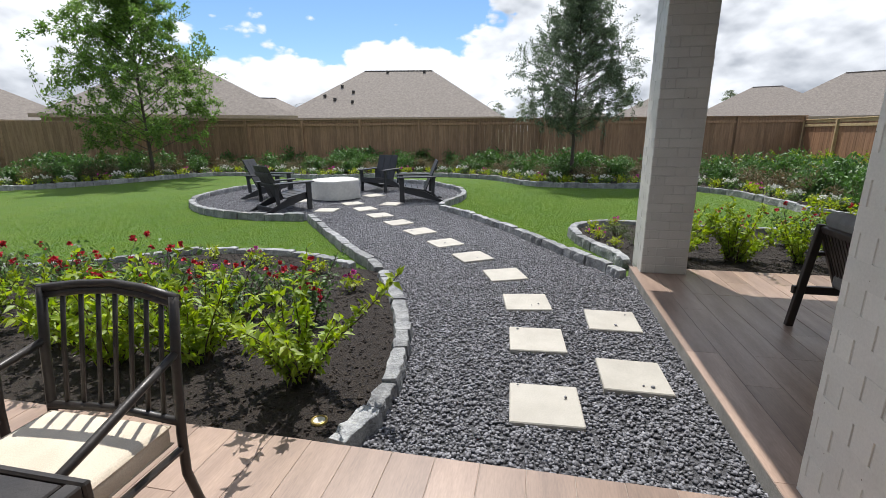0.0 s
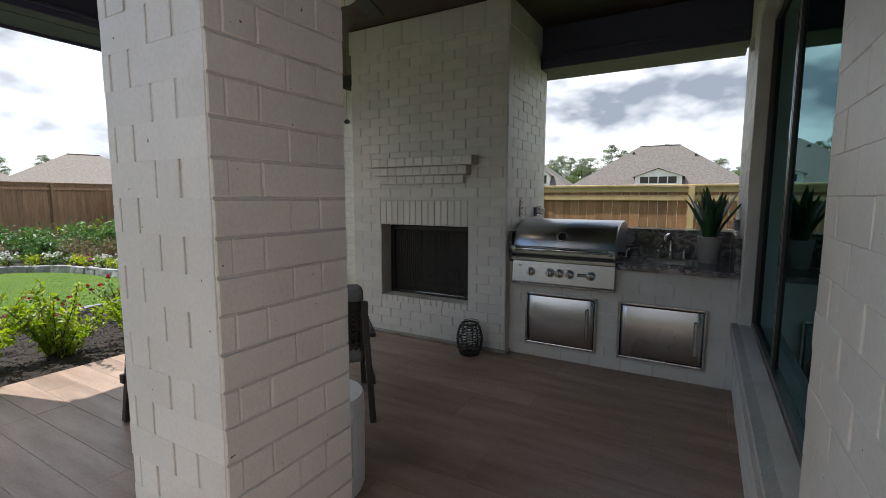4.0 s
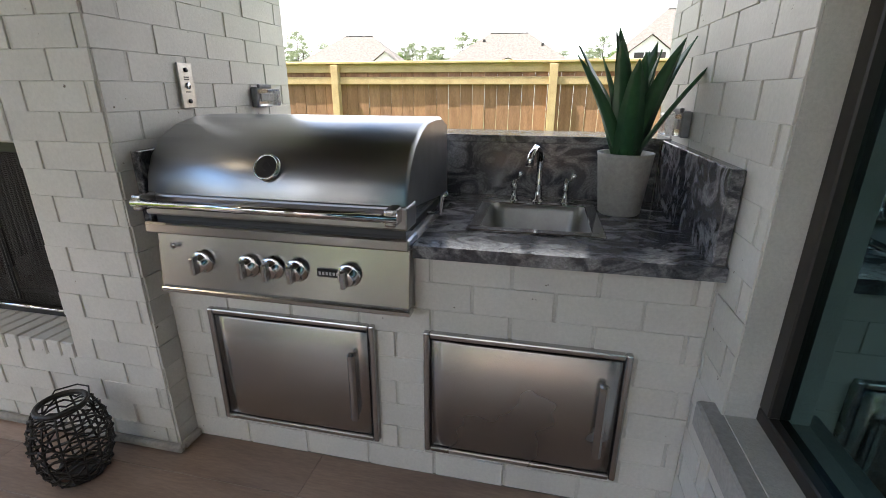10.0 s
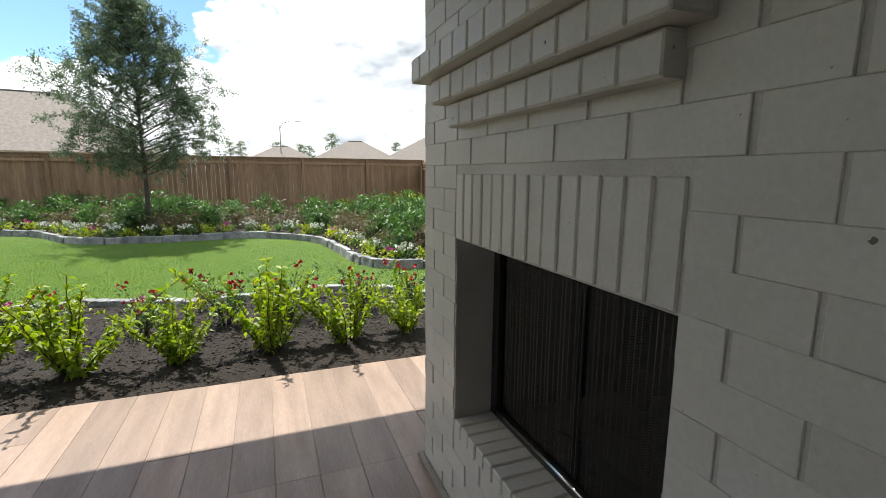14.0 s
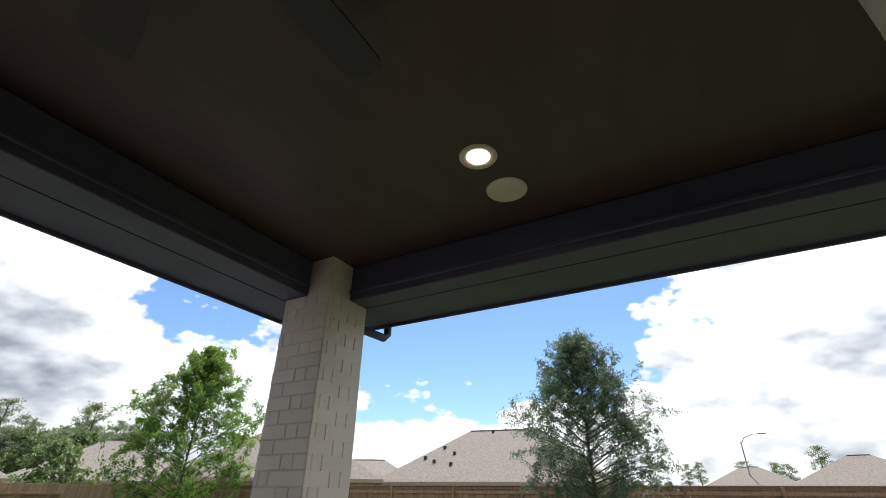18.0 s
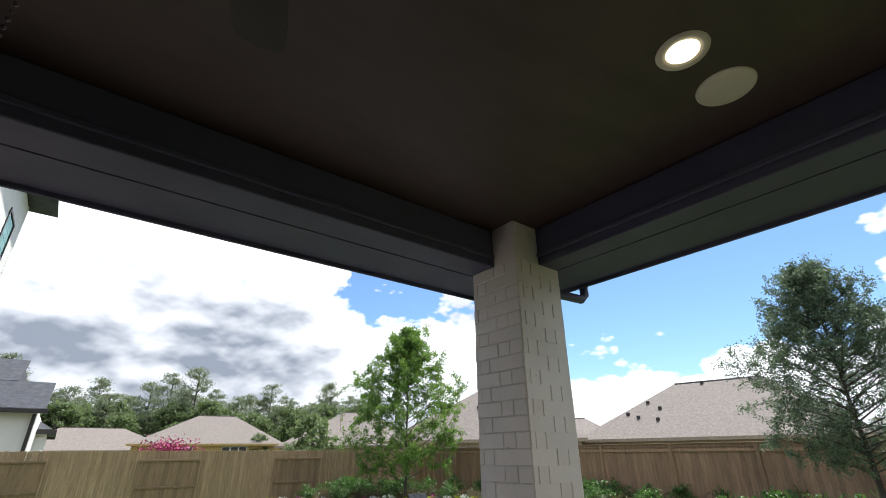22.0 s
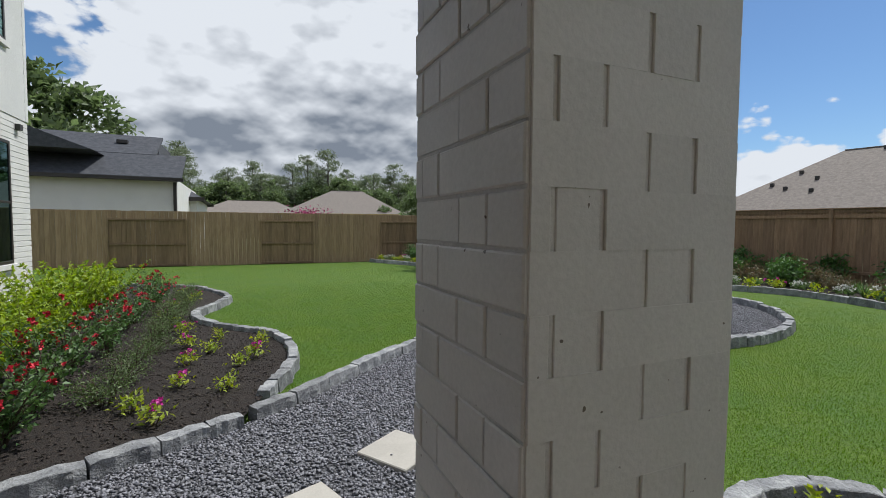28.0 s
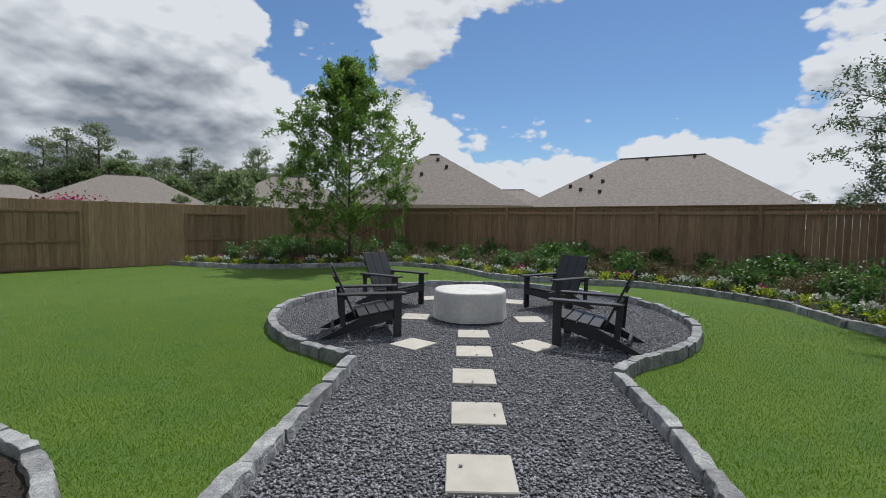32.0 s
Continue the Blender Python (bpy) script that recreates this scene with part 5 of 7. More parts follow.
tex, tc, thr, mixs, tra = mt.nodes.new("ShaderNodeTexChecker"), mt.nodes.new("ShaderNodeNewGeometry"), mt.nodes.new("ShaderNodeMath"), mt.nodes.new("ShaderNodeMixShader"), mt.nodes.new("ShaderNodeBsdfTransparent")
tex.inputs["Scale"].default_value = 260
mt.links.new(tc.outputs["Position"], tex.inputs["Vector"])
thr.operation = "MULTIPLY_ADD"
thr.inputs[1].default_value, thr.inputs[2].default_value = 0.45, 0.35
mt.links.new(tex.outputs["Fac"], thr.inputs[0])
mt.links.new(thr.outputs[0], mixs.inputs[0])
mt.links.new(tra.outputs[0], mixs.inputs[1])
mt.links.new(mb.outputs[0], mixs.inputs[2])
mt.links.new(mixs.outputs[0], mt.nodes["Material Output"].inputs[0])
for b in ((OPEN_X0 + 0.002, OPEN_X0 + 0.05, OPEN_Z0 + 0.002, OPEN_Z1 - 0.02), (OPEN_X1 - 0.05, OPEN_X1 - 0.002, OPEN_Z0 + 0.002, OPEN_Z1 - 0.02), (OPEN_X0 + 0.05, OPEN_X1 - 0.05, OPEN_Z0 + 0.002, OPEN_Z0 + 0.035), (OPEN_X0 + 0.05, OPEN_X1 - 0.05, OPEN_Z1 - 0.06, OPEN_Z1 - 0.02)):
    part("frame_bar", boxed(b[0], b[1], -0.012, 0.012, b[2], b[3], 0.003), BLACKMETAL, screen)
XM = (OPEN_X0 + OPEN_X1) / 2 + 0.03
for x0, x1 in ((OPEN_X0 + 0.05, XM - 0.006), (XM + 0.006, OPEN_X1 - 0.05)):
    bm = bmesh.new()
    n = 90
    lo = [bm.verts.new((x0 + (x1 - x0) * i / n, 0.022 + 0.007 * math.sin(i * 1.35) + 0.003 * math.sin(i * 0.4), OPEN_Z0 + 0.03)) for i in range(n + 1)]
    hi = [bm.verts.new((v.co.x, v.co.y * 0.9, OPEN_Z1 - 0.055)) for v in lo]
    for i in range(n):
        bm.faces.new((lo[i], lo[i + 1], hi[i + 1], hi[i]))
    part("mesh_curtain", bm, MESHMAT, screen, "drawn black wire mesh curtain", True)
bm = bmesh.new()
rod(bm, (XM - 0.008, 0.004, OPEN_Z0 + 0.06), (XM - 0.008, 0.004, OPEN_Z1 - 0.08), 0.004)
rod(bm, (XM + 0.010, 0.004, OPEN_Z0 + 0.06), (XM + 0.010, 0.004, OPEN_Z1 - 0.08), 0.004)
part("pull_rod", bm, BLACKMETAL, screen)
bm = bmesh.new()
rod(bm, (OPEN_X0 + 0.12, -0.006, OPEN_Z0 + 0.03), (OPEN_X1 - 0.12, -0.006, OPEN_Z0 + 0.03), 0.008, sides=10)
part("bottom_rod", bm, CHROME, screen, "", True)
BARK = material("charred_log", (0.050, 0.040, 0.034), 0.95, (0.020, 0.017, 0.015), 18, 60, 0.8, depth=0.01)
logs = thing("log_set", ((OPEN_X0 + OPEN_X1) / 2, 0.38, OPEN_Z0 - 0.02), "charred ceramic log set in the firebox", "logs")
for a, b, r in (((-0.30, -0.05, 0.06), (0.30, -0.02, 0.06), 0.055), ((-0.26, 0.10, 0.07), (0.28, 0.09, 0.065), 0.06), ((-0.2, -0.08, 0.13), (0.12, 0.12, 0.20), 0.045), ((0.22, -0.08, 0.13), (-0.02, 0.12, 0.21), 0.042)):
    bm = bmesh.new()
    pts = [Vector(a).lerp(Vector(b), t / 6) + Vector((0, arng.uniform(-0.012, 0.012), arng.uniform(-0.008, 0.012))) for t in range(7)]
    tube(bm, pts, r, 9, rs=[r * arng.uniform(0.8, 1.15) for _ in pts])
    part("log", bm, BARK, logs, "", True)
part("grate", boxed(-0.34, 0.34, -0.10, 0.16, 0.0, 0.012), BLACKMETAL, logs)
# rough concrete strip left below the painted bricks
toe = thing("footing_edge", label="rough bare concrete footing below the painted brick", category="footing", kind="structure")
part("strip", boxed(FP_X0 - 0.028, FP_X1 + 0.03, FP_Y - 0.030, FP_Y - 0.001, 0.0, 0.034, 0.008), CONCRETE, toe)
part("strip", boxed(FP_X1 + 0.001, FP_X1 + 0.03, FP_Y, -0.002, 0.0, 0.034, 0.008), CONCRETE, toe)

# ---- wicker lantern ----
lant = thing("lantern", (-0.45, -0.27, 0.0), "round black wicker lantern with a wire handle on the floor", "lantern")
WICKER = material("black_wicker", (0.014, 0.013, 0.013), 0.45, (0.025, 0.023, 0.022), 20, 90, 0.3)


def lant_r(z):
    return 0.082 + 0.058 * math.sin(math.pi * min(max((z + 0.02) / 0.36, 0), 1)) ** 0.8


for k in range(14):
    bm = bmesh.new()
    a = 2 * math.pi * k / 14
    tube(bm, [(lant_r(z) * math.cos(a), lant_r(z) * math.sin(a), z) for z in (0.005, 0.05, 0.11, 0.17, 0.23, 0.28, 0.315)], 0.0042, 5)
    part("upright_cane", bm, WICKER, lant)
for r in range(13):
    bm = bmesh.new()
    z = 0.014 + r * 0.0235
    tube(bm, [((lant_r(z) + 0.006 * (-1) ** (k + r)) * math.cos(2 * math.pi * k / 28), (lant_r(z) + 0.006 * (-1) ** (k + r)) * math.sin(2 * math.pi * k / 28), z + 0.008 * math.sin(2 * math.pi * k / 28 * 7 + r * 1.3)) for k in range(28)], 0.0044, 4, closed=True)
    part("woven_strand", bm, WICKER, lant)
bm = bmesh.new()
tube(bm, [(0.086 * math.cos(2 * math.pi * k / 24), 0.086 * math.sin(2 * math.pi * k / 24), 0.322) for k in range(24)], 0.011, 8, closed=True)
part("top_rim", bm, WICKER, lant)
bm = bmesh.new()
tube(bm, [(0.090 * math.cos(2 * math.pi * k / 24), 0.090 * math.sin(2 * math.pi * k / 24), 0.008) for k in range(24)], 0.009, 8, closed=True)
part("base_rim", bm, WICKER, lant)
bm = bmesh.new()
tube(bm, [(0.088, 0.03, 0.325), (0.090, 0.05, 0.338), (0.03, 0.10, 0.344), (-0.03, 0.10, 0.344), (-0.090, 0.05, 0.338), (-0.088, 0.03, 0.325)], 0.0035, 6)
part("handle", bm, BLACKMETAL, lant)
part("base", boxed(-0.06, 0.06, -0.06, 0.06, 0.0, 0.01), WICKER, lant)
lant.scale = (0.86, 0.86, 0.92)


# ---- ceiling fan, lights ----
FANBLACK = material("fan_bronze_black", (0.0075, 0.008, 0.0095), 0.55, (0.011, 0.0115, 0.013), 9, 60, 0.1)
FROST = material("frosted_glass", (0.72, 0.70, 0.62), 0.45, None, 4, 40, 0.0, fine_mix=0.05)
fan = thing("ceiling_fan", (-0.866, -1.537, CEIL_Z - 0.028), "dark bronze five-blade ceiling fan with frosted bowl light, at rest", "ceiling fan")
bm = bmesh.new()
lathe(bm, [(0.0, 0.027), (0.105, 0.027), (0.118, -0.005), (0.150, -0.022), (0.171, -0.060), (0.171, -0.155), (0.152, -0.197), (0.095, -0.232), (0.089, -0.286), (0.142, -0.303), (0.154, -0.330), (0.151, -0.348)], 36)
housing = part("motor_housing", bm, FANBLACK, fan, "", True)
for k in range(20):
    a = 2 * math.pi * k / 20
    bm = boxed(0.168, 0.175, -0.008, 0.008, -0.150, -0.070, 0.002, Matrix.Rotation(a, 4, "Z"))
    part("vent_rib", bm, FANBLACK, housing)
bm = bmesh.new()
lathe(bm, [(0.145, -0.342), (0.142, -0.360), (0.119, -0.380), (0.076, -0.392), (0.0, -0.398)], 36)
part("light_bowl", bm, FROST, fan, "frosted white glass bowl", True)
for k in range(5):
    m = Matrix.Rotation(radians(36 + 72 * k), 4, "Z")
    bm = bmesh.new()
    for sd_ in (1, -1):
        tube(bm, [m @ Vector(p) for p in ((0.152, 0.0, -0.165), (0.203, 0.038 * sd_, -0.178), (0.254, 0.044 * sd_, -0.187), (0.298, 0.0, -0.187))], 0.010, 6)
    part("blade_iron", bm, FANBLACK, fan, "", True)
    bm = bmesh.new()
    outl = [(0.241, -0.066), (0.38, -0.081), (0.635, -0.090), (0.75, -0.088), (0.785, -0.070), (0.798, 0.0), (0.785, 0.070), (0.75, 0.088), (0.635, 0.090), (0.38, 0.081), (0.241, 0.066)]
    tilt = math.tan(radians(11))
    lo, hi = [bm.verts.new(m @ Vector((x, y, -0.199 + y * tilt))) for x, y in outl], [bm.verts.new(m @ Vector((x, y, -0.190 + y * tilt))) for x, y in outl]
    bm.faces.new(lo[::-1])
    bm.faces.new(hi)
    for i in range(len(outl)):
        bm.faces.new((lo[i], lo[(i + 1) % len(outl)], hi[(i + 1) % len(outl)], hi[i]))
    part("fan_blade", bm, FANBLACK, fan)
bm = bmesh.new()
cx, cy = 0.127, -0.05
for k in range(74):
    bmesh.ops.create_icosphere(bm, subdivisions=1, radius=0.0034, matrix=Matrix.Translation((cx, cy, -0.31 - k * 0.0120)))
chain = part("pull_chain", bm, BLACKMETAL, fan, "beaded dark pull chain")
bm = bmesh.new()
lathe(bm, [(0.0, 0.018), (0.006, 0.015), (0.020, 0.006), (0.022, -0.003), (0.015, -0.011), (0.0, -0.015)], 18)
bmesh.ops.translate(bm, vec=(cx, cy, -1.212), verts=bm.verts[:])
part("chain_knob", bm, BLACKMETAL, fan, "", True)

WHITEP = material("white_plastic_trim", (0.55, 0.53, 0.47), 0.5, None, 4, 60, 0.02, fine_mix=0.05)
LAMP = glow("warm_lamp", (1.0, 0.80, 0.50), 7.0)
can = thing("recessed_light", (-2.53, -1.487, CEIL_Z), "round recessed ceiling light, lit warm", "ceiling light")
bm = bmesh.new()
lathe(bm, [(0.062, 0.006), (0.066, -0.006), (0.098, -0.010), (0.104, -0.001)], 36)
part("trim_ring", bm, WHITEP, can, "", True)
bm = bmesh.new()
lathe(bm, [(0.0, -0.003), (0.064, -0.003)], 30)
part("lens", bm, LAMP, can)
ldat = bpy.data.lights.new("recessed_lamp", "SPOT")
ldat.energy, ldat.color, ldat.spot_size, ldat.spot_blend, ldat.shadow_soft_size = 14, (1.0, 0.82, 0.58), radians(130), 0.6, 0.05
lob = new("recessed_lamp", ldat)
lob.matrix_world = look((-2.53, -1.487, CEIL_Z - 0.03), (-2.53, -1.487, 0))
spk = thing("ceiling_speaker", (-2.885, -1.467, CEIL_Z), "round flush white ceiling speaker grille", "speaker")
bm = bmesh.new()
lathe(bm, [(0.0, -0.009), (0.114, -0.009), (0.121, -0.006), (0.123, -0.001)], 36)
part("grille", bm, WHITEP, spk, "", True)

# ---- gutter and downspout ----
gut = thing("gutter", label="charcoal gutter and downspout elbow at the roof corner", category="gutter", kind="structure")
part("gutter_trough", boxed(EAVE_W - 0.12, EAVE_W - 0.024, EAVE_S - 0.12, 1.5, BEAM_Z + 0.04, BEAM_Z + 0.16, 0.01), NAVY, gut)
part("gutter_trough", boxed(EAVE_W - 0.02, WALL_X, EAVE_S - 0.12, EAVE_S - 0.024, BEAM_Z + 0.04, BEAM_Z + 0.16, 0.01), NAVY, gut)
bm = bmesh.new()
tube(bm, [(EAVE_W - 0.07, -3.05, BEAM_Z + 0.05), (EAVE_W - 0.07, -3.05, BEAM_Z - 0.07), (EAVE_W - 0.02, -3.05, BEAM_Z - 0.115), (-3.545, -3.05, BEAM_Z - 0.13), (-3.522, -3.14, BEAM_Z - 0.20)], 0.034, 8)
elbow = part("elbow", bm, NAVY, gut, "", True)
part("downspout", boxed(-3.555, -3.490, -3.20, -3.12, 0.02, BEAM_Z - 0.18, 0.008), NAVY, gut)


# ---- lounge chairs and side table ----
TEAK = material("dark_brown_wood", (0.045, 0.035, 0.029), 0.5, (0.030, 0.023, 0.019), 7, 70, 0.2, stretch=(2, 2, 0.5))
CUSH = material("grey_cushion", (0.20, 0.20, 0.20), 0.9, (0.16, 0.16, 0.16), 12, 220, 0.4)


def lounge_chair(at, turn, label):
    """A low lounge chair with a lattice back, facing +y before it is turned."""
    c = thing("lounge_chair", at, label, "chair", "lounge chairs on the covered patio", turn=turn)
    w = 0.35
    for s in (-1, 1):
        bm = bmesh.new()
        box(bm, -0.020, 0.020, -0.026, 0.026, 0, 0.80, 0.004, Matrix.Translation((s * w, -0.30, 0)) @ Matrix.Rotation(radians(-5), 4, "X") @ Matrix.Rotation(radians(-s * 3), 4, "Y"))
        part("back_leg", bm, TEAK, c)
        bm = bmesh.new()
        box(bm, -0.022, 0.022, -0.028, 0.028, 0, 0.56, 0.004, Matrix.Translation((s * w, 0.36, 0)) @ Matrix.Rotation(radians(-8), 4, "X"))
        part("front_leg", bm, TEAK, c)
        part("armrest", boxed(s * w - 0.03, s * w + 0.03, -0.27, 0.42, 0.56, 0.588, 0.006), TEAK, c)
        part("seat_rail", boxed(s * w - 0.018, s * w + 0.018, -0.32, 0.36, 0.26, 0.32, 0.004), TEAK, c)
    part("front_rail", boxed(-w, w, 0.33, 0.37, 0.26, 0.32, 0.004), TEAK, c)
    m = Matrix.Translation((0, -0.055, 0.33)) @ Matrix.Rotation(radians(21), 4, "X")
    for s in (-1, 1):
        bm = bmesh.new()
        box(bm, s * (w - 0.03) - 0.016, s * (w - 0.03) + 0.016, -0.016, 0.016, 0.0, 0.48, 0.003, m)
        part("back_stile", bm, TEAK, c)
    bm = bmesh.new()
    box(bm, -w + 0.015, w - 0.015, -0.018, 0.018, 0.44, 0.49, 0.004, m)
    part("top_rail", bm, TEAK, c)
    bm = bmesh.new()
    box(bm, -w + 0.03, w - 0.03, -0.015, 0.015, 0.02, 0.06, 0.003, m)
    part("bottom_rail", bm, TEAK, c)
    for i in range(17):
        x = -w + 0.05 + i * (2 * w - 0.10) / 16
        bm = bmesh.new()
        box(bm, x - 0.011, x + 0.011, -0.006, 0.0, 0.06, 0.44, 0, m)
        part("back_strip", bm, TEAK, c)
    for i in range(9):
        z = 0.08 + i * 0.042
        bm = bmesh.new()
        box(bm, -w + 0.04, w - 0.04, 0.0, 0.006, z - 0.010, z + 0.010, 0, m)
        part("back_strip", bm, TEAK, c)
    part("seat_cushion", boxed(-w + 0.03, w - 0.03, -0.10, 0.37, 0.33, 0.45, 0.035, seg=3), CUSH, c, "thick grey seat cushion", True)
    bm = bmesh.new()
    box(bm, -w + 0.04, w - 0.04, 0.012, 0.135, 0.10, 0.57, 0.045, m, 3)
    part("back_cushion", bm, CUSH, c, "thick grey back cushion", True)
    return c


lounge_chair((-1.47, -2.27, 0), 0, "dark wooden lounge chair with lattice back and grey cushions")
lounge_chair((-0.87, -1.80, 0), 45, "dark wooden lounge chair with lattice back beside the drum table")
DRUM = material("white_ceramic", (0.74, 0.74, 0.73), 0.3, (0.70, 0.70, 0.69), 4, 80, 0.05, fine_mix=0.05)
drum = thing("side_table", (-0.20, -2.43, 0), "white ceramic drum side table with fluted sides", "side table")
bm = bmesh.new()
n = 56
rings = []
for z, r, f in ((0.0, 0.195, 0), (0.015, 0.200, 0.0), (0.03, 0.205, 0.006), (0.40, 0.208, 0.006), (0.415, 0.208, 0.0), (0.42, 0.212, 0), (0.485, 0.212, 0), (0.50, 0.204, 0), (0.498, 0.19, 0), (0.496, 0.0001, 0)):
    rings.append([bm.verts.new(((r + f * (1 if k % 2 else -1)) * math.cos(2 * math.pi * k / n), (r + f * (1 if k % 2 else -1)) * math.sin(2 * math.pi * k / n), z)) for k in range(n)])
for A, B in zip(rings, rings[1:]):
    for k in range(n):
        bm.faces.new((A[k], A[(k + 1) % n], B[(k + 1) % n], B[k]))
part("drum", bm, DRUM, drum)

# ---- dining set on the open patio ----
IRON = material("dark_cast_aluminium", (0.022, 0.018, 0.016), 0.42, (0.034, 0.028, 0.025), 20, 90, 0.2)
CREAM = material("cream_cushion", (0.66, 0.58, 0.47), 0.9, (0.58, 0.50, 0.40), 6, 200, 0.4)


def dining_chair(at, turn, label):
    """A slat-back metal armchair that faces +y before it is turned."""
    c = thing("dining_chair", at, label, "chair", "chairs round the dining table", turn=turn)
    w = 0.27
    for s in (-1, 1):
        bm = bmesh.new()
        tube(bm, [(s * w, -0.33, 0.0), (s * w, -0.27, 0.16), (s * w, -0.235, 0.30), (s * w, -0.24, 0.45), (s * w, -0.265, 0.70), (s * w, -0.30, 0.93)], 0.016, 8)
        part("back_leg", bm, IRON, c, "", True)
        bm = bmesh.new()
        tube(bm, [(s * w, 0.25, 0.0), (s * w, 0.22, 0.22), (s * w, 0.23, 0.42)], 0.015, 8)
        part("front_leg", bm, IRON, c, "", True)
        bm = bmesh.new()
        tube(bm, [(s * w, -0.27, 0.74), (s * (w + 0.015), -0.10, 0.70), (s * (w + 0.02), 0.08, 0.645), (s * (w + 0.015), 0.22, 0.60), (s * w, 0.255, 0.56), (s * w, 0.23, 0.42)], 0.014, 8)
        part("armrest", bm, IRON, c, "", True)
        bm = bmesh.new()
        tube(bm, [(s * w, -0.23, 0.40), (s * w, 0.23, 0.40)], 0.013, 6)
        part("seat_rail", bm, IRON, c)
    bm = bmesh.new()
    pts = [(-w - 0.012, -0.30, 0.90), (-w * 0.5, -0.325, 0.918), (0, -0.335, 0.925), (w * 0.5, -0.325, 0.918), (w + 0.012, -0.30, 0.90)]
    for dz in (0.0, 0.024):
        tube(bm, [(x, y, z + dz) for x, y, z in pts], 0.015, 8)
    part("top_rail", bm, IRON, c, "", True)
    bm = bmesh.new()
    tube(bm, [(-w, -0.24, 0.50), (0, -0.26, 0.505), (w, -0.24, 0.50)], 0.015, 8)
    part("lower_rail", bm, IRON, c, "", True)
    for k in range(7):
        x = -w + 2 * w * (k + 1) / 8
        bow = 0.03 * (1 - (x / w) ** 2)
        bm = bmesh.new()
        tube(bm, [(x, -0.24 - bow * 0.6, 0.50), (x, -0.268 - bow, 0.72), (x, -0.305 - bow, 0.915)], 0.008, 6)
        part("back_slat", bm, IRON, c, "", True)
    bm = bmesh.new()
    tube(bm, [(-w, 0.23, 0.40), (w, 0.23, 0.40)], 0.013, 6)
    part("front_rail", bm, IRON, c)
    cu = part("seat_cushion", boxed(-w + 0.02, w - 0.02, -0.23, 0.25, 0.412, 0.50, 0.03, seg=3), CREAM, c, "cream box seat cushion with piping", True)
    bm = bmesh.new()
    for z in (0.425, 0.488):
        tube(bm, [(-w + 0.024, -0.22, z), (w - 0.024, -0.22, z), (w - 0.024, 0.243, z), (-w + 0.024, 0.243, z)], 0.005, 6, closed=True)
    part("piping", bm, CREAM, cu)
    return c


dining_chair((0.96, -5.93, 0), -90, "dark metal slat-back armchair with cream cushion")
dining_chair((0.96, -6.72, 0), -90, "dark metal slat-back armchair with cream cushion")
table = thing("dining_table", (1.75, -6.50, 0.012), "dark metal outdoor dining table with slatted top", "table")
for k in range(9):
    x = -0.46 + k * 0.115
    part("table_slat", boxed(x - 0.052, x + 0.052, -1.02, 1.04, 0.700, 0.722, 0.004), IRON, table)
for b in ((-0.535, -0.515, -1.06, 1.09), (0.515, 0.535, -1.06, 1.09)):
    part("apron", boxed(b[0], b[1], b[2], b[3], 0.655, 0.725, 0.005), IRON, table)
for y in (-1.06, 1.05):
    part("end_board", boxed(-0.513, 0.513, y, y + 0.04, 0.655, 0.726, 0.004), IRON, table)
for x in (-0.47, 0.47):
    for y in (-1.0, 1.0):
        part("leg", boxed(x - 0.03, x + 0.03, y - 0.03, y + 0.03, 0.0, 0.655, 0.006), IRON, table)
BRASS = material("brass_fitting", (0.40, 0.30, 0.10), 0.4, None, 9, 60, 0.1, metal=0.9)
well = thing("well_light", (-0.085, -5.585, -0.04), "small round brass well light set in the mulch", "garden light")
bm = bmesh.new()
lathe(bm, [(0.045, -0.03), (0.045, 0.006), (0.034, 0.008), (0.032, 0.002)], 20)
part("collar", bm, BRASS, well, "", True)
bm = bmesh.new()
lathe(bm, [(0.0, 0.003), (0.032, 0.003)], 18)
part("lens", bm, WHITEP, well)

# ---- fire pit under its cover, and four chairs ----
COVER = material("white_vinyl_cover", (0.60, 0.59, 0.56), 0.6, (0.52, 0.51, 0.485), 3, 18, 0.35, depth=0.02, fine_mix=0.15)
pit = thing("fire_pit", (-8.36, -9.20, GZ), "round fire pit under a fitted white vinyl cover", "fire pit")
bm = bmesh.new()
n = 72
frng = random.Random(21)
fold = [frng.uniform(-1, 1) for _ in range(n)]
rings = []
for z, r, f in ((0.02, 0.565, 0.022), (0.10, 0.562, 0.018), (0.22, 0.558, 0.012), (0.36, 0.555, 0.008), (0.425, 0.552, 0.004), (0.448, 0.543, 0.002), (0.456, 0.525, 0.0), (0.462, 0.35, 0.0), (0.458, 0.12, 0), (0.458, 0.001, 0)):
    ring = []
    for k in range(n):
        s = (fold[k] + fold[(k + 1) % n] * 0.6 + fold[k - 1] * 0.6) * f * 0.7
        a = 2 * math.pi * k / n
        ring.append(bm.verts.new(((r + s) * math.cos(a), (r + s) * math.sin(a), z + (0.006 * math.sin(3 * a + r * 9) if r < 0.53 else 0))))
    rings.append(ring)
for A, B in zip(rings, rings[1:]):
    for k in range(n):
        bm.faces.new((A[k], A[(k + 1) % n], B[(k + 1) % n], B[k]))
part("cover", bm, COVER, pit, "", True)
bm = bmesh.new()
lathe(bm, [(0.0, 0.0), (0.52, 0.0), (0.53, 0.03), (0.53, 0.40), (0.0, 0.40)], 40)
part("burner_base", bm, BLACKMETAL, pit)
BLACKPOLY = material("black_poly_lumber", (0.019, 0.020, 0.024), 0.5, (0.028, 0.029, 0.034), 9, 70, 0.15)


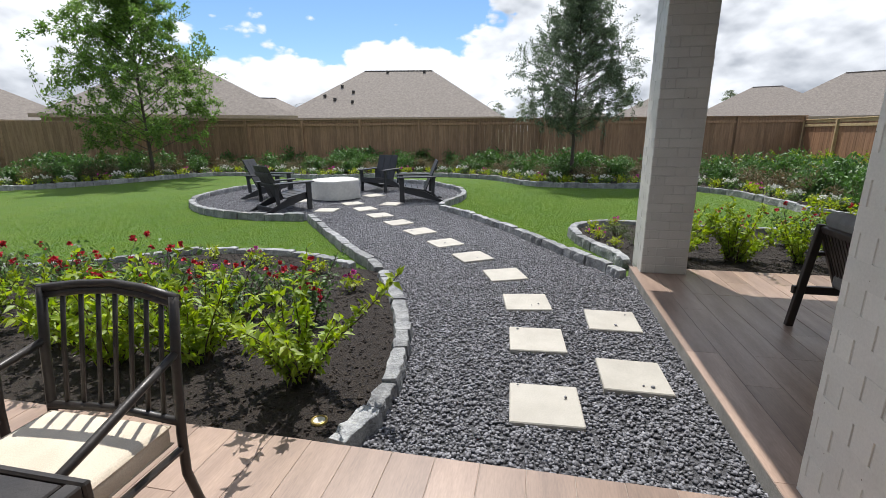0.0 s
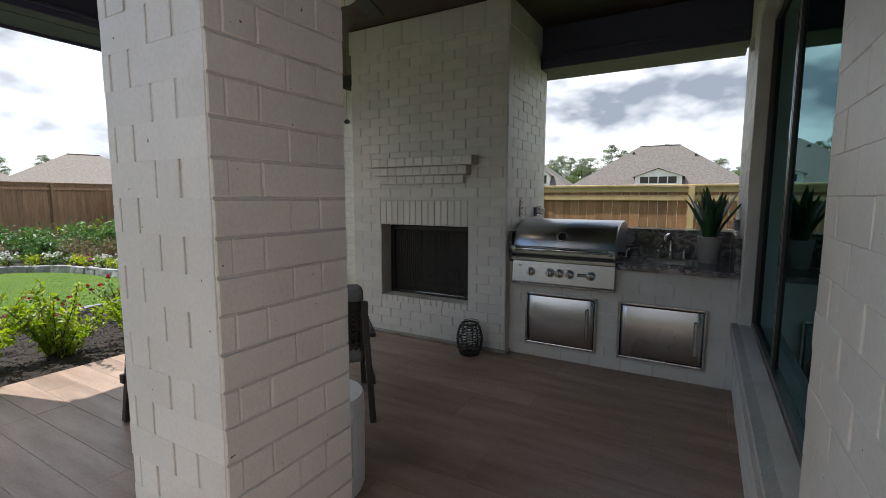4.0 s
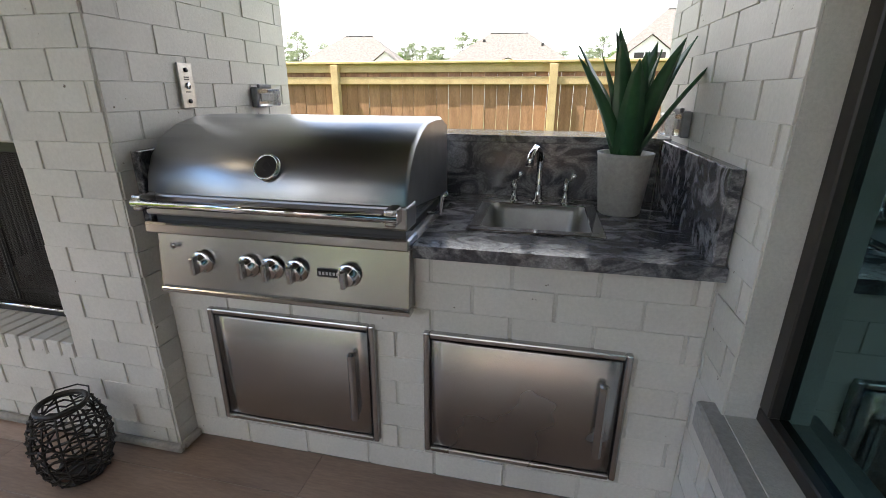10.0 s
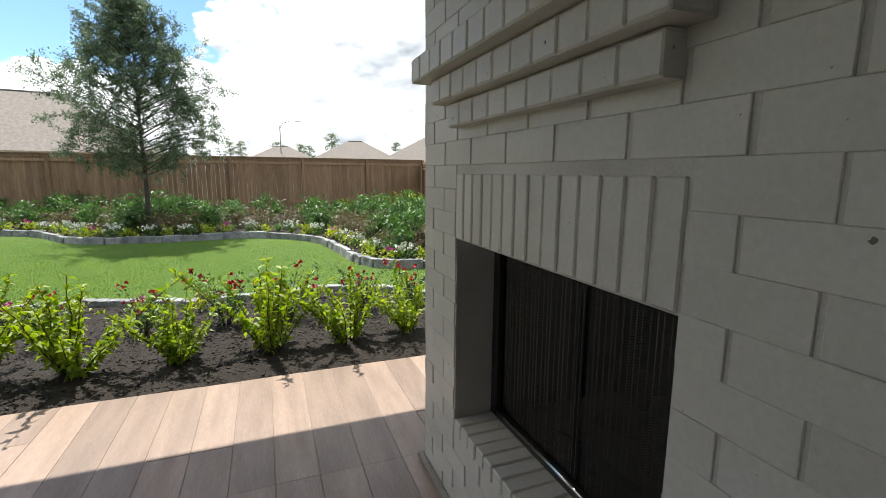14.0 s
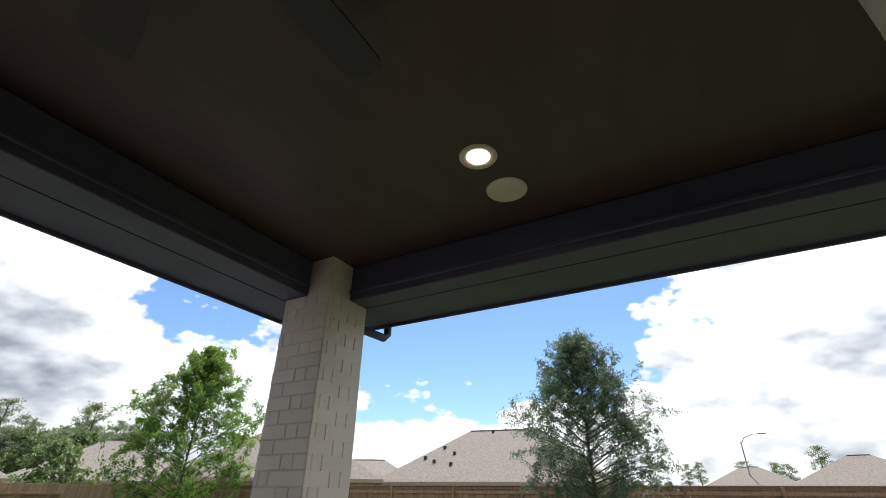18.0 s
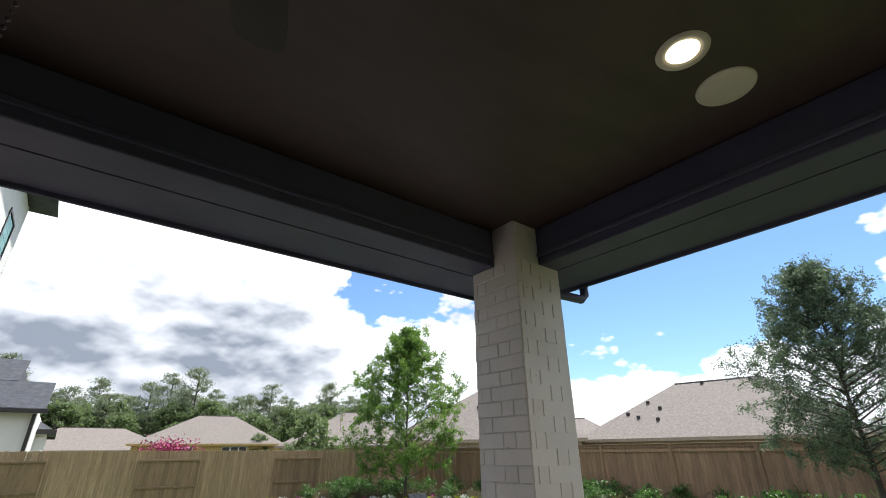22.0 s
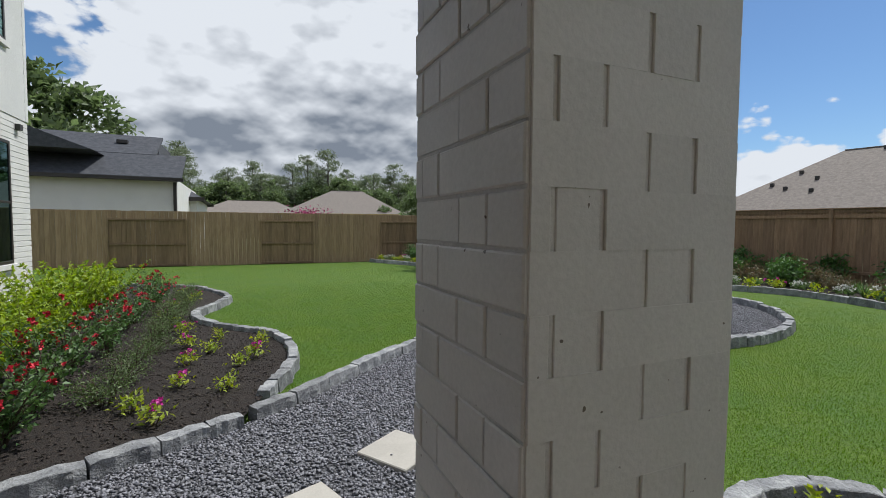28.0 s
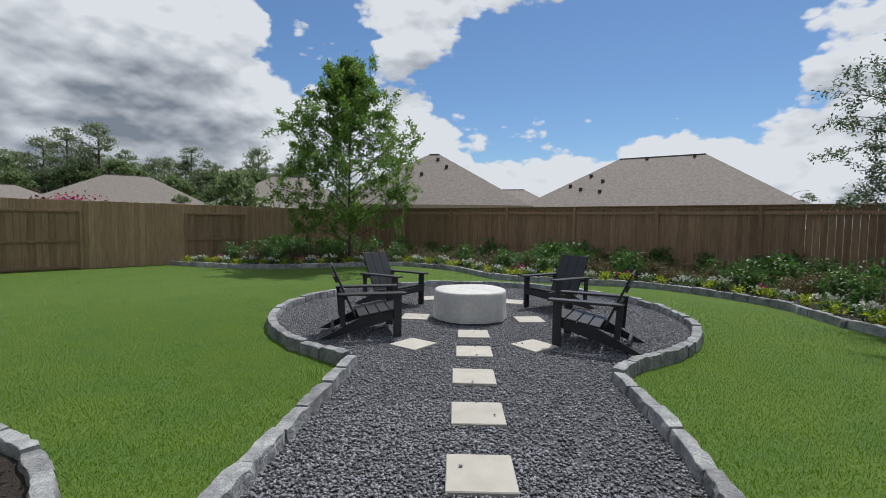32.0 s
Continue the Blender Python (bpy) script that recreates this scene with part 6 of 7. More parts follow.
def adirondack(label):
    """A modern flat-board Adirondack chair that faces +y."""
    c = thing("adirondack_chair", (0, 0, 0), label, "chair", "black chairs round the fire pit")
    w = 0.36
    for s in (-1, 1):
        part("front_leg", boxed(s * w - 0.022, s * w + 0.022, 0.30, 0.40, 0.0, 0.545, 0.004), BLACKPOLY, c)
        bm = bmesh.new()
        prof = [(0.40, 0.245), (0.40, 0.345), (-0.10, 0.26), (-0.62, 0.005), (-0.50, 0.0)]
        A = [bm.verts.new((s * (w - 0.045) - 0.018, y, z)) for y, z in prof]
        B = [bm.verts.new((s * (w - 0.045) + 0.018, y, z)) for y, z in prof]
        bm.faces.new(A[::-1])
        bm.faces.new(B)
        for i in range(len(prof)):
            bm.faces.new((A[i], A[(i + 1) % 5], B[(i + 1) % 5], B[i]))
        bmesh.ops.recalc_face_normals(bm, faces=bm.faces[:])
        part("side_rail", bm, BLACKPOLY, c)
        part("armrest", boxed(s * w - 0.07, s * w + 0.07, -0.40, 0.46, 0.547, 0.575, 0.006), BLACKPOLY, c)
        bm = bmesh.new()
        box(bm, -0.018, 0.018, -0.035, 0.035, 0.0, 0.40, 0.003, Matrix.Translation((s * (w - 0.005), -0.33, 0.16)) @ Matrix.Rotation(radians(4), 4, "X"))
        part("arm_brace", bm, BLACKPOLY, c)
    for k in range(4):
        y = 0.36 - k * 0.135
        z = 0.345 - (0.40 - y) * 0.17
        bm = bmesh.new()
        box(bm, -w + 0.02, w - 0.02, -0.062, 0.062, 0.0, 0.022, 0.004, Matrix.Translation((0, y - 0.03, z)) @ Matrix.Rotation(radians(9.6), 4, "X"))
        part("seat_slat", bm, BLACKPOLY, c)
    m = Matrix.Translation((0, -0.175, 0.255)) @ Matrix.Rotation(radians(24), 4, "X")
    for x0, x1 in ((-0.295, -0.103), (-0.097, 0.097), (0.103, 0.295)):
        bm = bmesh.new()
        box(bm, x0, x1, -0.011, 0.011, 0.0, 0.72, 0.004, m)
        part("back_board", bm, BLACKPOLY, c)
    bm = bmesh.new()
    box(bm, -0.29, 0.29, -0.045, -0.0115, 0.50, 0.58, 0.004, m)
    box(bm, -w - 0.02, w + 0.02, -0.05, -0.0115, 0.27, 0.34, 0.004, m)
    part("back_batten", bm, BLACKPOLY, c)
    part("rear_stretcher", boxed(-w + 0.06, w - 0.06, -0.47, -0.43, 0.03, 0.11, 0.004), BLACKPOLY, c)
    part("front_apron", boxed(-w + 0.022, w - 0.022, 0.365, 0.398, 0.24, 0.335, 0.004), BLACKPOLY, c)
    return c


SEATS = ((-8.30, -7.18, 197.5), (-6.65, -9.56, 58.5), (-10.02, -8.65, 257), (-8.19, -10.84, 9))
first = adirondack("black slatted Adirondack chair on the gravel facing the fire pit")
for x, y, turn in SEATS[1:]:
    copy_thing(first, pose(x, y, GZ + 0.004, 0, 0, turn))
first.matrix_world = pose(SEATS[0][0], SEATS[0][1], GZ + 0.004, 0, 0, SEATS[0][2])


# ---- plants ----
PRIVET = leaf_material("bright_shrub_leaf", (0.180, 0.275, 0.026), (0.290, 0.360, 0.038), 0.35, 0.42)
ROSE_L = leaf_material("rose_leaf", (0.055, 0.115, 0.032), (0.090, 0.155, 0.042), 0.35, 0.30)
DWARF_L = leaf_material("dwarf_shrub_leaf", (0.105, 0.150, 0.048), (0.075, 0.115, 0.038), 0.35, 0.30)
LIME_L = leaf_material("lime_annual_leaf", (0.36, 0.40, 0.035), (0.22, 0.31, 0.035), 0.25, 0.40)
DARK_L = leaf_material("dark_shrub_leaf", (0.048, 0.110, 0.028), (0.088, 0.170, 0.038), 0.35, 0.30)
RED_L = leaf_material("reddish_shrub_leaf", (0.165, 0.102, 0.060), (0.095, 0.118, 0.050), 0.40, 0.30)
STRAP_L = leaf_material("strap_leaf", (0.085, 0.160, 0.044), (0.130, 0.215, 0.060), 0.35, 0.30)
OAK_L = leaf_material("live_oak_leaf", (0.125, 0.170, 0.098), (0.085, 0.125, 0.070), 0.45, 0.30)
ELM_L = leaf_material("young_tree_leaf", (0.150, 0.240, 0.050), (0.105, 0.190, 0.042), 0.40, 0.42)
FAR_L = leaf_material("far_foliage", (0.150, 0.185, 0.110), (0.180, 0.215, 0.125), 0.40, 0.35)
FARB_L = leaf_material("far_broad_foliage", (0.150, 0.200, 0.085), (0.120, 0.170, 0.070), 0.40, 0.35)
RED_F = material("red_petal", (0.62, 0.020, 0.045), 0.55, (0.50, 0.012, 0.035), 20, 60, 0, vary=0.25, island=True)
PINK_F = material("magenta_petal", (0.62, 0.035, 0.34), 0.55, (0.50, 0.025, 0.30), 20, 60, 0, vary=0.25, island=True)
WHITE_F = material("white_petal", (0.80, 0.80, 0.74), 0.6, None, 20, 60, 0, vary=0.15, island=True)
STEM = material("brown_stem", (0.085, 0.060, 0.040), 0.9, (0.055, 0.038, 0.026), 25, 80, 0.4)
TRUNK = material("grey_bark", (0.105, 0.088, 0.072), 0.95, (0.060, 0.050, 0.042), 14, 55, 0.9, stretch=(3, 3, 1), depth=0.02)


def leaf_arrays(P, D, U, length, width, fold=0.25, curl=0.15):
    """Pointed leaves, folded along the midrib: base points, directions, up vectors, sizes."""
    n = len(P)
    D = D / np.linalg.norm(D, axis=1, keepdims=True)
    S = np.cross(D, U)
    S /= np.linalg.norm(S, axis=1, keepdims=True) + 1e-9
    N = np.cross(S, D)
    L, W = length[:, None], width[:, None]
    mid = P + D * L * 0.5 - N * L * 0.02
    tip = P + D * L - N * L * curl
    a, b = P + D * L * 0.42 + S * W * 0.5 + N * W * fold, P + D * L * 0.42 - S * W * 0.5 + N * W * fold
    V = np.stack([P, a, tip, b, mid], 1).reshape(-1, 3)
    F = np.array([(0, 1, 4), (1, 2, 4), (0, 4, 3), (4, 2, 3)])
    return V, (F[None] + 5 * np.arange(n)[:, None, None]).reshape(-1, 3)


def rand_dirs(rng, n, up=0.0):
    v = rng.normal(size=(n, 3))
    v[:, 2] += up
    return v / np.linalg.norm(v, axis=1, keepdims=True)


def stems_part(parent, lines, r, name="stem", mat=None, sides=4):
    bm = bmesh.new()
    for pts in lines:
        tube(bm, pts, r, sides, rs=[r * (1 - 0.65 * i / (len(pts) - 1)) for i in range(len(pts))])
    return part(name, bm, mat or STEM, parent)


def petals(rng, C, size, per=7):
    """Small ruffled blossoms at the points C."""
    n = len(C)
    P = np.repeat(C, per, 0)
    D = rand_dirs(rng, n * per, 0.5)
    L = size * rng.uniform(0.7, 1.2, n * per)
    return leaf_arrays(P, D, rand_dirs(rng, n * per, 1.0), L, L * 0.95, 0.3, -0.1)


def make_shrub(kind, seed):
    rng = np.random.default_rng(seed)
    if kind == "privet":
        ob = thing("flowering_shrub", label="upright bright green leafy shrub in dark mulch", category="shrub", group="bright green shrubs in the beds")
        lines, P, D = [], [], []
        for k in range(22):
            a, lean, h = rng.uniform(0, 6.28), rng.uniform(0.05, 0.95), rng.uniform(0.30, 0.68)
            base = np.array([0.05 * math.cos(a), 0.05 * math.sin(a), -0.02])
            pts = []
            for i in range(6):
                t = i / 5
                pts.append(base + np.array([math.cos(a) * lean * h * t ** 1.2, math.sin(a) * lean * h * t ** 1.2, h * t]) + rng.normal(0, 0.008, 3))
            lines.append([tuple(p) for p in pts])
            for i in range(56):
                t = rng.uniform(0.10, 1.0) ** 0.85
                f = t * 5
                j = min(int(f), 4)
                p = pts[j] + (pts[j + 1] - pts[j]) * (f - j)
                P.append(p)
                d = rand_dirs(rng, 1, 0.55)[0]
                D.append(d)
        P, D = np.array(P), np.array(D)
        L = rng.uniform(0.040, 0.074, len(P))
        V, F = leaf_arrays(P, D, rand_dirs(rng, len(P), 2.0), L, L * 0.46)
        stems_part(ob, lines, 0.006)
        fast_mesh("foliage", V, F, PRIVET, ob)
    elif kind == "rose":
        ob = thing("rose_bush", label="low spreading rose bush with red blossoms", category="rose bush", group="red roses in the beds")
        lines, P, D, C = [], [], [], []
        for k in range(16):
            a, lean, h = rng.uniform(0, 6.28), rng.uniform(0.2, 1.0), rng.uniform(0.22, 0.46)
            tip = np.array([math.cos(a) * lean * h, math.sin(a) * lean * h, h])
            lines.append([(0.02 * math.cos(a), 0.02 * math.sin(a), -0.02), tuple(tip * 0.5 + [0, 0, 0.03]), tuple(tip)])
            for i in range(30):
                t = rng.uniform(0.25, 1.02)
                P.append(tip * t + rng.normal(0, 0.035, 3))
                D.append(rand_dirs(rng, 1, 0.3)[0])
            if k % 2 == 0:
                for _ in range(rng.integers(1, 4)):
                    C.append(tip + rng.normal(0, 0.025, 3) + [0, 0, 0.02])
        P, D = np.array(P), np.array(D)
        L = rng.uniform(0.028, 0.050, len(P))
        V, F = leaf_arrays(P, D, rand_dirs(rng, len(P), 2.0), L, L * 0.6)
        stems_part(ob, lines, 0.005)
        fast_mesh("foliage", V, F, ROSE_L, ob)
        V, F = petals(rng, np.array(C), 0.026, 9)
        fast_mesh("blossom", V, F, RED_F, ob)
    elif kind in ("dwarf", "dark", "reddish"):
        name, mat, r, h, n, ll, label, cat = {
            "dwarf": ("dwarf_shrub", DWARF_L, 0.20, 0.24, 900, 0.022, "low fine-leaved grey-green dwarf shrub", "shrub"),
            "dark": ("evergreen_shrub", DARK_L, 0.36, 0.74, 460, 0.115, "dark green broad-leaved shrub against the fence", "shrub"),
            "reddish": ("nandina_shrub", RED_L, 0.38, 0.52, 560, 0.088, "loose shrub with reddish green leaves", "shrub")}[kind]
        ob = thing(name, label=label, category=cat, group=name.replace("_", " ") + "s in the beds")
        lines, P, D = [], [], []
        for k in range(18):
            a, q, hh = rng.uniform(0, 6.28), r * math.sqrt(rng.uniform(0, 1)) * 1.15, h * rng.uniform(0.6, 1.08)
            tip = np.array([math.cos(a) * q, math.sin(a) * q, hh * (1 - 0.35 * (q / r) ** 2)])
            lines.append([(0.03 * math.cos(a), 0.03 * math.sin(a), -0.02), tuple(tip * 0.55 + [0, 0, 0.02]), tuple(tip)])
            for i in range(n // 18):
                t = rng.uniform(0.35, 1.04)
                P.append(tip * t + rng.normal(0, 0.28 * r / 1.6, 3) * [1, 1, 0.8])
                D.append(rand_dirs(rng, 1, 0.4)[0])
        P, D = np.array(P), np.array(D)
        P[:, 2] = np.maximum(P[:, 2], 0.0)
        L = ll * rng.uniform(0.7, 1.3, len(P))
        V, F = leaf_arrays(P, D, rand_dirs(rng, len(P), 1.5), L, L * (0.42 if kind != "reddish" else 0.28))
        stems_part(ob, lines, 0.005)
        fast_mesh("foliage", V, F, mat, ob)
    elif kind == "strap":
        ob = thing("lily_clump", label="clump of arching strap-leaved green lily turf", category="grass clump", group="strap-leaved clumps in the beds")
        n = 90
        a, ln = rng.uniform(0, 6.28, n), rng.uniform(0.22, 0.42, n)
        V, F = [], []
        for i in range(n):
            d, s = np.array([math.cos(a[i]), math.sin(a[i]), 0]), np.array([-math.sin(a[i]), math.cos(a[i]), 0])
            e = rng.uniform(0.25, 1.0)
            w, k = 0.0085, len(V)
            for t in (0, 0.4, 0.75, 1.0):
                p = d * (0.02 + ln[i] * e * t * (0.5 + 0.5 * t)) + np.array([0, 0, ln[i] * (t - 0.62 * e * t * t)])
                V += [p - s * w * (1 - t * 0.95), p + s * w * (1 - t * 0.95)]
            F += [(k, k + 1, k + 3, k + 2), (k + 2, k + 3, k + 5, k + 4), (k + 4, k + 5, k + 7, k + 6)]
        fast_mesh("foliage", V, F, STRAP_L, ob)
    else:
        flower = {"vinca": PINK_F, "white": WHITE_F, "lime": None}[kind]
        ob = thing("annual_flower", label={"vinca": "small lime-leaved plant with magenta blossoms in mulch", "white": "small bedding plant covered in white blossoms", "lime": "small yellow-green bedding plant in mulch"}[kind],
                   category="flower", group={"vinca": "magenta annuals", "white": "white annuals", "lime": "yellow-green annuals"}[kind])
        n = 70
        P = rng.normal(0, 0.05, (n, 3)) * [1, 1, 0.7] + [0, 0, 0.075]
        P[:, 2] = np.maximum(P[:, 2], 0.0)
        L = rng.uniform(0.035, 0.065, n)
        V, F = leaf_arrays(P, rand_dirs(rng, n, 0.6), rand_dirs(rng, n, 2.0), L, L * 0.5)
        stems_part(ob, [[(0, 0, -0.02), tuple(p * 0.6), tuple(p)] for p in P[:8]], 0.004)
        fast_mesh("foliage", V, F, LIME_L if kind != "white" else STRAP_L, ob)
        if flower:
            C = rng.normal(0, 0.05, (7 if kind == "vinca" else 24, 3)) * [1, 1, 0.45] + [0, 0, 0.145]
            V, F = petals(rng, C, 0.024, 7)
            fast_mesh("blossom", V, F, flower, ob)
    return ob


VARIANTS = {k: [make_shrub(k, 10 * i + j) for j in range(c)] for i, (k, c) in enumerate((("privet", 4), ("rose", 3), ("dwarf", 3), ("dark", 3), ("reddish", 3), ("strap", 2), ("vinca", 2), ("white", 2), ("lime", 2)))}
unused = {id(o) for v in VARIANTS.values() for o in v}
plant_rng = random.Random(17)


def plant(kind, x, y, size=1.0, z=-0.045):
    src = plant_rng.choice(VARIANTS[kind])
    m = pose(x, y, z, plant_rng.uniform(-4, 4), plant_rng.uniform(-4, 4), plant_rng.uniform(0, 360)) @ Matrix.Scale(size * plant_rng.uniform(0.85, 1.15), 4)
    if id(src) in unused:
        unused.discard(id(src))
        src.matrix_world = m
        return src
    keep = src.matrix_basis.copy()
    src.matrix_basis = Matrix.Identity(4)
    made = copy_thing(src, m)
    src.matrix_basis = keep
    return made


j = lambda s: plant_rng.uniform(-s, s)  # noqa: E731
# flower bed beside the open patio
for k in range(11):
    plant("privet", -0.48 + j(0.10), -5.95 - k * 0.66 + j(0.08), 1.08)
for k in range(8):
    plant("privet", 0.05 + j(0.15), -9.0 - k * 0.62 + j(0.1), 1.15)
for k in range(12):
    plant("rose", -1.18 + j(0.12), -6.15 - k * 0.60 + j(0.1), 1.15)
for k in range(13):
    plant("dwarf", -1.68 + j(0.06), -6.85 - k * 0.52 + j(0.05), 1.2)
for x, y, kd in ((-2.05, -6.25, "vinca"), (-2.55, -6.75, "lime"), (-2.15, -7.05, "vinca"), (-2.60, -7.45, "lime"), (-2.78, -7.75, "vinca"), (-2.10, -7.75, "vinca"), (-2.35, -8.15, "lime"), (-2.85, -8.35, "lime"),
                 (-2.05, -8.5, "vinca"), (-2.45, -8.85, "lime"), (-2.0, -9.2, "vinca"), (-1.75, -9.9, "lime"), (-1.55, -10.6, "vinca"), (-1.6, -11.3, "vinca"), (-1.75, -12.0, "lime"), (-1.9, -12.6, "vinca"), (-1.55, -13.2, "vinca"), (-1.9, -6.5, "lime")):
    plant(kd, x + j(0.05), y + j(0.05), 0.95)
# corner bed behind the corner pillar
for k in range(7):
    plant("privet", -3.88 + j(0.08), -2.75 + k * 0.64 + j(0.06), 1.05)
for k in range(6):
    plant("rose", -4.75 + j(0.12), -2.55 + k * 0.66 + j(0.1), 1.05)
for x, y, kd in ((-4.35, -3.45, "lime"), (-4.75, -3.60, "vinca"), (-5.25, -3.60, "lime"), (-5.60, -3.25, "vinca"), (-5.65, -2.70, "lime"), (-5.45, -2.1, "vinca"), (-5.35, -1.5, "vinca"), (-5.42, -0.9, "lime"), (-5.45, -0.3, "vinca"), (-5.3, 0.3, "lime")):
    plant(kd, x, y, 1.05)
for x, y in ((-4.5, -3.1), (-5.0, -3.3), (-5.2, -2.8), (-5.15, -0.6), (-5.1, 0.1)):
    plant("dwarf", x, y, 0.8)
# long border bed, row behind row from its edge
edge_pts = smooth_line(WEST_EDGE, 0.40)
for i, p in enumerate(edge_pts):
    a, b = edge_pts[max(i - 1, 0)], edge_pts[min(i + 1, len(edge_pts) - 1)]
    d = (b - a).normalized()
    nrm = Vector((-d.y, d.x, 0))
    deep = 1.0 if p.y < -0.3 else 0.9
    rows = [(0.30, ("white", "lime", "white", "lime", "vinca", "white", "lime")[i % 7], 1.55), (0.62, ("dwarf", "white", "strap", "lime")[i % 4], 0.95),
            (0.98, ("strap", "reddish", "dwarf", "strap", "dark")[i % 5], 0.85), (1.45, ("reddish", "strap", "reddish", "dark")[i % 4], 0.95),
            (1.95, ("dark", "reddish", "strap")[i % 3], 0.9)]
    if i % 2 == 0:
        rows += [(2.5, "reddish" if i % 4 else "dark", 1.05), (3.1, "dark", 1.0)]
    else:
        rows += [(2.8, "dark", 1.1)]
    for off, kd, size in rows:
        q = p + nrm * (off + j(0.12)) * deep + d * j(0.12)
        if inside(q.x, q.y, WEST_POLY) and q.y > FENCE_SW[1] + 0.3 and q.y < 3.9:
            plant(kd, q.x, q.y, size, -0.04)
for k in range(46):
    x, y = plant_rng.uniform(-16.5, -7.5), plant_rng.uniform(1.0, 4.0)
    if inside(x, y, WEST_POLY):
        plant(plant_rng.choice(("strap", "reddish", "dark", "dwarf", "privet")), x, y, 1.05, -0.04)
for k in range(9):
    plant("privet", -16.6 + k * 1.1 + j(0.2), 4.35 - abs(k - 2) * 0.02 + j(0.2), 1.25, -0.04)


# ---- trees ----
def tree(name, at, height, clear, shape, spread, leaf_mat, n_leaf, leaf, label, seed, trunk_r=0.05, limbs=46, droop=0.0, lift=0.75, twigs=8, tuft=0.07):
    """A young tree: tapered trunk, limbs, twigs and single leaves. shape(t): crown half-width at t from its foot to its top."""
    rng = np.random.default_rng(seed)
    ob = thing(name, at, label, "tree")
    bm = bmesh.new()
    lean = rng.normal(0, 0.02, (9, 2)).cumsum(0) * 0.5
    trunk = [(lean[i, 0], lean[i, 1], -0.1 + (height * 0.97 + 0.1) * i / 8) for i in range(9)]
    tube(bm, trunk, trunk_r, 9, rs=[trunk_r * (1.25 if i == 0 else 1) * (1 - 0.9 * i / 8) for i in range(9)])
    part("trunk", bm, TRUNK, ob, "", True)
    T = np.array(trunk)
    lines, tips = [], []
    for k in range(limbs):
        t = (k + rng.uniform(0, 0.9)) / limbs
        z = clear + (height - clear) * t * 0.96
        f = (z + 0.1) / (height * 0.97 + 0.1) * 8
        i0 = min(int(f), 7)
        base = T[i0] + (T[i0 + 1] - T[i0]) * (f - i0)
        a = k * 2.399 + rng.normal(0, 0.35)
        reach = spread * shape(t) * rng.uniform(0.80, 1.10)
        rise = reach * (0.35 + lift * t - droop) + rng.normal(0, 0.05)
        tip = base + np.array([math.cos(a) * reach, math.sin(a) * reach, rise])
        midp = (base + tip) / 2 + rng.normal(0, 0.05, 3) + [0, 0, 0.06 * reach]
        lines.append([tuple(base), tuple(midp), tuple(tip)])
        for q in range(twigs):
            s = 0.18 + 0.82 * rng.uniform(0.0, 1.0) ** 0.6
            p = base * (1 - s) ** 2 + 2 * midp * s * (1 - s) + tip * s * s
            e = p + rng.normal(0, 0.20, 3) * (0.5 + reach * 0.45) + [0, 0, 0.05]
            lines.append([tuple(p), tuple((p + e) / 2 + rng.normal(0, 0.02, 3)), tuple(e)])
            tips.append((p, e))
    bm = bmesh.new()
    for i, pts in enumerate(lines):
        r = 0.017 if i % (twigs + 1) == 0 else 0.0055
        tube(bm, pts, r, 4, rs=[r, r * 0.7, r * 0.25])
    part("branchwork", bm, TRUNK, ob)
    pick = rng.integers(0, len(tips), n_leaf)
    A, B = np.array([q[0] for q in tips])[pick], np.array([q[1] for q in tips])[pick]
    s = rng.uniform(0.0, 1.0, (n_leaf, 1)) ** 0.6 * 1.12
    P = A + (B - A) * s + rng.normal(0, tuft, (n_leaf, 3))
    D = rand_dirs(rng, n_leaf, -0.1) + (B - A) * 1.5
    L = leaf * rng.uniform(0.7, 1.3, n_leaf)
    V, F = leaf_arrays(P, D, rand_dirs(rng, n_leaf, 1.2), L, L * 0.45)
    fast_mesh("crown", V, F, leaf_mat, ob)
    return ob


def oak_shape(t):
    return 0.62 + 3.0 * t if t < 0.13 else 1.0 + 0.05 * math.sin(26 * t) if t < 0.32 else max(0.07, (1 - ((t - 0.30) / 0.72)) ** 0.75)


def maple_shape(t):
    return 0.75 + 1.6 * t if t < 0.15 else 0.97 + 0.06 * math.sin(30 * t) if t < 0.30 else max(0.07, (1 - (t - 0.28) / 0.75) ** 0.9 * (1 + 0.12 * math.sin(34 * t)))


tree("live_oak_tree", (-12.8, -3.45, -0.04), 5.40, 1.32, oak_shape, 1.70, OAK_L, 72000, 0.056,
     "young live oak tree with a dense pointed crown", 31, 0.062, 96, droop=0.12, lift=0.45, twigs=11, tuft=0.042)
tree("maple_tree", (-12.2, -17.9, -0.04), 6.9, 0.7, maple_shape, 2.55, ELM_L, 46000, 0.105,
     "young leafy tree with a loose conical crown", 32, 0.060, 70, lift=0.55, twigs=10, tuft=0.060)


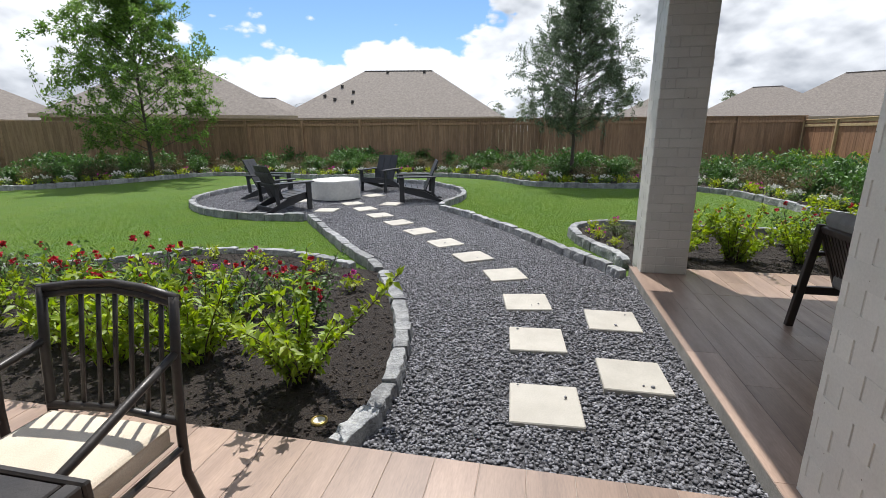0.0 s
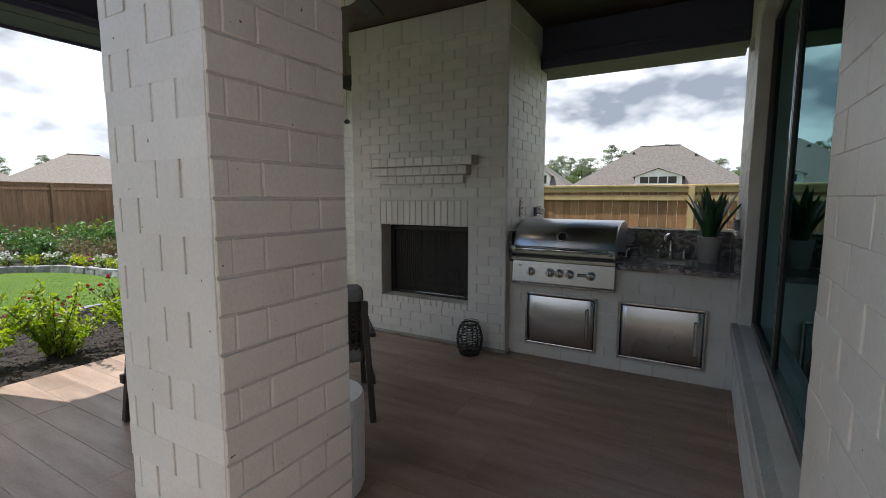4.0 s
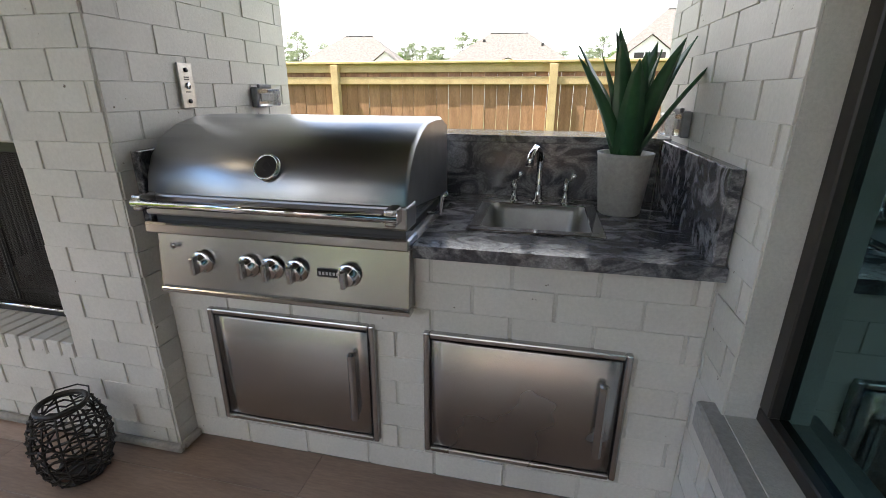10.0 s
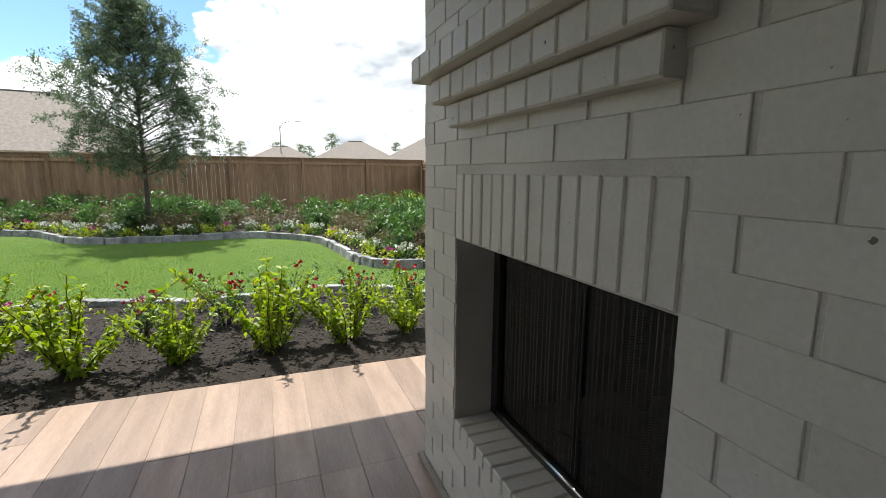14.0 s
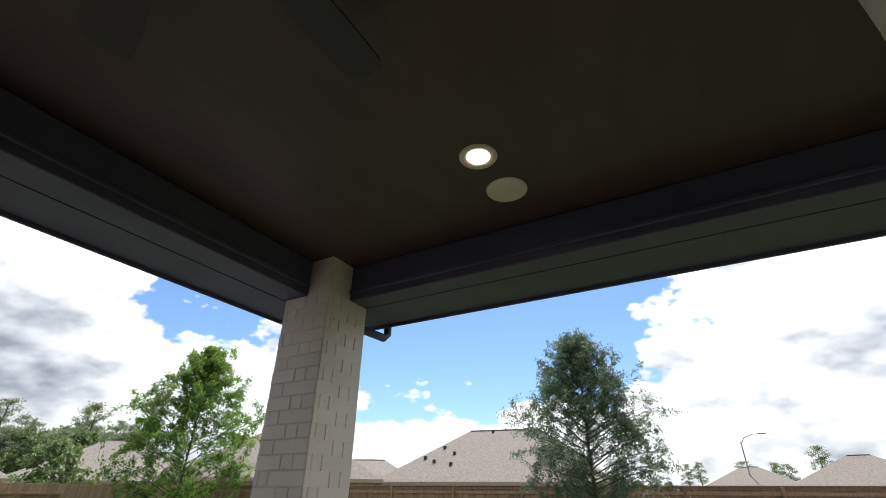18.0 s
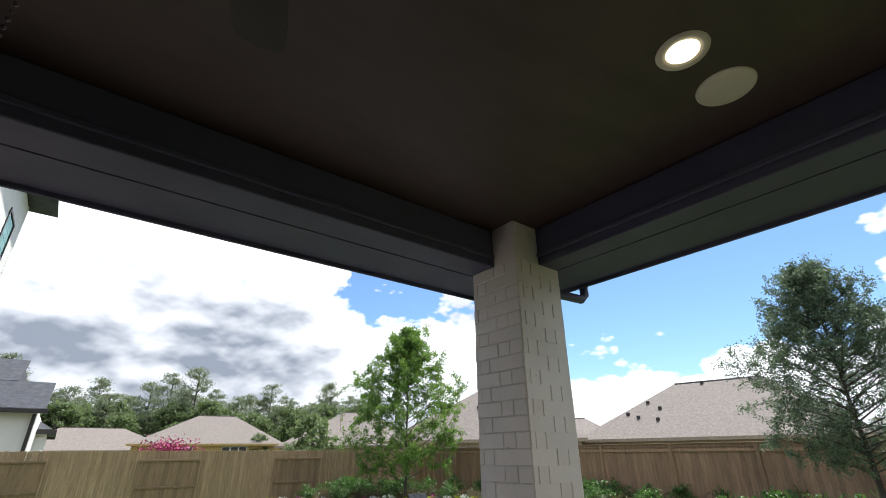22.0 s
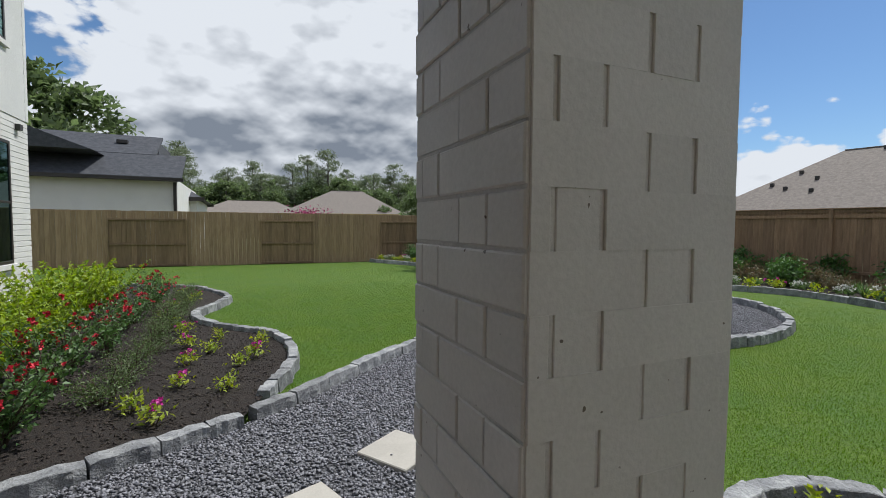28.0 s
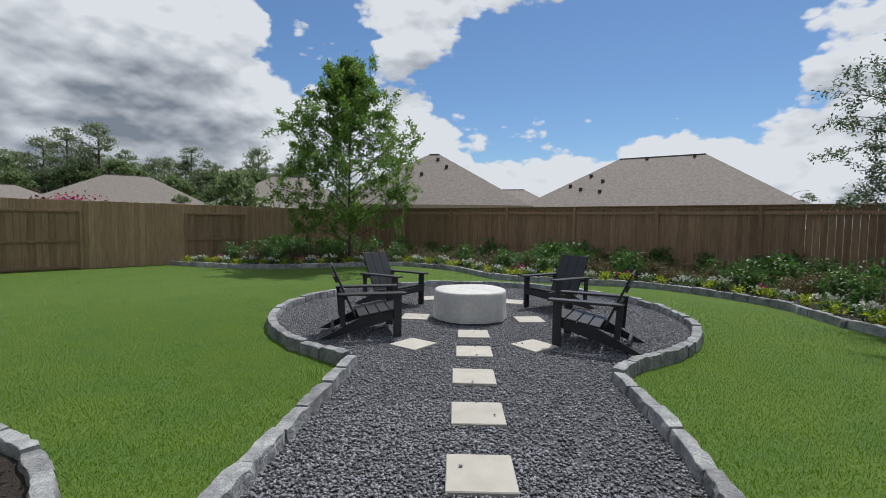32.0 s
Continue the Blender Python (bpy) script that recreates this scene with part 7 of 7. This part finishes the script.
# ---- the house wing beside the flower bed ----
wing = thing("house_wing", label="white two-storey house wing with brick below and siding above", category="house")
WX, WY0, WY1 = 0.75, -12.72, -8.6
part("wall", boxed(WX, 5.0, WY0, WY1, -0.3, 6.4), STUCCO, wing)
BRICKW = material("white_brick_wall", (0.76, 0.75, 0.72), 0.65, (0.70, 0.69, 0.66), 4, 60, 0.3)
for k in range(34):
    z = 0.0 + k * 0.0925
    part("brick_course", boxed(WX - 0.016, WX - 0.001, WY0 - 0.012, WY1, z, z + 0.084, 0.003), BRICKW, wing)
for k in range(20):
    z = 3.16 + k * 0.16
    bm = bmesh.new()
    box(bm, WX - 0.022, WX - 0.004, WY0 - 0.01, WY1, z, z + 0.158, 0, Matrix.Translation((WX, 0, z)) @ Matrix.Rotation(radians(-3), 4, "Y") @ Matrix.Translation((-WX, 0, -z)))
    part("siding_board", bm, STUCCO, wing)
part("corner_board", boxed(WX - 0.032, WX + 0.08, WY0 - 0.02, WY0 + 0.09, 3.16, 6.4, 0.004), STUCCO, wing)
for z0, z1, y0, y1 in ((0.76, 2.72, -11.96, -11.08), (4.28, 5.7, -11.96, -11.1), (0.76, 2.72, -10.3, -9.4)):
    # Near-black panel behind each pane, in place of an unlit room.
    wn = part("window", boxed(WX - 0.010, WX + 0.02, y0, y1, z0, z1), DIM_INNER, wing)
    for b in ((y0, y0 + 0.05, z0, z1), (y1 - 0.05, y1, z0, z1), (y0 + 0.05, y1 - 0.05, z0, z0 + 0.05), (y0 + 0.05, y1 - 0.05, z1 - 0.05, z1), (y0 + 0.05, y1 - 0.05, (z0 + z1) / 2 - 0.02, (z0 + z1) / 2 + 0.02)):
        part("frame", boxed(WX - 0.045, WX - 0.018, b[0], b[1], b[2], b[3], 0.003), DARKFRAME, wn)
    pn = part("pane", boxed(WX - 0.032, WX - 0.024, y0 + 0.05, y1 - 0.05, z0 + 0.05, z1 - 0.05), GLASS, wn)
    pn.visible_shadow = False
    part("sill", boxed(WX - 0.075, WX - 0.012, y0 - 0.06, y1 + 0.06, z0 - 0.09, z0 - 0.004, 0.005), BRICKW, wn)
part("wall_vent", boxed(WX - 0.09, WX - 0.02, -12.35, -12.23, 2.95, 3.05, 0.006), DARKFRAME, wing)
bm = bmesh.new()
vs = [bm.verts.new(p) for p in ((0.25, -12.9, 6.4), (5.5, -12.9, 6.4), (5.5, -8.0, 6.4), (0.25, -8.0, 6.4), (2.6, -10.5, 8.1), (3.6, -10.5, 8.1))]
for f in ((0, 1, 5, 4), (1, 2, 5), (2, 3, 4, 5), (3, 0, 4), (3, 2, 1, 0)):
    bm.faces.new([vs[i] for i in f])
part("roof", bm, ROOF_DARK, wing)


# ---- neighbouring houses ----
def hip_house(at, turn, w, d, wall, rise, ridge, roof_mat, wall_mat, label, eave=0.45, windows=(), vents=(), gables=(), base=-0.4):
    """A house with a hipped roof. windows: (x, z0, width, height) on the side facing -y; vents: (x, t) on that roof slope."""
    h = thing("neighbour_house", (*at, base), label, "house", "houses beyond the fence", turn=turn)
    part("wall", boxed(-w / 2, w / 2, -d / 2, d / 2, 0, wall), wall_mat, h)
    X, Y = w / 2 + eave, d / 2 + eave
    bm = bmesh.new()
    vs = [bm.verts.new(p) for p in ((-X, -Y, wall), (X, -Y, wall), (X, Y, wall), (-X, Y, wall), (-ridge / 2, 0, wall + rise), (ridge / 2, 0, wall + rise))]
    for f in ((0, 1, 5, 4), (1, 2, 5), (2, 3, 4, 5), (3, 0, 4), (3, 2, 1, 0)):
        bm.faces.new([vs[i] for i in f])
    rf = part("roof", bm, roof_mat, h)
    for y0, y1 in ((-Y - 0.03, -Y), (Y, Y + 0.03)):
        part("fascia", boxed(-X, X, y0, y1, wall - 0.12, wall + 0.10), DARKFRAME if roof_mat is ROOF_DARK else wall_mat, h)
    part("ridge_cap", boxed(-ridge / 2, ridge / 2, -0.12, 0.12, wall + rise - 0.03, wall + rise + 0.03), roof_mat, rf)
    for x, t in vents:
        y, z = -Y * (1 - t), wall + rise * t
        part("roof_vent", boxed(x - 0.12, x + 0.12, y - 0.12, y + 0.12, z - 0.05, z + 0.22, 0.02), DARKFRAME, rf)
    for x, z0, ww, hh in windows:
        wn = part("window", boxed(x - ww / 2, x + ww / 2, -d / 2 - 0.04, -d / 2 - 0.005, z0, z0 + hh), STUCCO, h)
        k = max(1, round(ww / 0.9))
        for i in range(k):
            x0 = x - ww / 2 + ww * i / k + 0.06
            part("pane", boxed(x0, x0 + ww / k - 0.12, -d / 2 - 0.055, -d / 2 - 0.042, z0 + 0.08, z0 + hh - 0.08), DARKFRAME, wn)
    for gx, gw, gh, gd in gables:
        z0 = wall + 0.15
        y0 = -Y + 0.3
        bm = bmesh.new()
        A = [bm.verts.new(p) for p in ((gx - gw / 2, y0, z0), (gx + gw / 2, y0, z0), (gx + gw / 2, y0, z0 + gh * 0.55), (gx, y0, z0 + gh), (gx - gw / 2, y0, z0 + gh * 0.55))]
        bm.faces.new(A)
        B = [bm.verts.new((v.co.x, y0 + gd, v.co.z)) for v in A]
        for i in range(5):
            bm.faces.new((A[i], A[(i + 1) % 5], B[(i + 1) % 5], B[i]))
        dm = part("dormer", bm, STUCCO, h)
        bm = bmesh.new()
        for s in (-1, 1):
            q = [bm.verts.new(p) for p in ((gx, y0 - 0.25, z0 + gh + 0.06), (gx + s * (gw / 2 + 0.25), y0 - 0.25, z0 + gh * 0.5), (gx + s * (gw / 2 + 0.25), y0 + gd, z0 + gh * 0.5), (gx, y0 + gd, z0 + gh + 0.06))]
            bm.faces.new(q if s < 0 else q[::-1])
        part("dormer_roof", bm, roof_mat, dm)
        k = max(2, round(gw / 1.0))
        for i in range(k):
            x0 = gx - gw * 0.4 + gw * 0.8 * i / k
            part("dormer_pane", boxed(x0 + 0.05, x0 + gw * 0.8 / k - 0.05, y0 - 0.03, y0 - 0.01, z0 + gh * 0.12, z0 + gh * 0.52), DARKFRAME, dm)
    return h


def facing(x, y):
    """The turn that points a house's front at the patio."""
    return math.degrees(math.atan2(-3 - y, -2 - x)) + 90


# west: two tan hip roofs and smaller ones
hip_house((-43, -17.9), 100, 18, 15, 2.9, 4.6, 6.5, ROOF_TAN, TANWALL, "single-storey house with broad tan hipped roof", vents=((-6, 0.42), (-5, 0.35), (-3.6, 0.5), (-3.4, 0.3), (-1, 0.95), (2.5, 0.95), (-4.8, 0.62)))
hip_house((-30, -31.4), 128, 14, 13, 2.9, 4.5, 0.8, ROOF_TAN, TANWALL, "single-storey house with steep tan pyramid roof", windows=((-1, 1.6, 3.6, 0.9),), vents=((0.4, 0.86), (1.2, 0.7), (-0.6, 0.55)))
hip_house((-40, -31), 120, 10, 9, 2.9, 2.2, 3, ROOF_TAN, TANWALL, "low tan-roofed house between the larger roofs")
hip_house((-27, -50), 150, 14, 12, 2.8, 3.6, 3, ROOF_TAN, TANWALL, "tan-roofed house behind the young tree")
hip_house((-16, -66), 165, 15, 12, 3.2, 3.4, 4, ROOF_TAN, material("yellow_stucco", (0.50, 0.36, 0.14), 0.8, (0.42, 0.30, 0.11), 3, 30, 0.3), "yellow-walled house with a brown roof", windows=((-3, 1.8, 2.6, 1.2), (2.5, 1.8, 2.6, 1.2)))
hip_house((-4, -72), 178, 16, 12, 2.6, 2.6, 6, ROOF_TAN, TANWALL, "low brown-roofed house in the distance")
hip_house((-70, 12), 80, 14, 12, 2.8, 3.6, 2, ROOF_TAN, TANWALL, "tan-roofed house in the distance")
hip_house((-62, 22), 72, 16, 12, 2.8, 4.0, 3, ROOF_TAN, TANWALL, "tan-roofed house in the distance")
hip_house((-48, 24), 65, 15, 12, 2.8, 4.0, 3, ROOF_TAN, TANWALL, "tan-roofed house beyond the fence corner")
hip_house((-82, 2), 88, 14, 12, 2.6, 3.4, 2, ROOF_TAN, TANWALL, "tan-roofed house in the distance")
# north: houses seen over the kitchen counter
hip_house((-3.4, 52), 2, 16, 12, 3.0, 4.6, 4, ROOF_GREY, STUCCO, "tan-roofed house with a wide dormer", gables=((0.3, 4.2, 1.6, 3.0),), vents=((-2.5, 0.8), (3.5, 0.7)))
hip_house((-19.5, 50), 8, 14, 12, 3.0, 4.4, 3, ROOF_GREY, STUCCO, "tan-roofed house with white gable", gables=((4.0, 2.6, 2.2, 4.0),))
hip_house((11.5, 46), -6, 12, 12, 3.2, 5.4, 1.5, ROOF_GREY, STUCCO, "steep tan-roofed house with an arched white gable window", gables=((-2.2, 3.0, 2.6, 4.0),))
# south: white neighbour with a dark roof
nb = thing("neighbour_house", (-0.05, -25.85, -0.4), "white neighbouring house with slate-dark stepped roof", "house", "houses beyond the fence")
part("wall", boxed(0, 16, -9, 0, 0, 3.78), STUCCO, nb)


def pitched(x0, x1, y0, z0, y1, z1, thick=0.12):
    """A roof plane that rises from y0 back to y1."""
    bm = bmesh.new()
    A = [bm.verts.new(p) for p in ((x0, y0, z0), (x1, y0, z0), (x1, y1, z1), (x0, y1, z1))]
    B = [bm.verts.new((v.co.x, v.co.y, v.co.z - thick)) for v in A]
    bm.faces.new(A)
    bm.faces.new(B[::-1])
    for i in range(4):
        bm.faces.new((A[i - 1], B[i - 1], B[i], A[i]))
    bmesh.ops.recalc_face_normals(bm, faces=bm.faces[:])
    return bm


part("roof", pitched(-0.22, 16.4, 0.45, 3.84, -1.65, 5.05), ROOF_DARK, nb)
upper = part("upper_roof", pitched(1.0, 16.4, -1.60, 5.04, -3.8, 6.2), ROOF_DARK, nb)
part("gable_wall", boxed(1.2, 16, -8, -3.75, 3.78, 6.0), ROOF_DARK, nb)
part("roof_vent", boxed(2.3, 2.75, -2.9, -2.6, 5.62, 5.80, 0.02), DARKFRAME, upper)
part("fascia", boxed(-0.30, 16.4, 0.45, 0.57, 3.66, 3.82, 0.01), DARKFRAME, nb)
part("downspout", boxed(0.02, 0.14, 0.004, 0.10, 0.3, 3.66, 0.01), DARKFRAME, nb)
bm = bmesh.new()
A = [bm.verts.new(p) for p in ((2.9, 0.62, 4.82), (8.2, 0.62, 6.85), (13.5, 0.62, 4.82))]
B = [bm.verts.new((v.co.x, -3.0, v.co.z)) for v in A]
bm.faces.new(A[::-1])
for i in range(3):
    bm.faces.new((A[i], A[(i + 1) % 3], B[(i + 1) % 3], B[i]))
part("gable", bm, ROOF_DARK, nb)
hip_house((3.6, -35.0), 180, 8, 8, 3.2, 1.6, 4, ROOF_DARK, STUCCO, "rear wing of the white neighbouring house", eave=0.4)


# ---- far trees ----
def far_tree(kind, seed):
    rng = np.random.default_rng(seed)
    pine = kind == "pine"
    ob = thing("pine_tree" if pine else "broadleaf_tree", label="tall pine with a bare trunk and tufted crown in the distance" if pine else "rounded green tree in the distance", category="tree", group="far trees")
    H = 15.0 if pine else 8.0
    bm = bmesh.new()
    tube(bm, [(0, 0, -0.5), (0.1, 0.05, H * 0.5), (0.0, 0.15, H * 0.96)], 0.22, 6, rs=[0.24, 0.17, 0.05])
    part("trunk", bm, TRUNK, ob)
    n_cl = 34 if pine else 70
    C, R, limbs = [], [], []
    for k in range(n_cl):
        t = rng.uniform(0, 1)
        a = rng.uniform(0, 6.28)
        if pine:
            z = H * (0.52 + 0.46 * t)
            rad = 2.7 * math.sqrt(max(0.03, 1 - (1.5 * t - 0.55) ** 2)) * rng.uniform(0.15, 1.0)
            if k % 2:
                limbs.append([(0.05, 0.1, z - 0.6), (rad * 0.5 * math.cos(a), rad * 0.5 * math.sin(a), z - 0.25), (rad * math.cos(a), rad * math.sin(a), z)])
        else:
            z = H * (0.18 + 0.80 * t)
            rad = 2.9 * math.sqrt(max(0.02, 1 - (2 * t - 0.85) ** 2 * 0.85)) * math.sqrt(rng.uniform(0.1, 1))
        C.append((rad * math.cos(a), rad * math.sin(a), z))
        R.append(rng.uniform(0.55, 1.15) if pine else rng.uniform(0.35, 0.85))
    if limbs:
        stems_part(ob, limbs, 0.07, "limb", TRUNK)
    n = 80 if pine else 52
    P = np.repeat(np.array(C), n, 0) + rng.normal(0, 0.55, (n_cl * n, 3)) * np.repeat(R, n)[:, None] * [1, 1, 0.42 if pine else 0.6]
    L = rng.uniform(0.25, 0.5, len(P))
    V, F = leaf_arrays(P, rand_dirs(rng, len(P), 0.3), rand_dirs(rng, len(P), 1.0), L, L * (0.35 if pine else 0.6))
    fast_mesh("crown", V, F, FAR_L if pine else FARB_L, ob)
    return ob


FAR = {"pine": [far_tree("pine", s) for s in (1, 2, 3)], "broad": [far_tree("broad", s) for s in (4, 5)]}
far_used = set()
frng2 = random.Random(77)


def grow(kind, x, y, s):
    src = frng2.choice(FAR[kind])
    m = pose(x, y, -0.4, 0, 0, frng2.uniform(0, 360)) @ Matrix.Diagonal((s, s, s * frng2.uniform(0.85, 1.15), 1))
    if id(src) not in far_used:
        far_used.add(id(src))
        src.matrix_world = m
        return
    keep = src.matrix_basis.copy()
    src.matrix_basis = Matrix.Identity(4)
    copy_thing(src, m)
    src.matrix_basis = keep


def belt(b0, b1, r0, r1, n, pines, s0, s1):
    """Trees scattered over a stretch of bearings and distances from the patio."""
    for k in range(n):
        b, r = radians(b0 + (b1 - b0) * (k + frng2.random()) / n), frng2.uniform(r0, r1)
        grow("pine" if frng2.random() < pines else "broad", -2 - math.sin(b) * r, -3 + math.cos(b) * r, frng2.uniform(s0, s1))


belt(150, 190, 84, 112, 62, 0.85, 0.66, 0.98)
belt(150, 190, 80, 100, 70, 0.0, 0.85, 1.25)
belt(-26, 30, 80, 108, 64, 0.75, 0.52, 0.70)
belt(-26, 30, 76, 96, 60, 0.0, 0.62, 0.92)
belt(58, 98, 120, 170, 26, 0.5, 0.5, 0.9)
belt(98, 150, 110, 150, 16, 0.6, 0.55, 0.85)
for tx, ty, ts in ((9.6, -47.0, 1.75), (13.5, -45.0, 1.65), (17.5, -46.0, 1.7)):
    grow("broad", tx, ty, ts)
grow("broad", -14.8, -33.5, 0.62)
grow("broad", -19.5, -60.0, 0.55)
CREPE = thing("crepe_myrtle", (-8.5, -48, -0.4), "pink-flowering crepe myrtle beyond the fence", "tree")
cr = np.random.default_rng(9)
P = cr.normal(0, 1, (900, 3)) * [1.0, 0.8, 0.4] + [0, 0, 2.6]
L = cr.uniform(0.15, 0.3, len(P))
V, F = leaf_arrays(P, rand_dirs(cr, len(P)), rand_dirs(cr, len(P), 1), L, L * 0.6)
fast_mesh("blossom", V, F, material("pink_blossom", (0.42, 0.05, 0.16), 0.7, None, 5, 20, 0, vary=0.3, island=True), CREPE)
stems_part(CREPE, [[(0, 0, -0.1), (0.2 * k - 0.4, 0.1, 1.4), (0.5 * k - 1.0, 0.2, 2.8)] for k in range(5)], 0.06)

# ---- street lamps ----
POLE = material("galvanised_pole", (0.34, 0.35, 0.36), 0.5, None, 6, 60, 0.05, metal=0.6)
for b, r, h in ((86.5, 78, 9.0), (97.0, 130, 9.0), (120.0, 140, 9.0)):
    x, y = -2 - math.sin(radians(b)) * r, -3 + math.cos(radians(b)) * r
    sl = thing("street_lamp", (x, y, -0.4), "tall grey street lamp with a curved arm", "street lamp", "street lamps", turn=b)
    bm = bmesh.new()
    rod(bm, (0, 0, 0), (0, 0, h), 0.12, 0.07, 8)
    part("pole", bm, POLE, sl)
    bm = bmesh.new()
    tube(bm, [(0, 0, h - 0.3), (0.5, 0, h + 0.5), (1.6, 0, h + 0.9), (2.6, 0, h + 0.95)], 0.05, 6)
    part("arm", bm, POLE, sl)
    part("lamp_head", boxed(2.4, 3.2, -0.15, 0.15, h + 0.86, h + 1.0, 0.04), POLE, sl)

# ---- pieces of walls and floors ----
def lay_planks(owner, x0, x1, y0, y1, limit):
    """Wood-look porcelain planks, laid along x in random bond."""
    rng = random.Random(11)
    rows = int(round((y1 - y0) / PLANK_W))
    w = (y1 - y0) / rows
    meshes, rest_v, rest_f, made = {}, [], [], 0
    for r in range(rows):
        x = x0 - rng.choice((0.0, 0.33, 0.66)) * PLANK_L
        while x < x1 - 0.02:
            a, b = max(x, x0), min(x + PLANK_L, x1)
            x += PLANK_L
            if b - a < 0.04:
                continue
            l, cy = round(b - a - 0.004, 2), y0 + (r + 0.5) * w
            made += 1
            if made <= limit:
                if l not in meshes:
                    bm = boxed(-l / 2, l / 2, -w / 2 + 0.002, w / 2 - 0.002, -0.012, 0.0)
                    es = [e for e in bm.edges if all(v.co.z > -0.001 for v in e.verts)]
                    bmesh.ops.bevel(bm, geom=es, offset=0.0015, segments=1, affect="EDGES")
                    me = bpy.data.meshes.new("plank_tile")
                    bm.to_mesh(me)
                    bm.free()
                    me.materials.append(PLANK)
                    meshes[l] = me
                ob = new("plank_tile", meshes[l])
                ob.parent = owner
                ob.location = ((a + b) / 2, cy, rng.uniform(-0.0006, 0.0006))


lay_planks(slab, FLOOR_W, WALL_X, FLOOR_S, 0.0, 300)
lay_planks(slab, FLOOR_W, FP_X0, 0.002, 1.0, 60)
lay_planks(slab_open, TILE_X, 4.5, -8.6, FLOOR_S - 0.004, 300)
for owner, b in ((slab, (FLOOR_W, WALL_X, FLOOR_S, 0.0)), (slab, (FLOOR_W, FP_X0, 0.001, 1.0)), (slab_open, (TILE_X, 4.5, -8.6, FLOOR_S - 0.004))):
    part("grout_bed", boxed(*b, -0.0135, -0.003), GROUT, owner)
lay_bricks()
